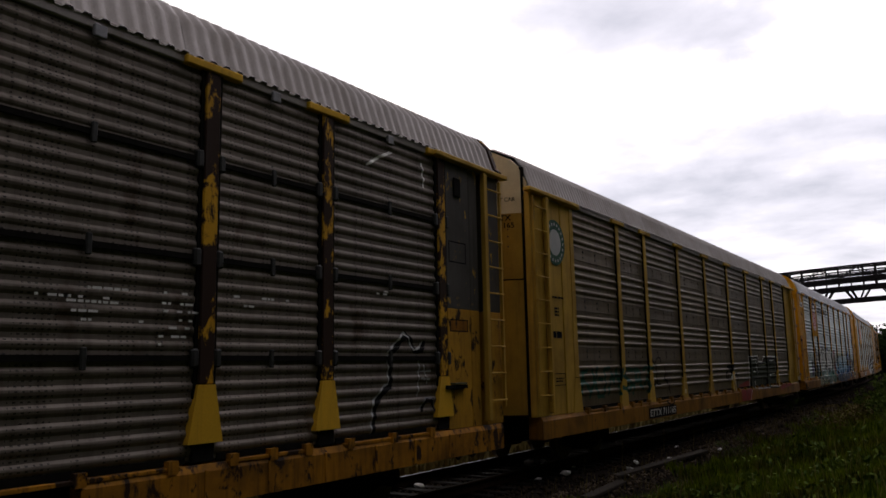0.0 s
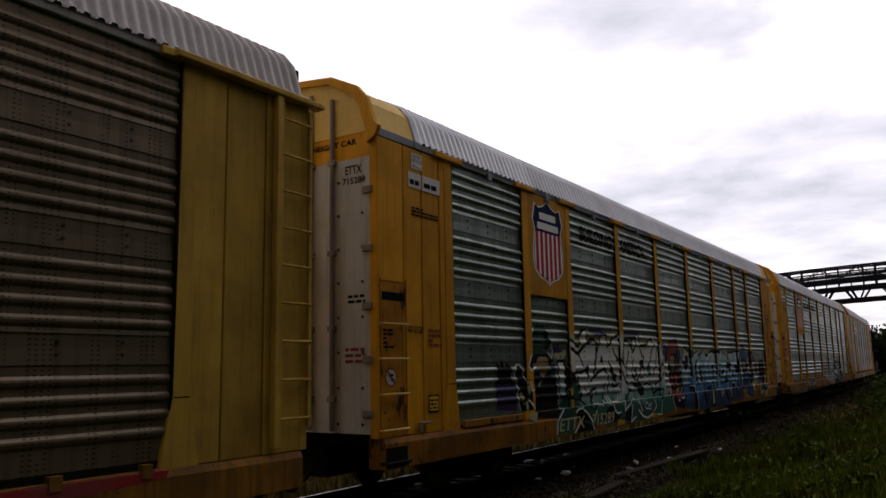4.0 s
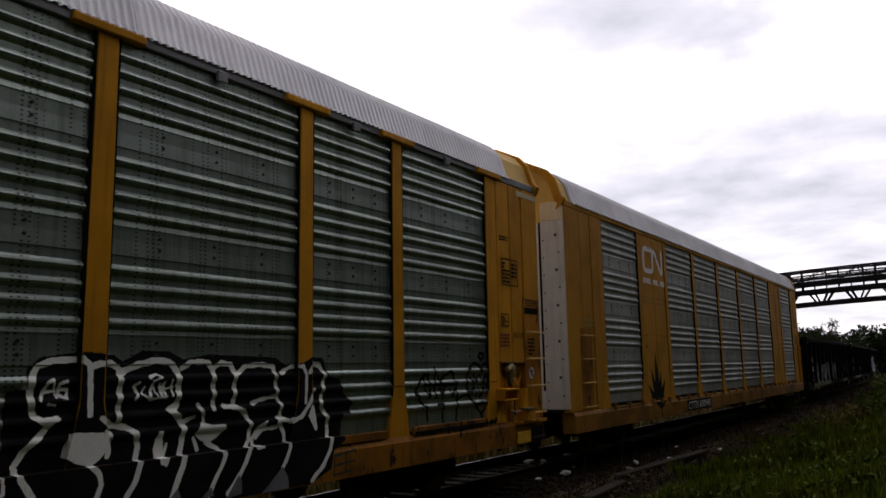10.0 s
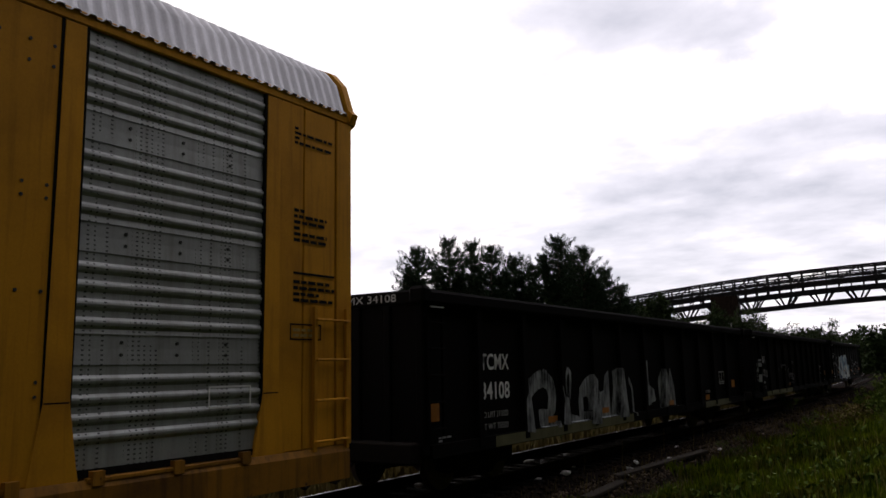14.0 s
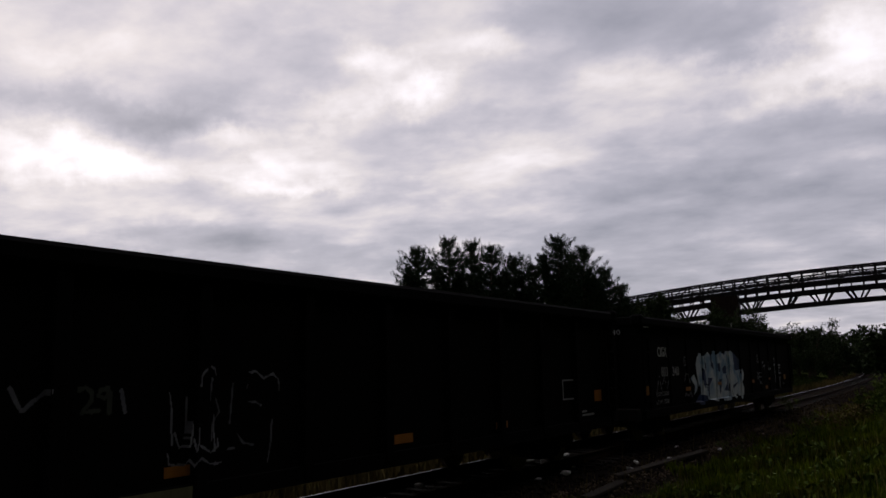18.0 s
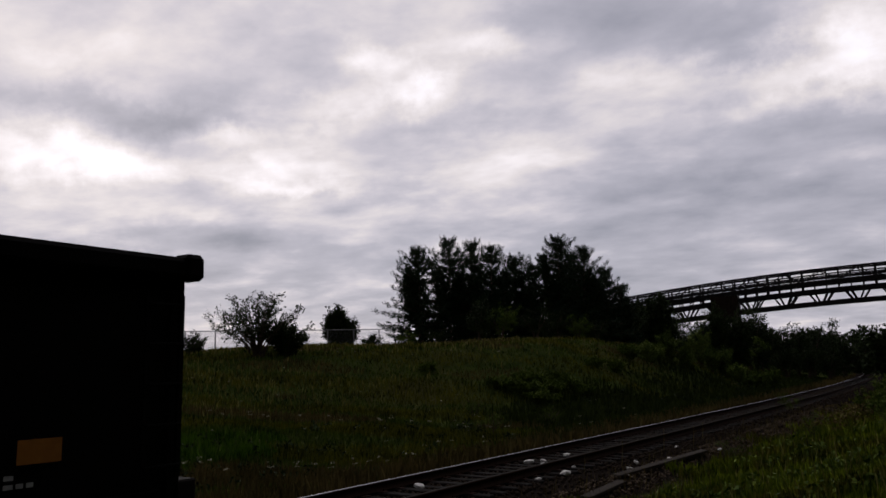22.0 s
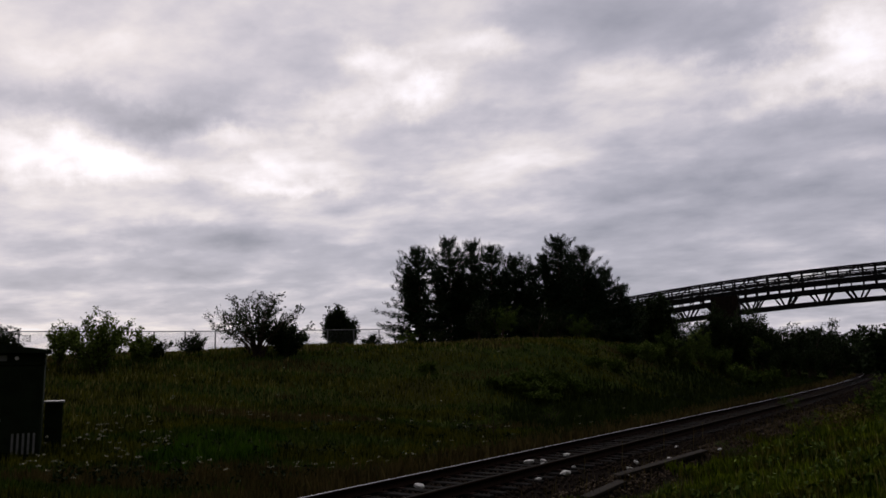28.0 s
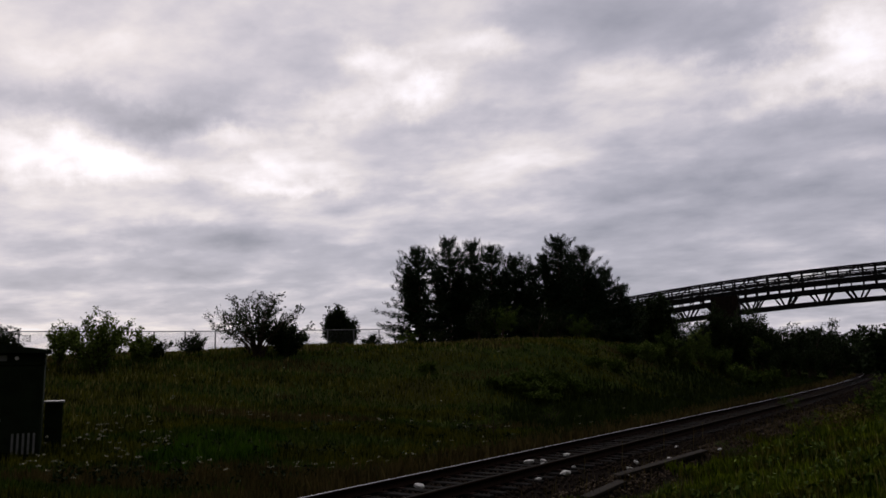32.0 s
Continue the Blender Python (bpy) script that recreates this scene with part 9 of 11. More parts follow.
    flat = Surface([(.6, 1.60), (1.05, 1.60), (1.06, 1.536), (5.4, 1.536)])
    sp = Spray(-9.0, -6.9, .66, 5.3, .010)
    sp.line("white", .062, (-8.04, 5.02), (-8.56, 5.02), (-8.64, 5.0), (-8.69, 4.93), (-8.70, 4.86), (-8.70, 4.58), (-8.68, 4.50), (-8.61, 4.45), (-8.54, 4.44), (-8.12, 4.44), (-8.04, 4.47), (-8.0, 4.54), (-8.0, 4.86), (-7.98, 4.95), (-7.92, 5.0), (-7.84, 5.0), (-7.78, 4.95), (-7.40, 4.50), (-7.34, 4.46), (-7.28, 4.47), (-7.24, 4.54), (-7.24, 5.03))
    for ty, tz, wide in ((-8.22, 2.36, .15), (-8.62, 1.95, .13), (-7.80, 1.84, .13), (-8.88, 1.52, .11), (-7.50, 1.62, .12), (-8.70, 1.22, .08), (-7.62, 1.20, .08)):
        by, bz = -8.10, .86
        dy, dz = ty - by, tz - bz
        ln = math.hypot(dy, dz)
        ny, nz = -dz / ln * wide, dy / ln * wide
        blade = [(by + dy * f + ny * g, bz + dz * f + nz * g) for f, g in ((0, .15), (.2, .6), (.45, 1), (.62, .8), (.8, .42), (1, 0))]
        blade += [(by + dy * f - ny * g, bz + dz * f - nz * g) for f, g in ((.8, .42), (.62, .8), (.45, 1), (.2, .6), (0, .15))]
        sp.poly("g_black", *blade)
    sp.line("g_black", .03, (-8.10, .66), (-8.09, .95))
    for ln in (((-7.13, 1.32), (-7.17, 1.18), (-7.04, 1.18)), ((-7.06, 1.34), (-7.06, 1.06)), ((-7.02, 1.28), (-6.99, 1.33), (-6.95, 1.28), (-7.02, 1.08), (-6.93, 1.08))):
        sp.line("g_black", .013, *ln)
    sp.lay(car, flat, label="black sprayed plant shape and white sign")
    for i in range(9):
        y = -8.78 + i * .19
        part("sign_mark", boxes((1.537, 1.540, y, y + (.145 if i not in (3, 6) else .05), 4.10, 4.24 if i not in (3, 6) else 4.14)), M["white"], car, "white mark of a worn sign")
    bars(car, -8.85, -8.0, 2.42, 2.54, 1, M["letter_black"], 1.537, 31)
    side_text(car, "CTTX 690948", -5.76, -3.52, .72, .93, M["letter_white"], 1.606, .008, shear=.15)
    part("number_board", boxes((1.60, 1.604, -5.85, -3.42, .68, .98)), M["letter_black"], car)
    bars(car, 12.0, 12.7, 4.85, 5.1, 4, M["letter_black"], 1.547, 32)
    bars(car, 12.0, 12.6, 3.6, 4.05, 6, M["letter_black"], 1.547, 33)
    part("rule", boxes((1.546, 1.548, 12.0, 12.75, 3.19, 3.22)), M["letter_black"], car)
    bars(car, 12.0, 12.75, 2.85, 3.15, 4, M["letter_black"], 1.547, 34)
    frame_lines(car, 11.95, 12.5, 2.38, 2.58, .018, M["letter_black"], 1.547)
    bars(car, 12.0, 12.45, 2.42, 2.55, 2, M["letter_yellow"], 1.547, 35)
    frame_lines(car, 10.75, 11.35, 1.62, 1.86, .02, M["letter_white"], 1.538)
    frame_lines(car, -12.3, -11.85, 1.62, 1.80, .018, M["letter_yellow"], 1.547)
    bars(car, -12.75, -12.2, 2.85, 3.05, 2, M["letter_yellow"], 1.547, 36)
    yf = -13.58 + .04 - .032
    plate_w = part("corner_plate", boxes((1.03, 1.545, yf - .06, yf - .004, 1.13, 5.04), bevel=.006), M["white_clean"], car, "white bolted plate down the corner")
    part("corner_plate", boxes((1.03, 1.545, yf - .06, yf - .004, 5.045, 5.44), bevel=.006), M["cream"], car, "cream upper corner plate")
    part("corner_gap", boxes((.965, 1.03, yf - .03, yf - .003, 1.5, 5.04)), M["dark"], car)
    bm = bmesh.new()
    for k, z in enumerate(np.arange(1.30, 5.0, .37)):
        rod(bm, (1.09, yf - .06, z), (1.09, yf - .072, z), .018, 6)
        rod(bm, (1.44 - .06 * (k % 2), yf - .06, z + .1), (1.44 - .06 * (k % 2), yf - .074, z + .1), .034 if k % 2 else .022, 6)
    part("plate_bolts", bm, M["bolt"], plate_w)["kind"] = "stuff"
    front_text(car, "EXCESS", .41, .89, 5.51, 5.60, M["letter_red"], yf)
    front_text(car, "HEIGHT", .43, .86, 5.36, 5.45, M["letter_red"], yf)
    front_text(car, "CAR", .53, .77, 5.22, 5.31, M["letter_red"], yf)
    front_text(car, "CTTX", .45, .80, 4.83, 4.95, M["letter_black"], yf)
    front_text(car, "690948", .36, .89, 4.65, 4.77, M["letter_black"], yf)
    bars(car, .1, .5, 2.35, 3.2, 8, M["letter_black"], 0, 37, yf)
    bars(car, .1, .6, 1.9, 2.15, 3, M["letter_red"], 0, 38, yf)

    # ---- gondolas
    c = 136.61
    car, surf = gondola("gondola_car", c, "black steel gondola with chalk-white graffiti and owner's mark", aft=10.22)
    TRAIN.append((car, c, 7.3))
    side_text(car, "TCMX", -7.92, -6.92, 1.96, 2.24, M["letter_white"], 1.464, .015)
    side_text(car, "34108", -7.90, -6.92, 1.46, 1.76, M["letter_white"], 1.464, .015)
    side_text(car, "LD LMT 210500", -7.9, -7.0, 1.16, 1.26, M["letter_grey"], 1.464)
    side_text(car, "LT WT 75500", -7.9, -7.0, .96, 1.06, M["letter_grey"], 1.464)
    front_text(car, "TCMX 34108", -.2, 1.1, 3.03, 3.15, M["letter_grey"], -9.8 + .018)
    sp = Spray(-6.7, 3.4, .75, 2.35)
    paint_chalk(sp)
    sp.lay(car, surf, label="chalk-white graffiti")
    part("dusty_sill", boxes((1.55, 1.556, -7.6, -1.0, .67, .85)), M["sill_dust"], car, "dusty olive sill plate")
    part("dusty_sill", boxes((1.55, 1.556, 9.8 - 4.6, 9.8 - 1.6, .67, .85)), M["sill_dust"], car)
    reflectors(car, c, [(126.98, 127.42, 1.2, 1.48), (131.2, 131.6, .92, 1.04), (133.9, 134.3, .95, 1.07), (145.41, 145.82, 1.18, 1.42), (142.15, 142.59, .88, 1.04), (138.6, 139.0, .9, 1.02)], 1.466)
    frame_lines(car, 143.86 - c, 144.46 - c, 1.32, 1.73, .03, M["letter_grey"], 1.466, "route_board")
    part("route_board", boxes((1.466, 1.47, 144.14 - c, 144.17 - c, 1.4, 1.7), (1.466, 1.47, 143.9 - c, 144.42 - c, 1.38, 1.41)), M["letter_grey"], car)
    bars(car, 142.2 - c, 142.7 - c, 1.1, 1.2, 2, M["letter_grey"], 1.466, 40)
    bars(car, 143.0 - c, 143.5 - c, 1.35, 1.55, 2, M["letter_grey"], 1.466, 41)
    bars(car, 127.4 - c, 128.2 - c, .88, .98, 2, M["letter_grey"], 1.466, 42)

    c = 157.64
    car, surf = gondola("gondola_car", c, "black steel gondola with thin chalk scribbles and owner's mark", first=-9.95, fore=10.12)
    TRAIN.append((car, 158.20, 7.3))
    side_text(car, "TCMX", -8.10, -7.18, 1.96, 2.24, M["letter_grey"], 1.464, .015)
    side_text(car, "34110", -8.06, -7.26, 1.44, 1.74, M["letter_grey"], 1.464, .015)
    side_text(car, "LD LMT 209800", -8.1, -7.25, 1.16, 1.26, M["letter_grey"], 1.464)
    side_text(car, "LT WT 76200", -8.1, -7.27, .96, 1.06, M["letter_grey"], 1.464)
    front_text(car, "TCMX 34110", -.2, 1.1, 3.03, 3.15, M["letter_grey"], -10.12 + .018)
    front_text(car, "34110", .3, 1.1, 2.5, 2.68, M["g_dim"], -10.12 - .04)
    part("chalk_block", boxes((1.464, 1.466, -7.06, -6.92, 1.4, 1.66)), M["letter_grey"], car)
    sp = Spray(-9.4, 4.0, .85, 2.5)
    sp.letters([[(-8.73, 1.3), (-8.83, 1.6), (-8.68, 1.75), (-8.60, 1.6), (-8.53, 1.75), (-8.42, 1.6), (-8.58, 1.2)], [(-8.78, 1.95), (-8.58, 1.75), (-8.53, 2.0)], [(-8.43, 2.1), (-8.43, 1.8)]], .018, "g_chalk", None)
    paint_scribbles(sp)
    sp.lay(car, surf, label="thin chalk scribbles")
    part("dusty_sill", boxes((1.55, 1.556, -7.6, -2.0, .67, .85)), M["sill_dust"], car, "dusty olive sill plate")
    reflectors(car, c, [(147.98, 148.40, 1.23, 1.47), (152.5, 152.85, .95, 1.06), (155.35, 155.7, .95, 1.06), (159.2, 159.65, .95, 1.08), (166.42, 166.8, 1.23, 1.47), (162.1, 162.5, .95, 1.07)], 1.466)
    frame_lines(car, 164.82 - c, 165.42 - c, 1.32, 1.73, .03, M["letter_grey"], 1.466, "route_board")
    bars(car, 165.6 - c, 166.4 - c, .95, 1.1, 2, M["letter_grey"], 1.466, 43)

    c = 178.41
    car, surf = gondola("gondola_car", c, "black steel gondola with large white and blue graffiti", 1.50, -10.42, 9.8, 10.1)
    TRAIN.append((car, 179.50, 7.3))
    side_text(car, "CIGX", 170.25 - c, 171.02 - c, 2.20, 2.46, M["letter_white"], 1.464, .01)
    side_text(car, "803", 170.48 - c, 171.02 - c, 1.67, 1.93, M["letter_grey"], 1.464, .01)
    side_text(car, "340", 171.44 - c, 172.02 - c, 1.67, 1.93, M["letter_grey"], 1.464, .01)
    side_text(car, "LD LMT 210500", 170.0 - c, 171.0 - c, 1.17, 1.28, M["letter_grey"], 1.464)
    side_text(car, "LT WT 75500", 170.0 - c, 171.0 - c, .96, 1.07, M["letter_grey"], 1.464)
    front_text(car, "CIGX 803340", -.2, 1.1, 2.76, 2.88, M["letter_grey"], -9.8 - .04)
    for words, z in (("DO", 2.29), ("NOT", 2.17), ("HUMP", 2.05)):
        side_text(car, words, 3.54, 3.54 + .09 * len(words), z - .07, z, M["letter_grey"], 1.464, .008)
    frame_lines(car, 172.55 - c, 172.85 - c, 1.95, 2.2, .02, M["letter_grey"], 1.464)
    side_text(car, "C", 172.65 - c, 172.74 - c, 2.0, 2.1, M["letter_grey"], 1.464)
    sp = Spray(-9.0, 9.0, .7, 2.6)
    paint_white_blue(sp)
    sp.letters([[(170.05 - c, 1.3), (170.3 - c, 1.7), (170.4 - c, 1.35), (170.7 - c, 1.65), (170.9 - c, 1.35), (171.1 - c, 1.6)]], .012, "g_grey", None)
    sp.letters([[(172.4 - c, .95), (172.55 - c, 1.18), (172.7 - c, 1.05), (172.9 - c, 1.2), (173.1 - c, 1.0)], [(172.5 - c, 1.5), (172.7 - c, 1.75), (172.9 - c, 1.45)]], .016, "g_grey", None)
    for ln in (
            [(3.48, 1.68), (3.57, 1.54), (3.45, 1.38)],
            [(3.57, 1.54), (3.73, 1.59), (3.69, 1.22)],
            [(3.81, 1.61), (4.00, 1.60)],
            [(3.81, 1.44), (3.98, 1.43)],
            [(3.85, 1.61), (3.90, 1.16), (4.02, 1.18)],
            [(4.52, 1.97), (4.66, 2.03), (4.63, 1.72)],
            [(4.66, 1.81), (4.85, 1.87), (4.75, 1.69)],
            [(5.59, 2.02), (5.61, 1.69), (5.81, 1.78)],
            [(5.87, 1.95), (5.78, 1.72), (6.04, 1.74)],
            [(6.66, 2.11), (6.86, 2.15), (6.77, 1.58)],
            [(6.65, 1.85), (6.98, 1.93)],
            [(6.71, 1.55), (6.90, 1.61), (6.82, 1.14), (6.70, 1.27)],
            [(7.44, 1.34), (7.53, 0.91)]):
        sp.line("g_chalk", .014, *ln)
    sp.lay(car, surf, label="large white graffiti with blue shadows")
    reflectors(car, c, [(169.02, 169.42, 1.23, 1.46), (172.44, 172.90, 1.23, 1.34), (175.9, 176.35, 1.3, 1.4), (180.74, 181.11, 1.25, 1.36), (186.78, 187.18, 1.25, 1.46), (183.7, 184.0, 1.3, 1.38)], 1.507)
    frame_lines(car, 185.85 - c, 186.29 - c, .98, 1.36, .025, M["letter_grey"], 1.466, "route_board")
    bars(car, 186.0 - c, 186.4 - c, 1.5, 1.95, 4, M["letter_grey"], 1.466, 44)
    bars(car, 186.7 - c, 187.6 - c, 1.05, 1.2, 2, M["letter_grey"], 1.466, 45)
    part("rust_plate", boxes((1.466, 1.47, 183.2 - c, 183.6 - c, .95, 1.08)), M["orange"], car)


train()

# ---------------------------------------------------------------- the conveyor bridge
EYE = Vector((8.37, 0.0, 2.009))


def toward(az, r, el=None):
    """A place r metres from the viewpoint, az degrees left of the line's direction."""
    x, y = EYE.x - r * math.sin(radians(az)), r * math.cos(radians(az))
    z = float(land(x, y)) if el is None else EYE.z + r * math.tan(radians(el))
    return Vector((x, y, z))


def conveyor_bridge():
    root = tagged(new("conveyor_bridge"), "dark steel truss bridge carrying a conveyor over the line", "bridge")
    T = M["truss"]
    # the deck climbs to the other side of the line, less and less steeply
    ends = toward(23.5, 118), toward(-14, 121)
    run = (Vector((ends[1].x, ends[1].y, 0)) - Vector((ends[0].x, ends[0].y, 0)))
    length = run.length
    ax = run.normalized()
    nrm = Vector((-ax.y, ax.x, 0))
    org = Vector((ends[0].x, ends[0].y, 0))

    def top(s):
        return 10.46 + 0.1497 * s - 0.001475 * s * s if s < 46 else 14.225 + 0.0140 * (s - 46)

    panel = 4.27
    n = int(length / panel)
    P = lambda s, off, dz: org + ax * s + nrm * off + Vector((0, 0, top(s) + dz))
    def sweep(off, dz, r):
        """One bar that follows the bridge."""
        bm, last = bmesh.new(), None
        for i in range(n + 1):
            ring = [bm.verts.new(P(i * panel, off + q[0] * r, dz + q[1] * r)) for q in ((-.7, -1), (.7, -1), (.7, 1), (-.7, 1))]
            if last:
                for k in range(4):
                    bm.faces.new((last[k], last[(k + 1) % 4], ring[(k + 1) % 4], ring[k]))
            else:
                bm.faces.new(ring[::-1])
            last = ring
        bm.faces.new(last)
        return bm

    for off in (-1.3, 1.3):
        for dz, r, nm in ((0.0, .125, "handrail"), (-.68, .09, "handrail"), (-1.70, .27, "deck_beam"), (-2.80, .24, "upper_chord"), (-4.36, .25, "lower_chord")):
            part(nm, sweep(off, dz, r), T, root)
        for i in range(n + 1):
            s = i * panel
            bm = bmesh.new()
            rod(bm, P(s, off, -2.7), P(s, off, 0.0), .14, 4)
            part("post", bm, T, root)
            if i < n:
                for a, b, lo, hi in ((0, .5, -1.6, 0), (1, .5, -1.6, 0)):
                    bm = bmesh.new()
                    rod(bm, P(s + a * panel, off, lo), P(s + b * panel, off, hi), .10, 4)
                    part("brace", bm, T, root)
            for k in (1, 2):
                if i < n:
                    bm = bmesh.new()
                    rod(bm, P(s + k * panel / 3, off, -2.7), P(s + k * panel / 3, off, -.68 if k == 1 else 0), .085, 4)
                    part("rail_post", bm, T, root)
            if i < n:
                c = s + panel / 2
                for a, b in ((c - 1.55, c - .55), (c + 1.55, c + .55), (c - .8, c - .15), (c + .8, c + .15)):
                    bm = bmesh.new()
                    rod(bm, P(a, off, -2.8), P(b, off, -4.3), .125, 4)
                    part("diagonal", bm, T, root)
    deck, last = bmesh.new(), None
    for i in range(n + 1):
        ring = [deck.verts.new(P(i * panel, o, z)) for o, z in ((-1.2, -2.66), (1.2, -2.66), (1.2, -2.5), (-1.2, -2.5))]
        for k in range(4 if last else 0):
            deck.faces.new((last[k], last[(k + 1) % 4], ring[(k + 1) % 4], ring[k]))
        last = ring
    part("conveyor_deck", deck, T, root)
    bm = bmesh.new()
    for i in range(n * 3):
        s = i * panel / 3
        rod(bm, P(s, -.5, -1.2), P(s, .5, -1.2), .08, 6)
        rod(bm, P(s, 0, -2.5), P(s, 0, -1.25), .06, 4)
    part("belt_rollers", bm, T, root)["kind"] = "stuff"
    part("belt", sweep(0, -1.08, .16), T, root)
    # a clad drive house hangs under the deck on the first trestle
    gaze = Vector((-math.sin(radians(13.75)), math.cos(radians(13.75)), 0))
    rel = org - Vector((EYE.x, EYE.y, 0))
    first = -(rel.x * gaze.y - rel.y * gaze.x) / (ax.x * gaze.y - ax.y * gaze.x)
    house = bmesh.new()
    ends_ = []
    for q in (-1.75, 1.75):
        ends_.append([house.verts.new(org + ax * (first + q) + nrm * o + Vector((0, 0, top(first) + z))) for o, z in ((-1.6, -5.5), (1.6, -5.5), (1.6, -2.0), (-1.6, -2.0))])
    for k in range(4):
        house.faces.new((ends_[0][k], ends_[0][(k + 1) % 4], ends_[1][(k + 1) % 4], ends_[1][k]))
    house.faces.new(ends_[0][::-1])
    house.faces.new(ends_[1])
    clad = part("drive_house", house, M["cladding"], root, "dark brown clad drive house under the deck")
    for q in np.arange(-1.7, 1.71, .46):
        bm = bmesh.new()
        rod(bm, org + ax * (first + q) + nrm * 1.63 * (-1 if nrm.y > 0 else 1) + Vector((0, 0, top(first) - 5.5)), org + ax * (first + q) + nrm * 1.63 * (-1 if nrm.y > 0 else 1) + Vector((0, 0, top(first) - 2.0)), .05, 4)
        part("cladding_rib", bm, M["cladding"], clad)
    for s in (first, length * .86):
        for off in (-1.3, 1.3):
            for lean in (-1.1, 1.1):
                bm = bmesh.new()
                g = org + ax * (s + lean * 1.4) + nrm * off * 1.7
                rod(bm, P(s + lean, off, -4.3), Vector((g.x, g.y, float(land(g.x, g.y)) - .3)), .2, 4)
                part("trestle_leg", bm, T, root)


conveyor_bridge()


# ---------------------------------------------------------------- foliage
def clump_mesh(name, centres, size, per, mat, flat=0.7, spray=1.0, along=None, slim=.4, plume=0.0):
    """Many small leaves round each centre."""
    n = len(centres)
    c = np.repeat(centres, per, 0)
    s = np.repeat(size, per)
    off = np.clip(rng.normal(0, .5, (n * per, 3)), -.72, .72) * s[:, None] * np.array([1, 1, flat])
    if plume:
        way = np.asarray(along, dtype=float)
        way = np.repeat(way / np.linalg.norm(way, axis=1)[:, None], per, 0)
        off = off * .52 + way * (rng.uniform(-1, 1, n * per) * s * plume)[:, None]
    p = c + off
    a = rng.normal(0, 1, (n * per, 3))
    if along is not None:
        a = a * .45 + np.repeat(np.asarray(along), per, 0)
    b = rng.normal(0, 1, (n * per, 3))
    a /= np.linalg.norm(a, axis=1)[:, None] + 1e-9
    b -= (a * b).sum(1)[:, None] * a
    b /= np.linalg.norm(b, axis=1)[:, None] + 1e-9
    L = (s * rng.uniform(.22, .42, n * per) * spray)[:, None]
    v = np.stack([p - a * L, p + b * L * slim, p + a * L, p - b * L * slim], 1).reshape(-1, 3)
    return mesh_np(name, v, np.arange(n * per * 4).reshape(-1, 4), mat)


def limb_mesh(segs, mat):
    bm = bmesh.new()
    for a, b, r0, r1 in segs:
        rod(bm, a, b, r0, 5, r1)
    return from_bm("branchwork", bm, mat)


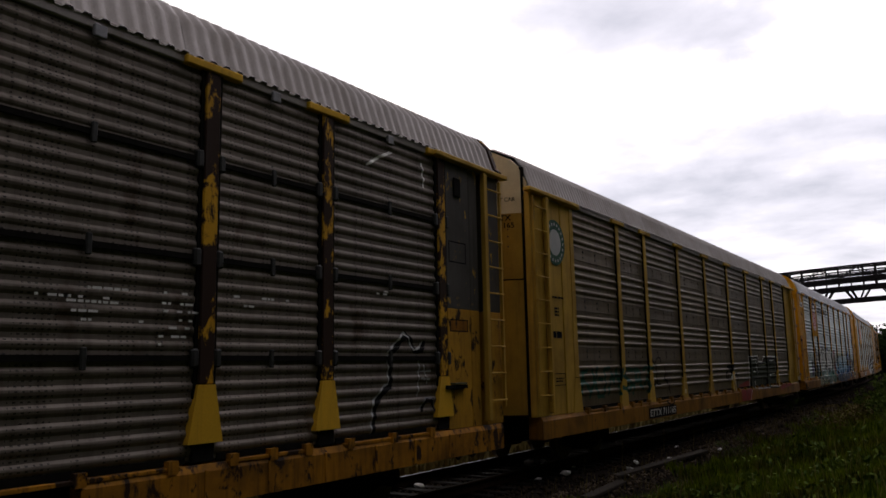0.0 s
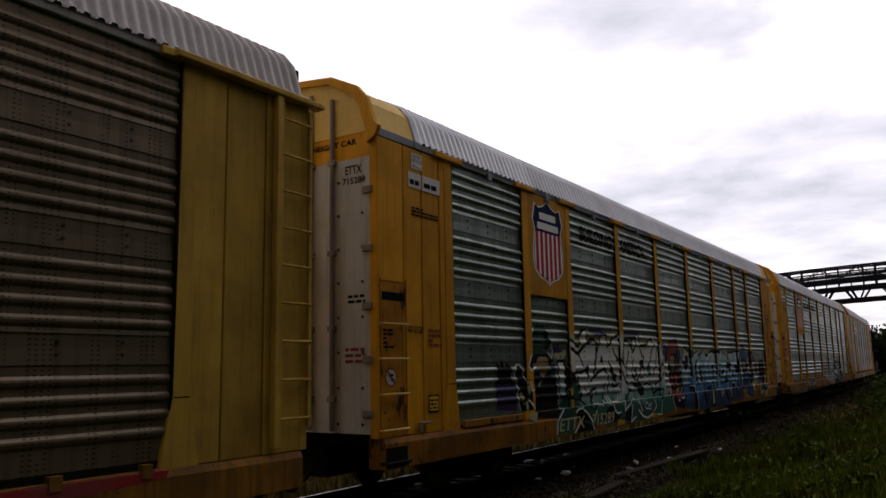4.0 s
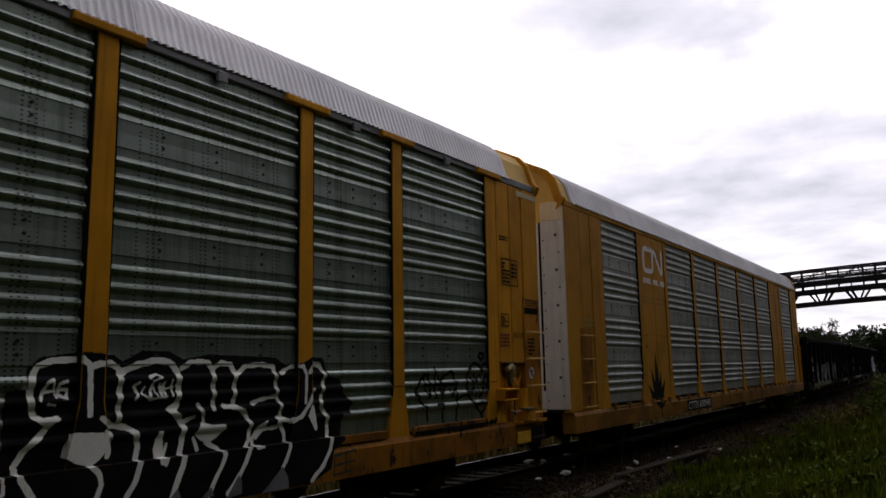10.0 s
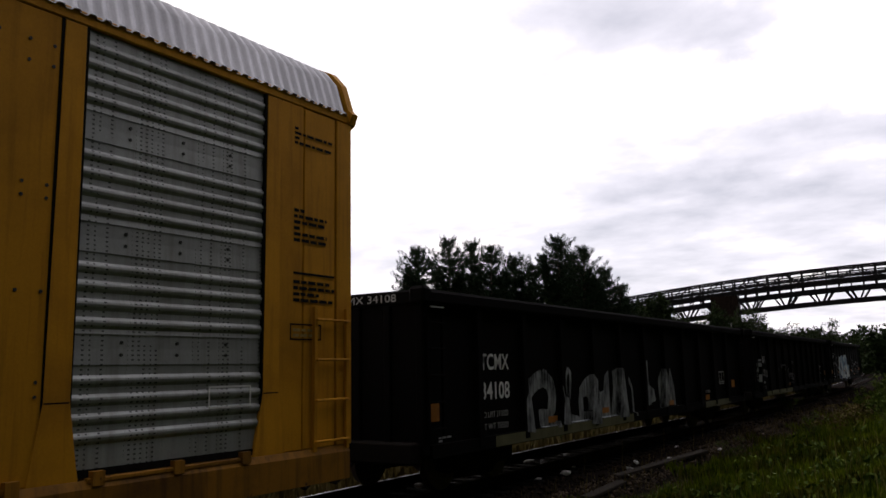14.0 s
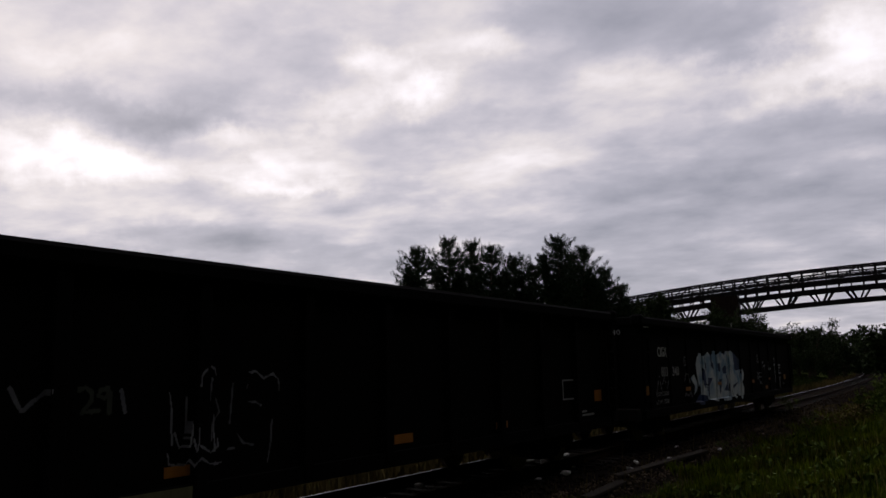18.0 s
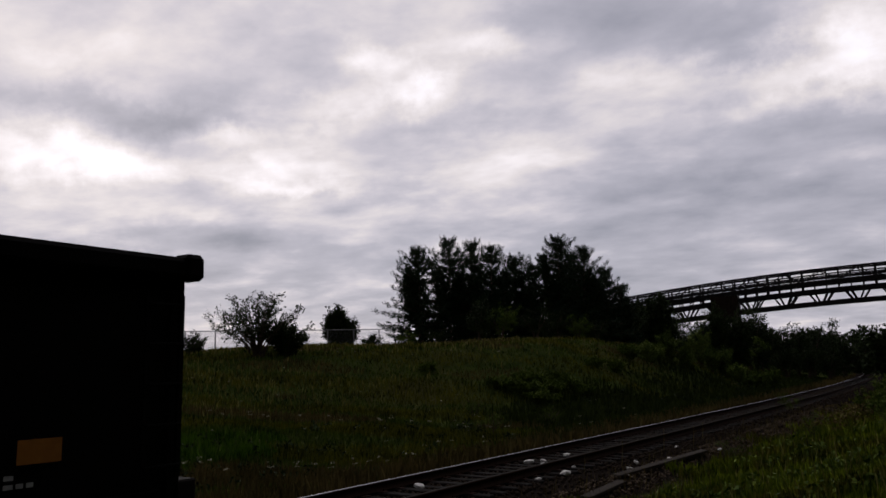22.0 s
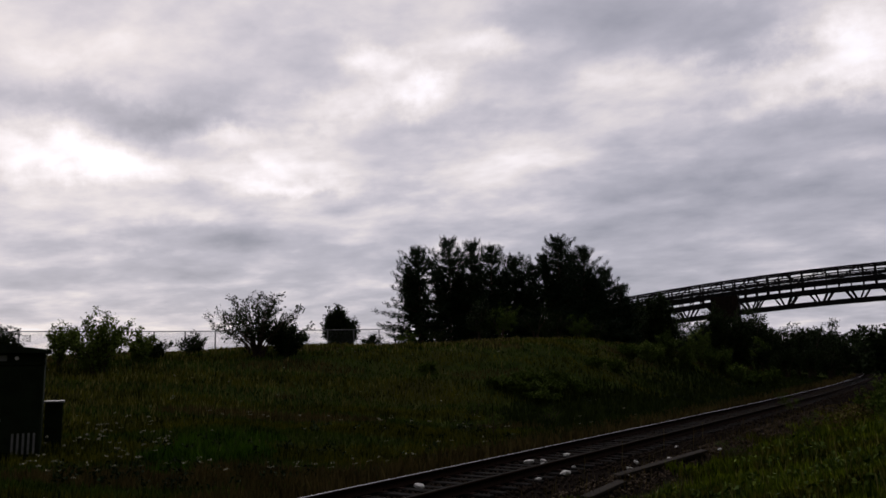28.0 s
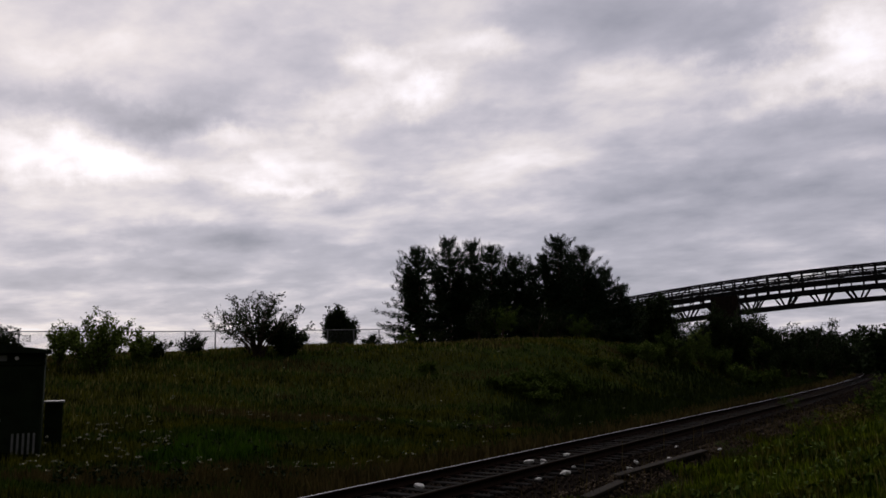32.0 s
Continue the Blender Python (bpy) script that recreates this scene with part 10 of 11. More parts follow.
def pine(name, at, height, reach, seed, label, lean=0.0, full=1.0):
    """A pine: one leader and two lesser ones, tiers of upturned branches, plumes of needles along the outer part of each."""
    r = random.Random(seed)
    root = tagged(new(name), label, "tree", "pine trees on the mound")
    root.location = at
    bm = bmesh.new()
    for i in range(6):
        f0, f1 = i / 6, (i + 1) / 6
        rod(bm, (lean * f0, 0, height * f0 - (.4 if i == 0 else 0)), (lean * f1, 0, height * f1), .19 * (1 - f0) + .03, 7, .19 * (1 - f1) + .03)
    part("trunk", bm, M["bark"], root)
    segs, cent, size, grow, core, cores = [], [], [], [], [], []
    leaders = [(Vector((lean, 0, height)), reach, .03)]
    for k in range(2):
        a = r.uniform(0, 6.28)
        q = reach * r.uniform(.22, .42)
        leaders.append((Vector((lean + math.cos(a) * q, math.sin(a) * q, height * r.uniform(.60, .84))), reach * .42, .35))
    for tip, wide, f0 in leaders:
        z = tip.z * f0 + .25
        while z < tip.z - .25:
            f = z / tip.z
            p0 = Vector((tip.x * f, tip.y * f, z))
            prof = wide * min(1.0, 1.12 * (1 - f) ** .56) * (0.86 + .14 * math.sin(f * 13 + seed))
            k = r.randint(6, 8)
            a0 = r.uniform(0, 6.28)
            for j in range(k):
                a = a0 + j * 6.283 / k + r.uniform(-.4, .4)
                ln = prof * r.choice((.5, .65, .75, .85, .92, 1.0, 1.08))
                rise = min(ln * (.02 + 1.15 * f ** 1.6) * r.uniform(.5, 1.1), (tip.z - z) * .75)
                p1 = p0 + Vector((math.cos(a) * ln, math.sin(a) * ln, rise))
                segs.append((p0, p1, .04 * (1 - f) + .012, .008))
                way = (p1 - p0).normalized()
                m = max(2, int(ln / .22 * full))
                for q in range(m):
                    t = .32 + .68 * (q + r.random()) / m
                    bow = Vector((0, 0, .10 * ln * (t * t - t)))
                    c = p0.lerp(p1, t) + bow + Vector((r.gauss(0, .09), r.gauss(0, .09), r.gauss(.02, .05)))
                    cent.append(c)
                    size.append((.42 + .22 * r.random()) * (1.05 - .35 * f))
                    grow.append(tuple(way * .9 + Vector((0, 0, .10 + 1.1 * f))))
                # the tip turns up into a plume
                for q in range(2):
                    cent.append(p1 + Vector((r.gauss(0, .06), r.gauss(0, .06), .02 + .16 * q * (.2 + f))))
                    size.append((.36 - .06 * q) * (1.05 - .3 * f))
                    grow.append(tuple(way * .5 + Vector((0, 0, .3 + 1.1 * f))))
                for q in range(2):
                    core.append(p0.lerp(p1, r.uniform(.05, .72)) + Vector((0, 0, r.gauss(0, .1))))
                    cores.append(.68 * (1.1 - .6 * f))
            z += r.uniform(.40, .72)
        for k in range(7):
            cent.append(tip - Vector((r.gauss(0, .03), r.gauss(0, .03), .10 * k + .16)))
            size.append(.13 + .045 * k)
            grow.append((0, 0, 1.3))
    part("branchwork", limb_mesh(segs, M["bark"]), None, root)["kind"] = "stuff"
    part("crown", clump_mesh("crown", np.array(cent), np.array(size), 30, M["needle"], .7, .72, grow, .18, .55), None, root, "dark green needles in uneven tiers")
    part("inner_crown", clump_mesh("inner_crown", np.array(core), np.array(cores), 10, M["needle"], .6, 1.2, None, .35), None, root, "dense dark needles round the trunk")
    return root


def shrub(name, at, w, h, seed, label, mat, stems=26, spread=.9, leaf=.15, per=9, category="bush", bare=.25, shoots=7):
    """Curved stems that fan out of the ground, each with side shoots and leaves along them: an open, ragged crown."""
    r = random.Random(seed)
    root = tagged(new(name), label, category, "bushes and saplings")
    root.location = at
    segs, cent, size, grow = [], [], [], []
    for i in range(stems):
        a = r.uniform(0, 6.283)
        q = r.random() ** .6
        tip = Vector((math.cos(a) * w * q, math.sin(a) * w * q, h * (1 - .55 * spread * q * q) * r.uniform(.72, 1.06)))
        foot = Vector((r.gauss(0, .06 * w), r.gauss(0, .06 * w), -.12))
        bend = Vector((tip.x * .28, tip.y * .28, tip.z * .5))
        curve = [foot.lerp(bend, t).lerp(bend.lerp(tip, t), t) for t in (0, .25, .5, .75, 1)]
        for k in range(4):
            segs.append((curve[k], curve[k + 1], .020 * h / 3 * (4.4 - k) / 2, .020 * h / 3 * (3.4 - k) / 2))
        for k in range(shoots):
            t = bare + (1 - bare) * (k + r.random()) / shoots
            n = min(3, int(t * 4))
            p = curve[n].lerp(curve[n + 1], t * 4 - n)
            way = ((curve[n + 1] - curve[n]).normalized() * .7 + Vector((r.gauss(0, .6), r.gauss(0, .6), r.gauss(.15, .35)))).normalized()
            end = p + way * h * r.uniform(.10, .26)
            segs.append((p, end, .007, .004))
            m = max(3, int((end - p).length / (leaf * .75)))
            for u in range(m):
                cent.append(p.lerp(end, (u + r.random()) / m))
                size.append(leaf * r.uniform(.8, 1.5))
                grow.append(tuple(way))
        for u in range(4):
            cent.append(curve[3].lerp(tip, u / 3))
            size.append(leaf * (1.2 - .2 * u))
            grow.append(tuple((tip - curve[3]).normalized()))
    for c in cent:
        c.z = max(.08, c.z)
    part("branchwork", limb_mesh(segs, M["bark"]), None, root)["kind"] = "stuff"
    part("crown", clump_mesh("crown", np.array(cent), np.array(size), per, mat, .9, 1.1, grow, .42), None, root, "open crown of small leaves on thin shoots")
    return root


def up_to(az, r, el):
    """Foot of a plant in direction az at r metres, and the height that brings its top to elevation el."""
    at = toward(az, r)
    return at, EYE.z + r * math.tan(radians(el)) - at.z


def bush(name, at, w, h, seed, label, mat, n=150, per=26, stems=9, airy=1.0, category="bush", group="bushes and saplings", tight=1.0):
    r = random.Random(seed)
    root = tagged(new(name), label, category, group)
    root.location = at
    segs, cent, size = [], [], []
    for i in range(stems):
        a = r.uniform(0, 6.28)
        tip = Vector((math.cos(a) * w * r.uniform(.2, .95), math.sin(a) * w * r.uniform(.2, .95), h * r.uniform(.55 if tight == 1 else .2, 1.0)))
        mid = Vector((tip.x * .35, tip.y * .35, tip.z * .5))
        segs.append((Vector((r.gauss(0, .08), r.gauss(0, .08), -.15)), mid, .05 * h / 3, .03 * h / 3))
        segs.append((mid, tip, .03 * h / 3, .008))
        m = int(n / stems)
        for q in range(m):
            t = r.random() ** .6
            base = mid.lerp(tip, t)
            cent.append(base + Vector((r.gauss(0, .20 * w * tight), r.gauss(0, .20 * w * tight), r.gauss(-.04 * h, .13 * h * tight))))
            size.append(r.uniform(.14, .34) * (w + h) / 3.2)
    for c in cent:
        c.z = max(.12, c.z)
    part("branchwork", limb_mesh(segs, M["bark"]), None, root)["kind"] = "stuff"
    part("crown", clump_mesh("crown", np.array(cent), np.array(size) * .85, int(per * 1.5), mat, .8, airy * .75), None, root, "ragged crown of small leaves")
    return root


# azimuth, distance, elevation of the tip, reach of the lowest branches, lean
PINES = [(35.2, 66, 8.75, 3.3, -.3), (33.1, 68, 9.45, 3.2, 0), (31.5, 70, 9.3, 2.8, .1), (30.1, 67, 8.75, 2.8, .2), (28.4, 71, 8.1, 2.7, .1), (27.0, 75, 7.5, 2.4, 0),
         (25.1, 70, 9.35, 3.0, 0), (23.4, 67, 8.4, 2.8, .2), (22.0, 72, 6.9, 2.4, .2), (20.9, 75, 5.6, 2.0, .1), (24.2, 74, 8.0, 2.6, .1)]


def vegetation():
    # pines on the mound
    for i, (az, r, el, reach, lean) in enumerate(PINES):
        at = toward(az, r)
        at.z -= .2
        top = EYE.z + r * math.tan(radians(el))
        pine("pine_tree", at, top - at.z, reach * 1.28, 11 + i, "dark green pine with uneven tiers of branches, on the mound", lean, .5 if i == 0 else .75)
    # undergrowth below them
    for i, (az, r, w, h) in enumerate(((36.4, 61, 1.0, 1.2), (34, 62, 1.2, 1.4), (31, 58, 1.6, 3.2), (29.4, 58, 1.3, 2.6), (26.9, 60, 1.5, 2.8), (25.4, 62, 1.2, 2.0), (24, 63, 1.5, 2.2), (22.6, 64, 1.4, 2.0))):
        bush("undergrowth_bush", toward(az, r), w, h, 100 + i, "dark leafy bush below the pines", M["leaf_dark"] if i % 3 else M["leaf"], 110, 20, 8)
    # trees and bushes behind the open slope: azimuth, distance, elevation of the top, width
    for i, (az, r, el, w) in enumerate(((21.2, 76, 4.2, 1.7), (20.2, 84, 4.5, 2.2), (19.2, 80, 3.9, 2.0), (18.4, 90, 4.0, 2.3), (17.5, 84, 3.5, 2.0), (16.6, 96, 2.9, 2.5), (15.7, 92, 2.4, 2.1), (15.0, 100, 2.9, 2.6), (13.9, 104, 3.2, 2.5),
                                        (12.4, 102, 3.3, 2.2), (14.2, 98, 2.2, 2.2), (12.2, 108, 2.8, 2.6), (12.7, 99, 1.7, 2.2), (11.3, 108, 2.1, 2.5), (10.4, 112, 2.3, 2.4), (11.6, 100, 1.2, 2.0), (9.5, 112, 1.7, 2.5), (8.6, 116, 1.9, 2.4),
                                        (10.2, 102, .9, 1.9), (8.9, 106, 1.0, 2.0), (7.6, 120, 1.7, 2.6), (6.8, 124, 1.4, 2.4), (7.7, 110, .9, 1.9), (21.6, 72, 3.4, 1.2), (16.2, 86, 1.5, 1.6), (13.6, 94, .9, 1.6))):
        at = toward(az, r)
        h = EYE.z + r * math.tan(radians(el)) - at.z
        tall = h > 4.4
        bush("small_tree" if tall else "undergrowth_bush", at, w, h, 130 + i, "dark broad-leaved tree behind the grassy slope" if tall else "dark leafy bush behind the grassy slope", M["leaf_dark"] if tall or i % 4 else M["leaf"], 200 if tall else 120, 20, 12 if tall else 8,
             category="tree" if tall else "bush")
    # bushes on the near part of the mound
    at, h = up_to(57.4, 36, 3.95)
    shrub("bush", at, 1.75, h, 201, "pale green willow bush on the grassy slope", M["leaf_light"], 40, .75, .17, 7, bare=.1)
    at, h = up_to(54.6, 38, 2.7)
    shrub("bush", at, 1.1, h, 202, "pale green willow bush on the grassy slope", M["leaf_light"], 14, .7, .16, 10, bare=.1)
    at, h = up_to(59.6, 37, 3.2)
    shrub("bush", at, .6, h, 203, "tall thin willow shoots on the slope", M["leaf_light"], 12, .3, .15, 9)
    at, h = up_to(46.9, 40.5, 5.6)
    shrub("small_tree", at, 2.7, h, 204, "ragged dark hawthorn on the crest of the mound", M["leaf_dark"], 30, .85, .17, 6, "tree", .35, 7)
    at, h = up_to(44.8, 40.5, 3.5)
    shrub("small_tree", at, 1.35, h, 205, "dense dark hawthorn on the crest of the mound", M["leaf_dark"], 26, .6, .20, 10, "tree", .1, 7)
    at, h = up_to(51.3, 46, 2.65)
    shrub("bush", at, .8, h, 206, "small dark bush at the fence", M["leaf_dark"], 12, .7, .17, 6)
    at, h = up_to(53.5, 40, 2.3)
    shrub("bush", at, .9, h, 207, "small dark bush at the fence", M["leaf_dark"], 12, .7, .17, 6)
    at, h = up_to(41.3, 72, 4.3)
    shrub("small_tree", at, 1.35, h, 208, "dark round tree behind the fence", M["leaf_dark"], 46, .95, .30, 13, "tree", .25, 9)
    at, h = up_to(40.5, 71, 3.7)
    shrub("small_tree", at, .9, h, 214, "dark sapling beside the round tree behind the fence", M["leaf_dark"], 24, .8, .26, 12, "tree", .25, 8)
    at, h = up_to(63.0, 62, 3.1)
    bush("small_tree", at, 1.7, h, 209, "dark round tree behind the fence", M["leaf_dark"], 320, 26, 14, 1.15, "tree", tight=.8)
    at, h = up_to(38.8, 58, 2.45)
    shrub("bush", at, .9, h, 211, "small dark bush at the fence", M["leaf_dark"], 12, .7, .17, 6)
    at, h = up_to(18.2, 74, 4.95)
    bush("small_tree", at, 1.35, h, 212, "dark broad-leaved tree in front of the bridge", M["leaf_dark"], 420, 26, 16, 1.15, "tree", tight=.8)
    at, h = up_to(7.42, 128, 2.75)
    bush("small_tree", at, 1.5, h, 213, "pointed dark tree beyond the bend", M["leaf_dark"], 220, 24, 12, .8, "tree", tight=.6)
    # saplings and shrubs where the mound runs out, and rank weeds on its lower slope
    for k, (az, r, w, h) in enumerate(((19.0, 59.6, .9, 1.5), (17.7, 63.5, 1.0, 2.4), (16.6, 63.8, .8, 1.6), (15.7, 73, .9, 3.2), (14.9, 71.6, 1.0, 2.2), (14.1, 73, 1.1, 2.6), (13.2, 71.7, .9, 1.7), (12.2, 71.4, 1.0, 1.5), (11.1, 76, 1.1, 2.0), (18.4, 61, .7, 1.1), (20.4, 57, .7, 1.0))):
        shrub("bush", toward(az, r), w, h, 340 + k, "green sapling among grass where the mound runs out", M["leaf"] if k % 3 else M["leaf_light"], 16, .6, .19, 9, bare=.1)
    for k, (az, r, w, h) in enumerate(((29.4, 39.9, .7, .6), (28.4, 39.4, .9, .7), (27.4, 39.4, .8, .8), (26.6, 38.7, .9, .6), (25.6, 40.7, .8, .7), (24.8, 42.3, .7, .7), (27.8, 41.2, .8, .7), (26.0, 41.7, .8, .8), (23.8, 42.2, .7, .5), (22.9, 48.5, .6, .6), (21.4, 50.5, .6, .7), (34.7, 40.6, .5, .45))):
        shrub("weed_clump", toward(az, r), w, h, 360 + k, "rank leafy weed clump on the lower slope", M["leaf"], 16, .6, .15, 10, "weeds", .05, 6)
    at, h = up_to(14.5, 82, 3.6)
    shrub("small_tree", at, 1.3, h, 215, "dark sapling before the bridge trestle", M["leaf_dark"], 26, .7, .28, 12, "tree", .15, 8)
    at, h = up_to(13.2, 84, 3.1)
    shrub("small_tree", at, 1.4, h, 216, "dark sapling before the bridge trestle", M["leaf_dark"], 26, .8, .28, 12, "tree", .15, 8)
    # far wood along the line
    r = random.Random(77)
    cent, size, segs = [], [], []
    az = -14.0
    while az < 24:
        dist = r.uniform(125, 190)
        at = toward(az, dist)
        top = EYE.z + dist * math.tan(radians(r.choice((1.0, 1.2, 1.4, 1.6, 1.9))))
        h = top - at.z
        segs.append((at - Vector((0, 0, .5)), at + Vector((0, 0, h * .8)), .22, .08))
        w = r.uniform(1.6, 3.2)
        spire = r.random() < .3
        for q in range(60):
            t = r.random() ** 1.1
            ww = w * (1 - t) if spire else w * math.sin(math.pi * (.12 + .83 * t))
            a = r.uniform(0, 6.28)
            cent.append(at + Vector((math.cos(a) * ww * r.random() ** .5, math.sin(a) * ww * r.random() ** .5, h * (.08 + .92 * t))))
            size.append(r.uniform(.9, 1.6))
        az += r.uniform(.25, .55)
    wood = tagged(new("far_wood"), "dark mixed wood along the horizon", "trees", kind="stuff")
    part("branchwork", limb_mesh(segs, M["bark"]), None, wood)
    part("crown", clump_mesh("crown", np.array(cent), np.array(size), 14, M["leaf_dark"], .9), None, wood)


vegetation()


def added_shade_belt():
    """An added, unseen belt of trees close behind the viewpoint closes the place and blocks low light."""
    r = random.Random(31)
    cent, size, segs = [], [], []
    for i in range(150):
        y = -45 + i * .85 + r.uniform(-1, 1)
        x = r.uniform(11.8, 14.6)
        h, w = (r.uniform(10.6, 13.2) if y < 16 else r.uniform(13.5, 16.0)), r.uniform(1.3, 2.0)
        z = float(land(x, y))
        segs.append((Vector((x, y, z - .4)), Vector((x, y, z + h * .85)), .16, .04))
        for q in range(46):
            t = r.random()
            a, ww = r.uniform(0, 6.28), w * math.sin(math.pi * (.22 + .72 * t)) * r.random() ** .5
            cent.append((x + math.cos(a) * ww, y + math.sin(a) * ww, z + h * (.02 + .96 * t)))
            size.append(r.uniform(.9, 1.5))
    belt = tagged(new("added_shade_belt"), "added belt of dark trees, out of view, that blocks low light", "trees", kind="stuff")
    part("branchwork", limb_mesh(segs, M["bark"]), None, belt)
    part("crown", clump_mesh("crown", np.array(cent), np.array(size), 16, M["leaf_dark"], .9), None, belt)


added_shade_belt()


# ---------------------------------------------------------------- grass, weeds and flowers
def blades(name, label, x, y, h, w, mat, lean=.35, drop=0.0):
    n = len(x)
    z = land(x, y) - .03 - drop
    a = rng.uniform(0, 6.28, n)
    l = rng.uniform(.1, 1, n) * lean * h
    dx, dy = np.cos(a), np.sin(a)
    b = rng.uniform(0, 6.28, n)
    ux, uy = np.cos(b) * w, np.sin(b) * w
    base = np.stack([x, y, z], -1)
    u = np.stack([ux, uy, np.zeros(n)], -1)
    mid = base + np.stack([dx * l * .35, dy * l * .35, h * .6], -1)
    tip = base + np.stack([dx * l, dy * l, h], -1)
    v = np.stack([base - u, base + u, mid + u * .7, tip, mid - u * .7], 1).reshape(-1, 3)
    me = bpy.data.meshes.new(name)
    i = np.arange(n) * 5
    f = np.stack([i, i + 1, i + 2, i + 3, i + 4], -1)
    ob = new(name, mesh_np(name, v, f, mat))
    return tagged(ob, label, "grass", kind="stuff")


def patchy(x, y, s, seed):
    return .5 + .25 * (np.sin(x * s + seed) * np.cos(y * s * .8 + 2 * seed) + np.sin(x * s * 2.3 - y * s * 1.7 + seed))


def meadow():
    # left slope, thinning with distance
    def scatter(n, az0, az1, r0, r1, power=1.0):
        az = np.radians(rng.uniform(az0, az1, n))
        r = r0 * (r1 / r0) ** (rng.uniform(0, 1, n) ** power)
        return 8.37 - r * np.sin(az), r * np.cos(az), r
    x, y, r = scatter(270000, 6, 68, 9.5, 120)
    d = x - track_x(y)
    ok = (d < -3.0) & (rng.uniform(0, 1, len(x)) < .25 + .75 * smooth(-3, -5, d) * 1)
    x, y, r = x[ok], y[ok], r[ok]
    p = patchy(x, y, .45, 1.0)
    az = np.degrees(np.arctan2(8.37 - x, y))
    damp = ((az - 49.5) / 4.8) ** 2 + ((r - 21.5 + .25 * (az - 48.5)) / 1.9) ** 2 < .1 + 1.5 * patchy(x, y, 1.1, 2.0)
    blades("damp_grass", "fresh green grass in a damp patch", x[damp], y[damp], rng.uniform(.5, 1.15, damp.sum()) * .28, .005 + .0006 * r[damp], M["grass_damp"])
    x, y, r, p = x[~damp], y[~damp], r[~damp], p[~damp]
    # darker blades towards the foot of the mound, with a ragged upper edge
    foot = (rng.normal(0, 1.1, len(x)) + (x - track_x(y)) + 8.2 * smooth(16, 34, y) - 3.2 * (1 - smooth(16, 34, y)) + 5.0 * (patchy(x, y, .33, 5.0) - .4) > 0)
    blades("rank_grass", "darker grass towards the foot of the mound", x[foot], y[foot], rng.uniform(.5, 1.2, foot.sum()) * .42, .007 + .0009 * r[foot], M["grass_dark"])
    x, y, r, p = x[~foot], y[~foot], r[~foot], p[~foot]
    for sel, nm, lab, mat, hh in ((p > .5, "meadow_grass", "long green meadow grass on the mound", "grass", .32), ((p <= .5) & (p > .22), "lush_grass", "darker green grass in patches", "grass_mid", .26), (p <= .22, "dry_grass", "dry reddish-brown grass", "grass_dry", .34)):
        k = sel
        blades(nm, lab, x[k], y[k], rng.uniform(.5, 1.15, k.sum()) * hh * .8, .005 + .00055 * r[k], M[mat])
    # pale straw blades towards the crest: its lit look is put into their colour
    xs, ys, rs = scatter(16000, 14, 66, 24, 80)
    up = (xs - track_x(ys)) < -11.0 - 5 * rng.uniform(0, 1, len(xs))
    up &= rng.uniform(0, 1, len(xs)) < patchy(xs, ys, .25, 3.0) + .15
    xs, ys, rs = xs[up], ys[up], rs[up]
    blades("straw_grass", "pale straw blades that carry the lit look of the crest", xs, ys, rng.uniform(.2, .36, len(xs)), .006 + .0008 * rs, M["straw"])
    # dry fringe at the far edge of the ballast
    y2 = 4 * (140 / 4) ** rng.uniform(0, 1, 14000)
    x2 = track_x(y2) - rng.uniform(2.0, 4.2, 14000)
    blades("dry_fringe_grass", "dry brown grass along the ballast", x2, y2, rng.uniform(.15, .5, 14000), .008 + .0008 * y2, M["grass_dry"])
    # the near verge
    x3, y3, r3 = scatter(150000, -8, 32, 7.0, 110)
    d3 = x3 - track_x(y3)
    edge = 2.9 + .45 * np.sin(y3 * .9) + .3 * np.sin(y3 * 2.3)
    ok = (d3 > edge) & (r3 > 7)
    x3, y3, r3 = x3[ok], y3[ok], r3[ok]
    p = patchy(x3, y3, .8, 4.0)
    for sel, nm, lab, mat, hh in ((p > .35, "verge_grass", "lush green grass on the verge", "grass_lush", .32), (p <= .35, "verge_meadow_grass", "yellowish meadow grass on the verge", "grass", .40)):
        k = sel
        tall = 1 + .9 * smooth(20, 34, y3[k]) * smooth(3.2, 5, (x3 - track_x(y3))[k])
        blades(nm, lab, x3[k], y3[k], rng.uniform(.45, 1.15, k.sum()) * hh * tall * .85, .005 + .0007 * r3[k], M[mat])
    x6, y6, r6 = scatter(1700, -6, 26, 10, 70)
    ok = (x6 - track_x(y6)) > 3.3 + .5 * rng.uniform(0, 1, len(x6))
    x6, y6, r6 = x6[ok], y6[ok], r6[ok]
    blades("verge_seed_heads", "pale yellow seed heads above the verge grass", x6, y6, rng.uniform(.3, .62, len(x6)), .003 + .0004 * r6, M["straw"], .3)
    for k, (az, r, el, w) in enumerate(((4.3, 33, -1.5, .8), (5.4, 34, -2.2, .7), (3.2, 28, -1.5, .8), (2.2, 24, -1.6, .7), (4.4, 48, -1.2, .8), (3.0, 44, -.8, .9))):
        at, h = up_to(az, r, el)
        shrub("weed_clump", at, w, max(.8, h), 320 + k, "tall green weed clump on the verge", M["leaf"], 18, .6, .16, 10, "weeds", .1, 6)
    # weeds in the ballast by the verge
    x4 = rng.uniform(1.7, 3.4, 2600)
    y4 = rng.uniform(9, 45, 2600)
    blades("ballast_weeds", "thin weeds in the ballast", x4 + track_x(y4), y4, rng.uniform(.08, .3, 2600), .007, M["grass_dry"])
    # tall stalks beside the rails
    xs, ys = [], []
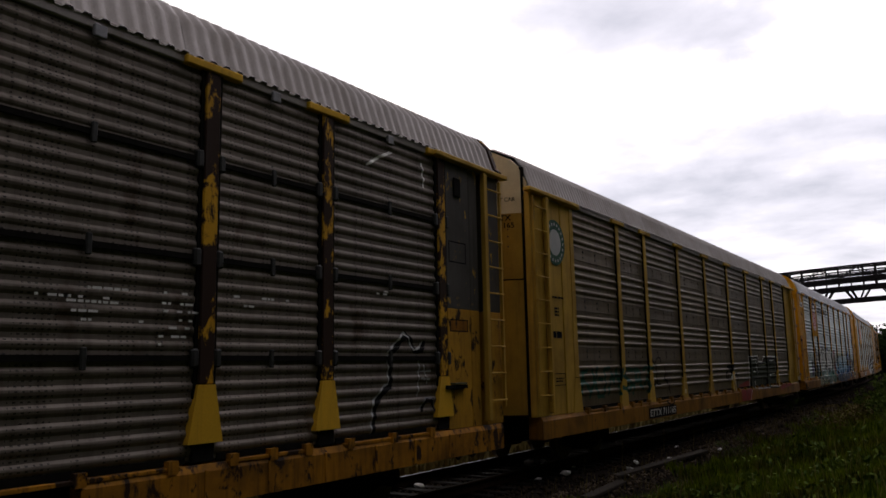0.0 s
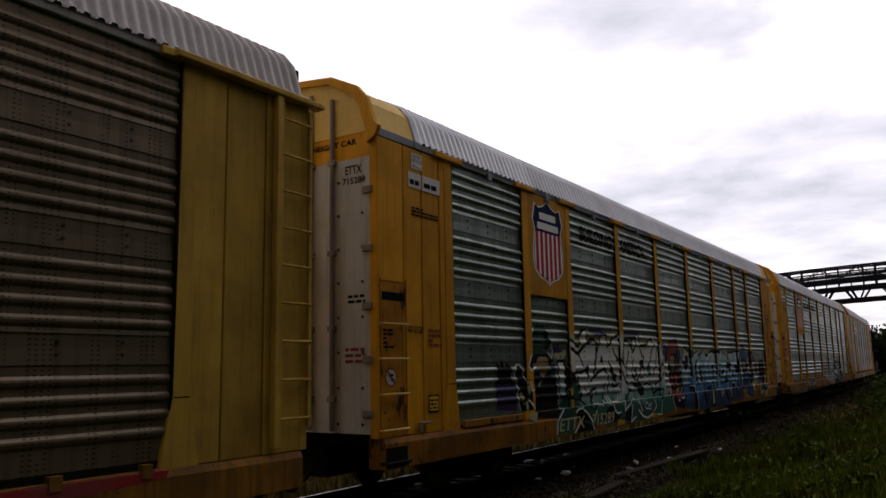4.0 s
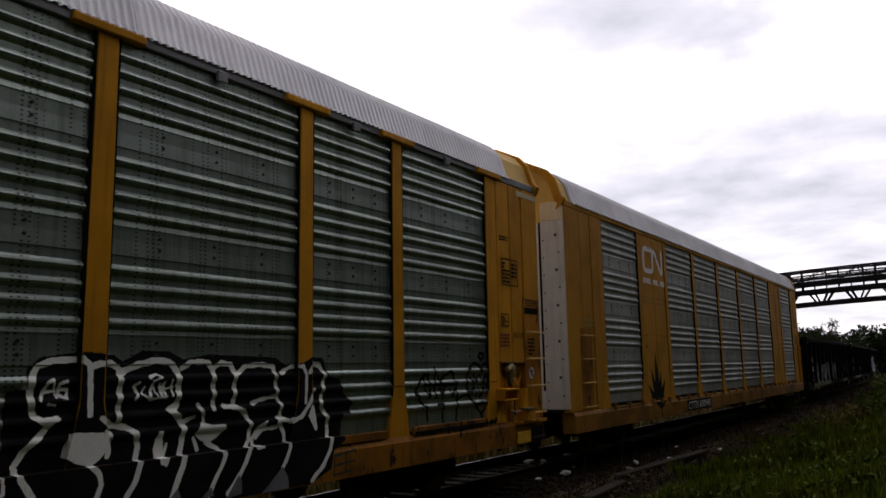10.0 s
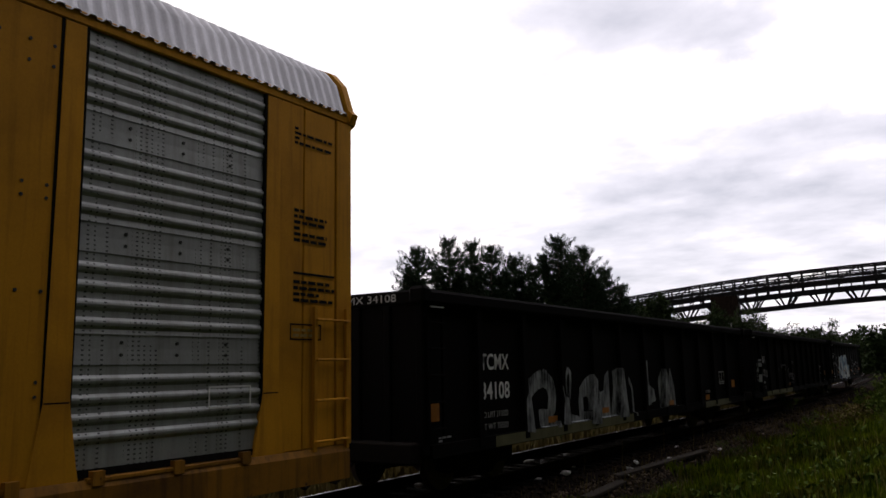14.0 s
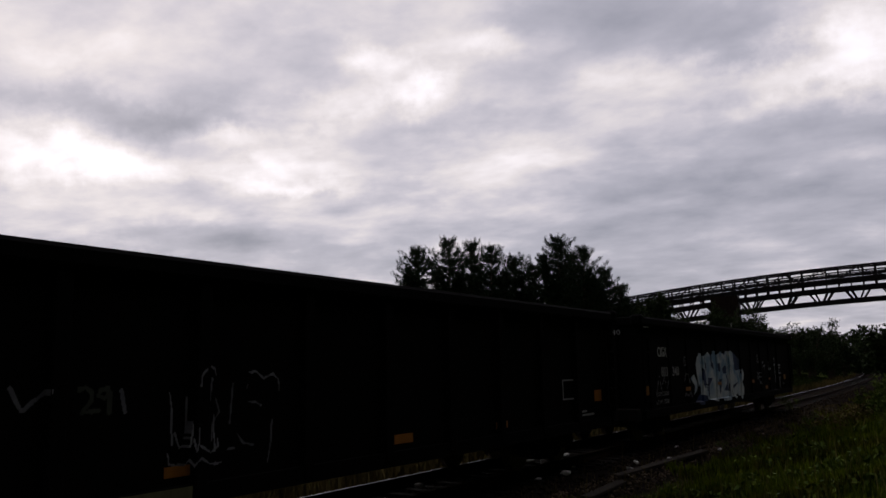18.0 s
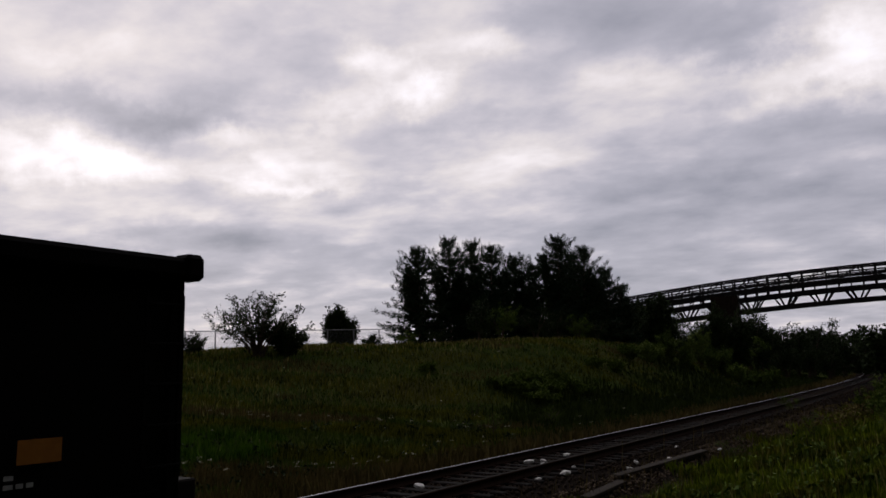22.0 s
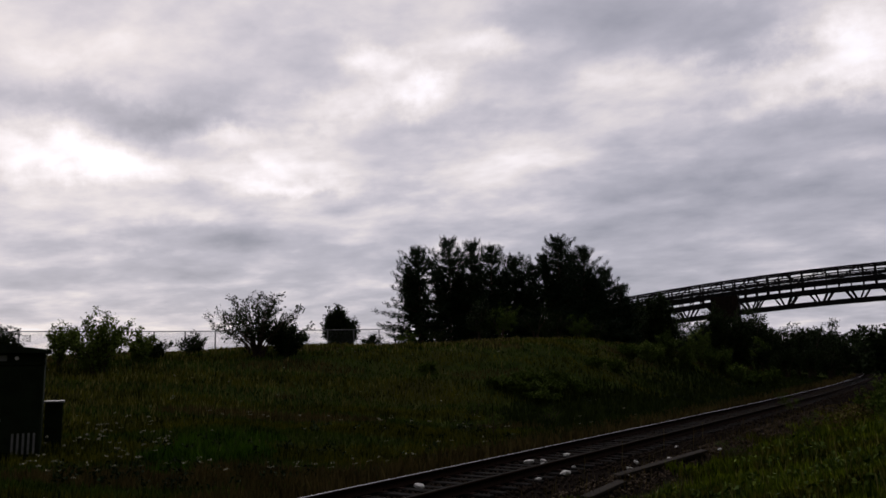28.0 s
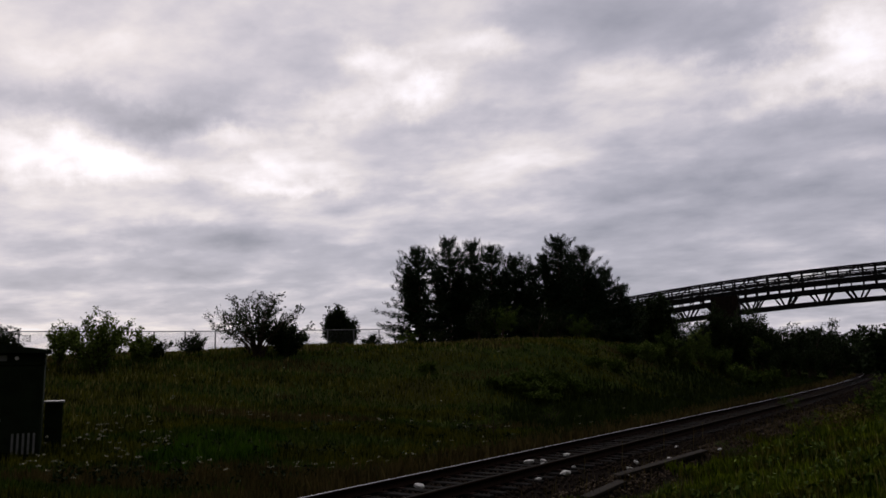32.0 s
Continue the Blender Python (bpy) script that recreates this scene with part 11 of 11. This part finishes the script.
    stalks = tagged(new("dry_stalks"), "a few tall dry weed stalks beside the rails", "weeds", kind="stuff")
    bm = bmesh.new()
    for px, py, h in ((1.55, 17.5, .55), (1.6, 20.3, .6), (1.75, 22.4, .55), (1.5, 24.2, .5), (1.8, 28.0, .6), (1.45, 15.6, .4), (2.2, 26, .5), (1.9, 33, .6)):
        z = float(land(px, py))
        rod(bm, (px, py, z - .05), (px + .03, py + .02, z + h), .009, 5, .005)
        rod(bm, (px + .015, py + .01, z + h * .6), (px + .12, py - .05, z + h * .85), .005, 4, .003)
    part("stalks", bm, M["grass_dry"], stalks)
    # white flower heads
    n = 420
    x5, y5, r5 = scatter(n, 20, 62, 13, 45)
    ok = (x5 - track_x(y5)) < -3.4
    x5, y5, r5 = x5[ok], y5[ok], r5[ok]
    keep = patchy(x5, y5, .6, 2.5) > .55
    x5, y5 = x5[keep], y5[keep]
    xb, yb = 8.37 - 22.5 * np.sin(np.radians(58.5)), 22.5 * np.cos(np.radians(58.5))
    k = 50
    x5, y5 = np.concatenate([x5, xb + rng.normal(0, 1.3, k) + 1.5]), np.concatenate([y5, yb + rng.normal(0, 1.2, k)])
    cent = np.stack([x5, y5, land(x5, y5) + rng.uniform(.32, .5, len(x5))], -1)
    fl = tagged(new("white_wildflowers", clump_mesh("white_wildflowers", cent, np.full(len(cent), .075), 6, M["flower"], .25, 1.2)), "scattered white wildflower heads in the grass", "flowers", kind="stuff")
    # pale blossom weeds on the verge
    for az, r, n in ((6.6, 30, 46), (7.6, 26, 26), (5.2, 34, 20)):
        at = toward(az, r)
        c = np.array([at + Vector((rng.normal(0, .35), rng.normal(0, .5), rng.uniform(.45, .95))) for _ in range(n)])
        tagged(new("pale_blossom_weed", clump_mesh("pale_blossom_weed", c, np.full(n, .16), 10, M["grass_dry"], .5)), "pale flowering weed on the verge", "weeds", kind="stuff")
    for az, r, w, h, s in ((9.0, 27, .5, .9, 301), (4.3, 26, .6, 1.0, 302), (6.0, 38, .8, 1.3, 303), (3.2, 33, .8, 1.3, 304), (10.2, 40, .6, 1.0, 305), (4.8, 50, 1.0, 1.6, 306), (14, 22, .4, .6, 307), (30.2, 29, .5, .8, 308), (26, 33, .6, .8, 309), (31.5, 33, .5, .9, 310)):
        bush("weed_clump", toward(az, r), w, h, s, "leafy green weed clump in the grass", M["leaf"], 50, 18, 8, .9, "weeds", "weed clumps")


meadow()


def leafy_weeds():
    """Low broad-leaved weeds among the grass."""
    for nm, lab, n, box_, mat, size in (("verge_weeds", "low leafy weeds among the grass of the verge", 1500, (-6, 24, 9, 60), "leaf", .21), ("slope_weeds", "dark leafy weeds at the foot of the mound", 1300, (10, 60, 14, 70), "leaf_dark", .17)):
        az = np.radians(rng.uniform(box_[0], box_[1], n))
        r = box_[2] * (box_[3] / box_[2]) ** rng.uniform(0, 1, n)
        x, y = 8.37 - r * np.sin(az), r * np.cos(az)
        d = x - track_x(y)
        ok = ((d > 3.4) if nm == "verge_weeds" else (d < -3.6) & (d > -9.5)) & (patchy(x, y, .7, 6.0) > .48)
        x, y, r = x[ok], y[ok], r[ok]
        k = rng.uniform(.12, .34, len(x)) * (1 + r / 60)
        c = np.stack([x, y, land(x, y) + k * .55], -1)
        tagged(new(nm, clump_mesh(nm, c, size * (.7 + r / 50), 16, M[mat], .6, .9, None, .5)), lab, "weeds", kind="stuff")


leafy_weeds()


# ---------------------------------------------------------------- small things by the line
def stone_mesh(seed, s):
    r = random.Random(seed)
    bm = bmesh.new()
    bmesh.ops.create_icosphere(bm, subdivisions=1, radius=1)
    for v in bm.verts:
        v.co = Vector((v.co.x * s * r.uniform(.8, 1.3), v.co.y * s * r.uniform(.7, 1.0), v.co.z * s * .55 * r.uniform(.7, 1.2)))
    return from_bm("stone", bm, M["pale_stone"])


def trackside():
    r = random.Random(9)
    spots = [(-.30, 16.5, .10, 0), (-.12, 16.9, .07, 0), (.12, 16.4, .05, 0), (.36, 16.8, .06, 0), (-.15, 18.2, .08, 0), (1.25, 15.1, .085, 0), (1.1, 14.2, .05, 0), (.95, 16.2, .05, 0), (-.40, 12.3, .09, 0), (.2, 20.2, .05, 0),
             (-1.3, 12.6, .05, 0), (-.5, 10.6, .05, 0), (1.7, 18.0, .06, 0), (2.0, 19.5, .06, 0), (1.9, 17.1, .07, 0), (2.1, 16.4, .05, 0), (1.55, 21.5, .05, 0), (2.3, 23.0, .06, 0)]
    for i, (x, y, s, _) in enumerate(spots):
        st = tagged(new("pale_stone", stone_mesh(i, s * 1.35)), "pale broken stone lying between the rails" if abs(x) < .7 else "pale broken stone lying on the ballast", "stone", "pale stones by the track")
        st.location = (x, y, float(land(x, y)) + s * .35 + (.045 if abs(x) < 1.28 else 0.01))
        st.rotation_euler = (r.uniform(-.3, .3), r.uniform(-.3, .3), r.uniform(0, 6))
    for y0, ln, rz, x in ((18.8, 5.6, -3.0, 2.12), (14.6, 2.2, 4.0, 2.3)):
        b = tagged(new("old_board", from_bm("old_board", boxes((-.10, .10, -ln / 2, ln / 2, -.03, .045), bevel=.012), M["board"])), "weathered grey board lying beside the ballast", "board")
        b.matrix_basis = pose(x, y0, float(land(x, y0)) + .06, 0, 4, rz)

    # signal cabinet
    at = toward(63.0, 21.6)
    at.z -= .16
    cab = tagged(new("signal_cabinet"), "dark green metal signal cabinet with a low pitched roof", "cabinet")
    cab.matrix_basis = Matrix.Translation(at) @ Matrix.Rotation(radians(59), 4, "Z")
    C = M["cabinet"]
    part("body", boxes((-1.0, 1.0, -.75, .75, .1, 2.45), bevel=.02), C, cab)
    part("plinth", boxes((-.95, .95, -.7, .7, -.3, .1)), M["stone"], cab)
    part("roof", prism([(-1.12, 2.45), (1.12, 2.45), (1.12, 2.52), (0, 2.66), (-1.12, 2.52)], -.88, .88), C, cab)
    for x in (-.97, .03):
        d = part("door", boxes((x, x + .94, -.785, -.752, .2, 2.15), bevel=.008), C, cab)
        part("handle", boxes((x + (.80 if x < 0 else .05), x + (.86 if x < 0 else .11), -.83, -.787, 1.05, 1.2), bevel=.01), M["cabinet_trim"], d)
    part("drip_rail", boxes((-1.02, 1.02, -.80, -.755, 2.18, 2.23)), C, cab)
    part("name_plate", boxes((-.05, .22, -.762, -.752, 2.27, 2.40)), M["cabinet_trim"], cab, "small grey plate")
    for x, z in ((.42, 2.33), (.12, .92)):
        bm = bmesh.new()
        rod(bm, (x, -.79, z), (x, -.752, z), .045, 12)
        part("reflector", bm, M["white"], cab, "small white reflector")
    for i in range(5):
        part("vent_bar", boxes((.40 + i * .11, .45 + i * .11, -.80, -.79, .15, .62)), M["cabinet_trim"], cab, "pale grille bar")
    side = tagged(new("relay_box"), "small grey metal relay box beside the signal cabinet", "cabinet")
    p = toward(59.7, 22.2)
    side.matrix_basis = Matrix.Translation(p - Vector((0, 0, .05))) @ Matrix.Rotation(radians(59), 4, "Z")
    part("body", boxes((-.20, .20, -.2, .2, 0, 1.12), bevel=.015), C, side)
    part("lid", boxes((-.24, .24, -.24, .24, 1.12, 1.17), bevel=.012), M["cabinet_trim"], side, "pale metal lid")
    # chain-link fence behind the crest
    f = tagged(new("chain_link_fence"), "chain-link fence with thin steel posts along the mound", "fence")
    a, b = toward(66, 62), toward(36.5, 66)
    n = 15
    rail = bmesh.new()
    last = None
    for i in range(n + 1):
        p = a.lerp(b, i / n)
        g = float(land(p.x, p.y))
        t = Vector((p.x, p.y, EYE.z + math.hypot(p.x - EYE.x, p.y) * math.tan(radians(2.80 + .07 * i / n))))
        bm = bmesh.new()
        rod(bm, (p.x, p.y, g - .2), t + Vector((0, 0, .03)), .05, 6)
        part("fence_post", bm, M["fence"], f)
        if last is not None:
            bm = bmesh.new()
            rod(bm, last, t, .036, 6)
            part("top_rail", bm, M["fence"], f)
            wire = bmesh.new()
            for k in range(24):
                q0, q1 = last.lerp(t, k / 24), last.lerp(t, (k + 1) / 24)
                lo0, lo1 = Vector((q0.x, q0.y, q0.z - 1.5)), Vector((q1.x, q1.y, q1.z - 1.5))
                rod(wire, q0, lo1, .0035, 3)
                rod(wire, lo0, q1, .0035, 3)
            part("wire_mesh", wire, M["fence"], f)
        last = t


trackside()


# ---------------------------------------------------------------- what moves
SPEEDS = [(0, 8.147), (4, 8.456), (8, 8.397), (12, 8.372), (60, 8.372)]


def gone(t):
    """Metres that the train has run at t seconds."""
    s = 0.0
    for (t0, v0), (t1, v1) in zip(SPEEDS[:-1], SPEEDS[1:]):
        if t <= t0:
            break
        e = min(t, t1)
        ve = v0 + (v1 - v0) * (e - t0) / (t1 - t0)
        s += (v0 + ve) / 2 * (e - t0)
    return s


def motions():
    for car, centre, truck in TRAIN:
        rows = []
        for i in range(65):
            t = i * .5
            u = centre - gone(t)
            ax, ay, _ = track_at(u - truck)
            bx, by, _ = track_at(u + truck)
            turn = math.degrees(math.atan2(-(bx - ax), by - ay))
            rows.append((t, pose((ax + bx) / 2, (ay + by) / 2, 0, 0, 0, turn)))
        walk(car, rows)
    turns = []
    for i in range(481):
        t = i / 15
        turns.append((t, math.degrees(gone(t) / .42)))
    for wheel, (y, z), car in WHEELS:
        walk(wheel, [(t, pose(0, y, z, a, 0, 0)) for t, a in turns])


motions()
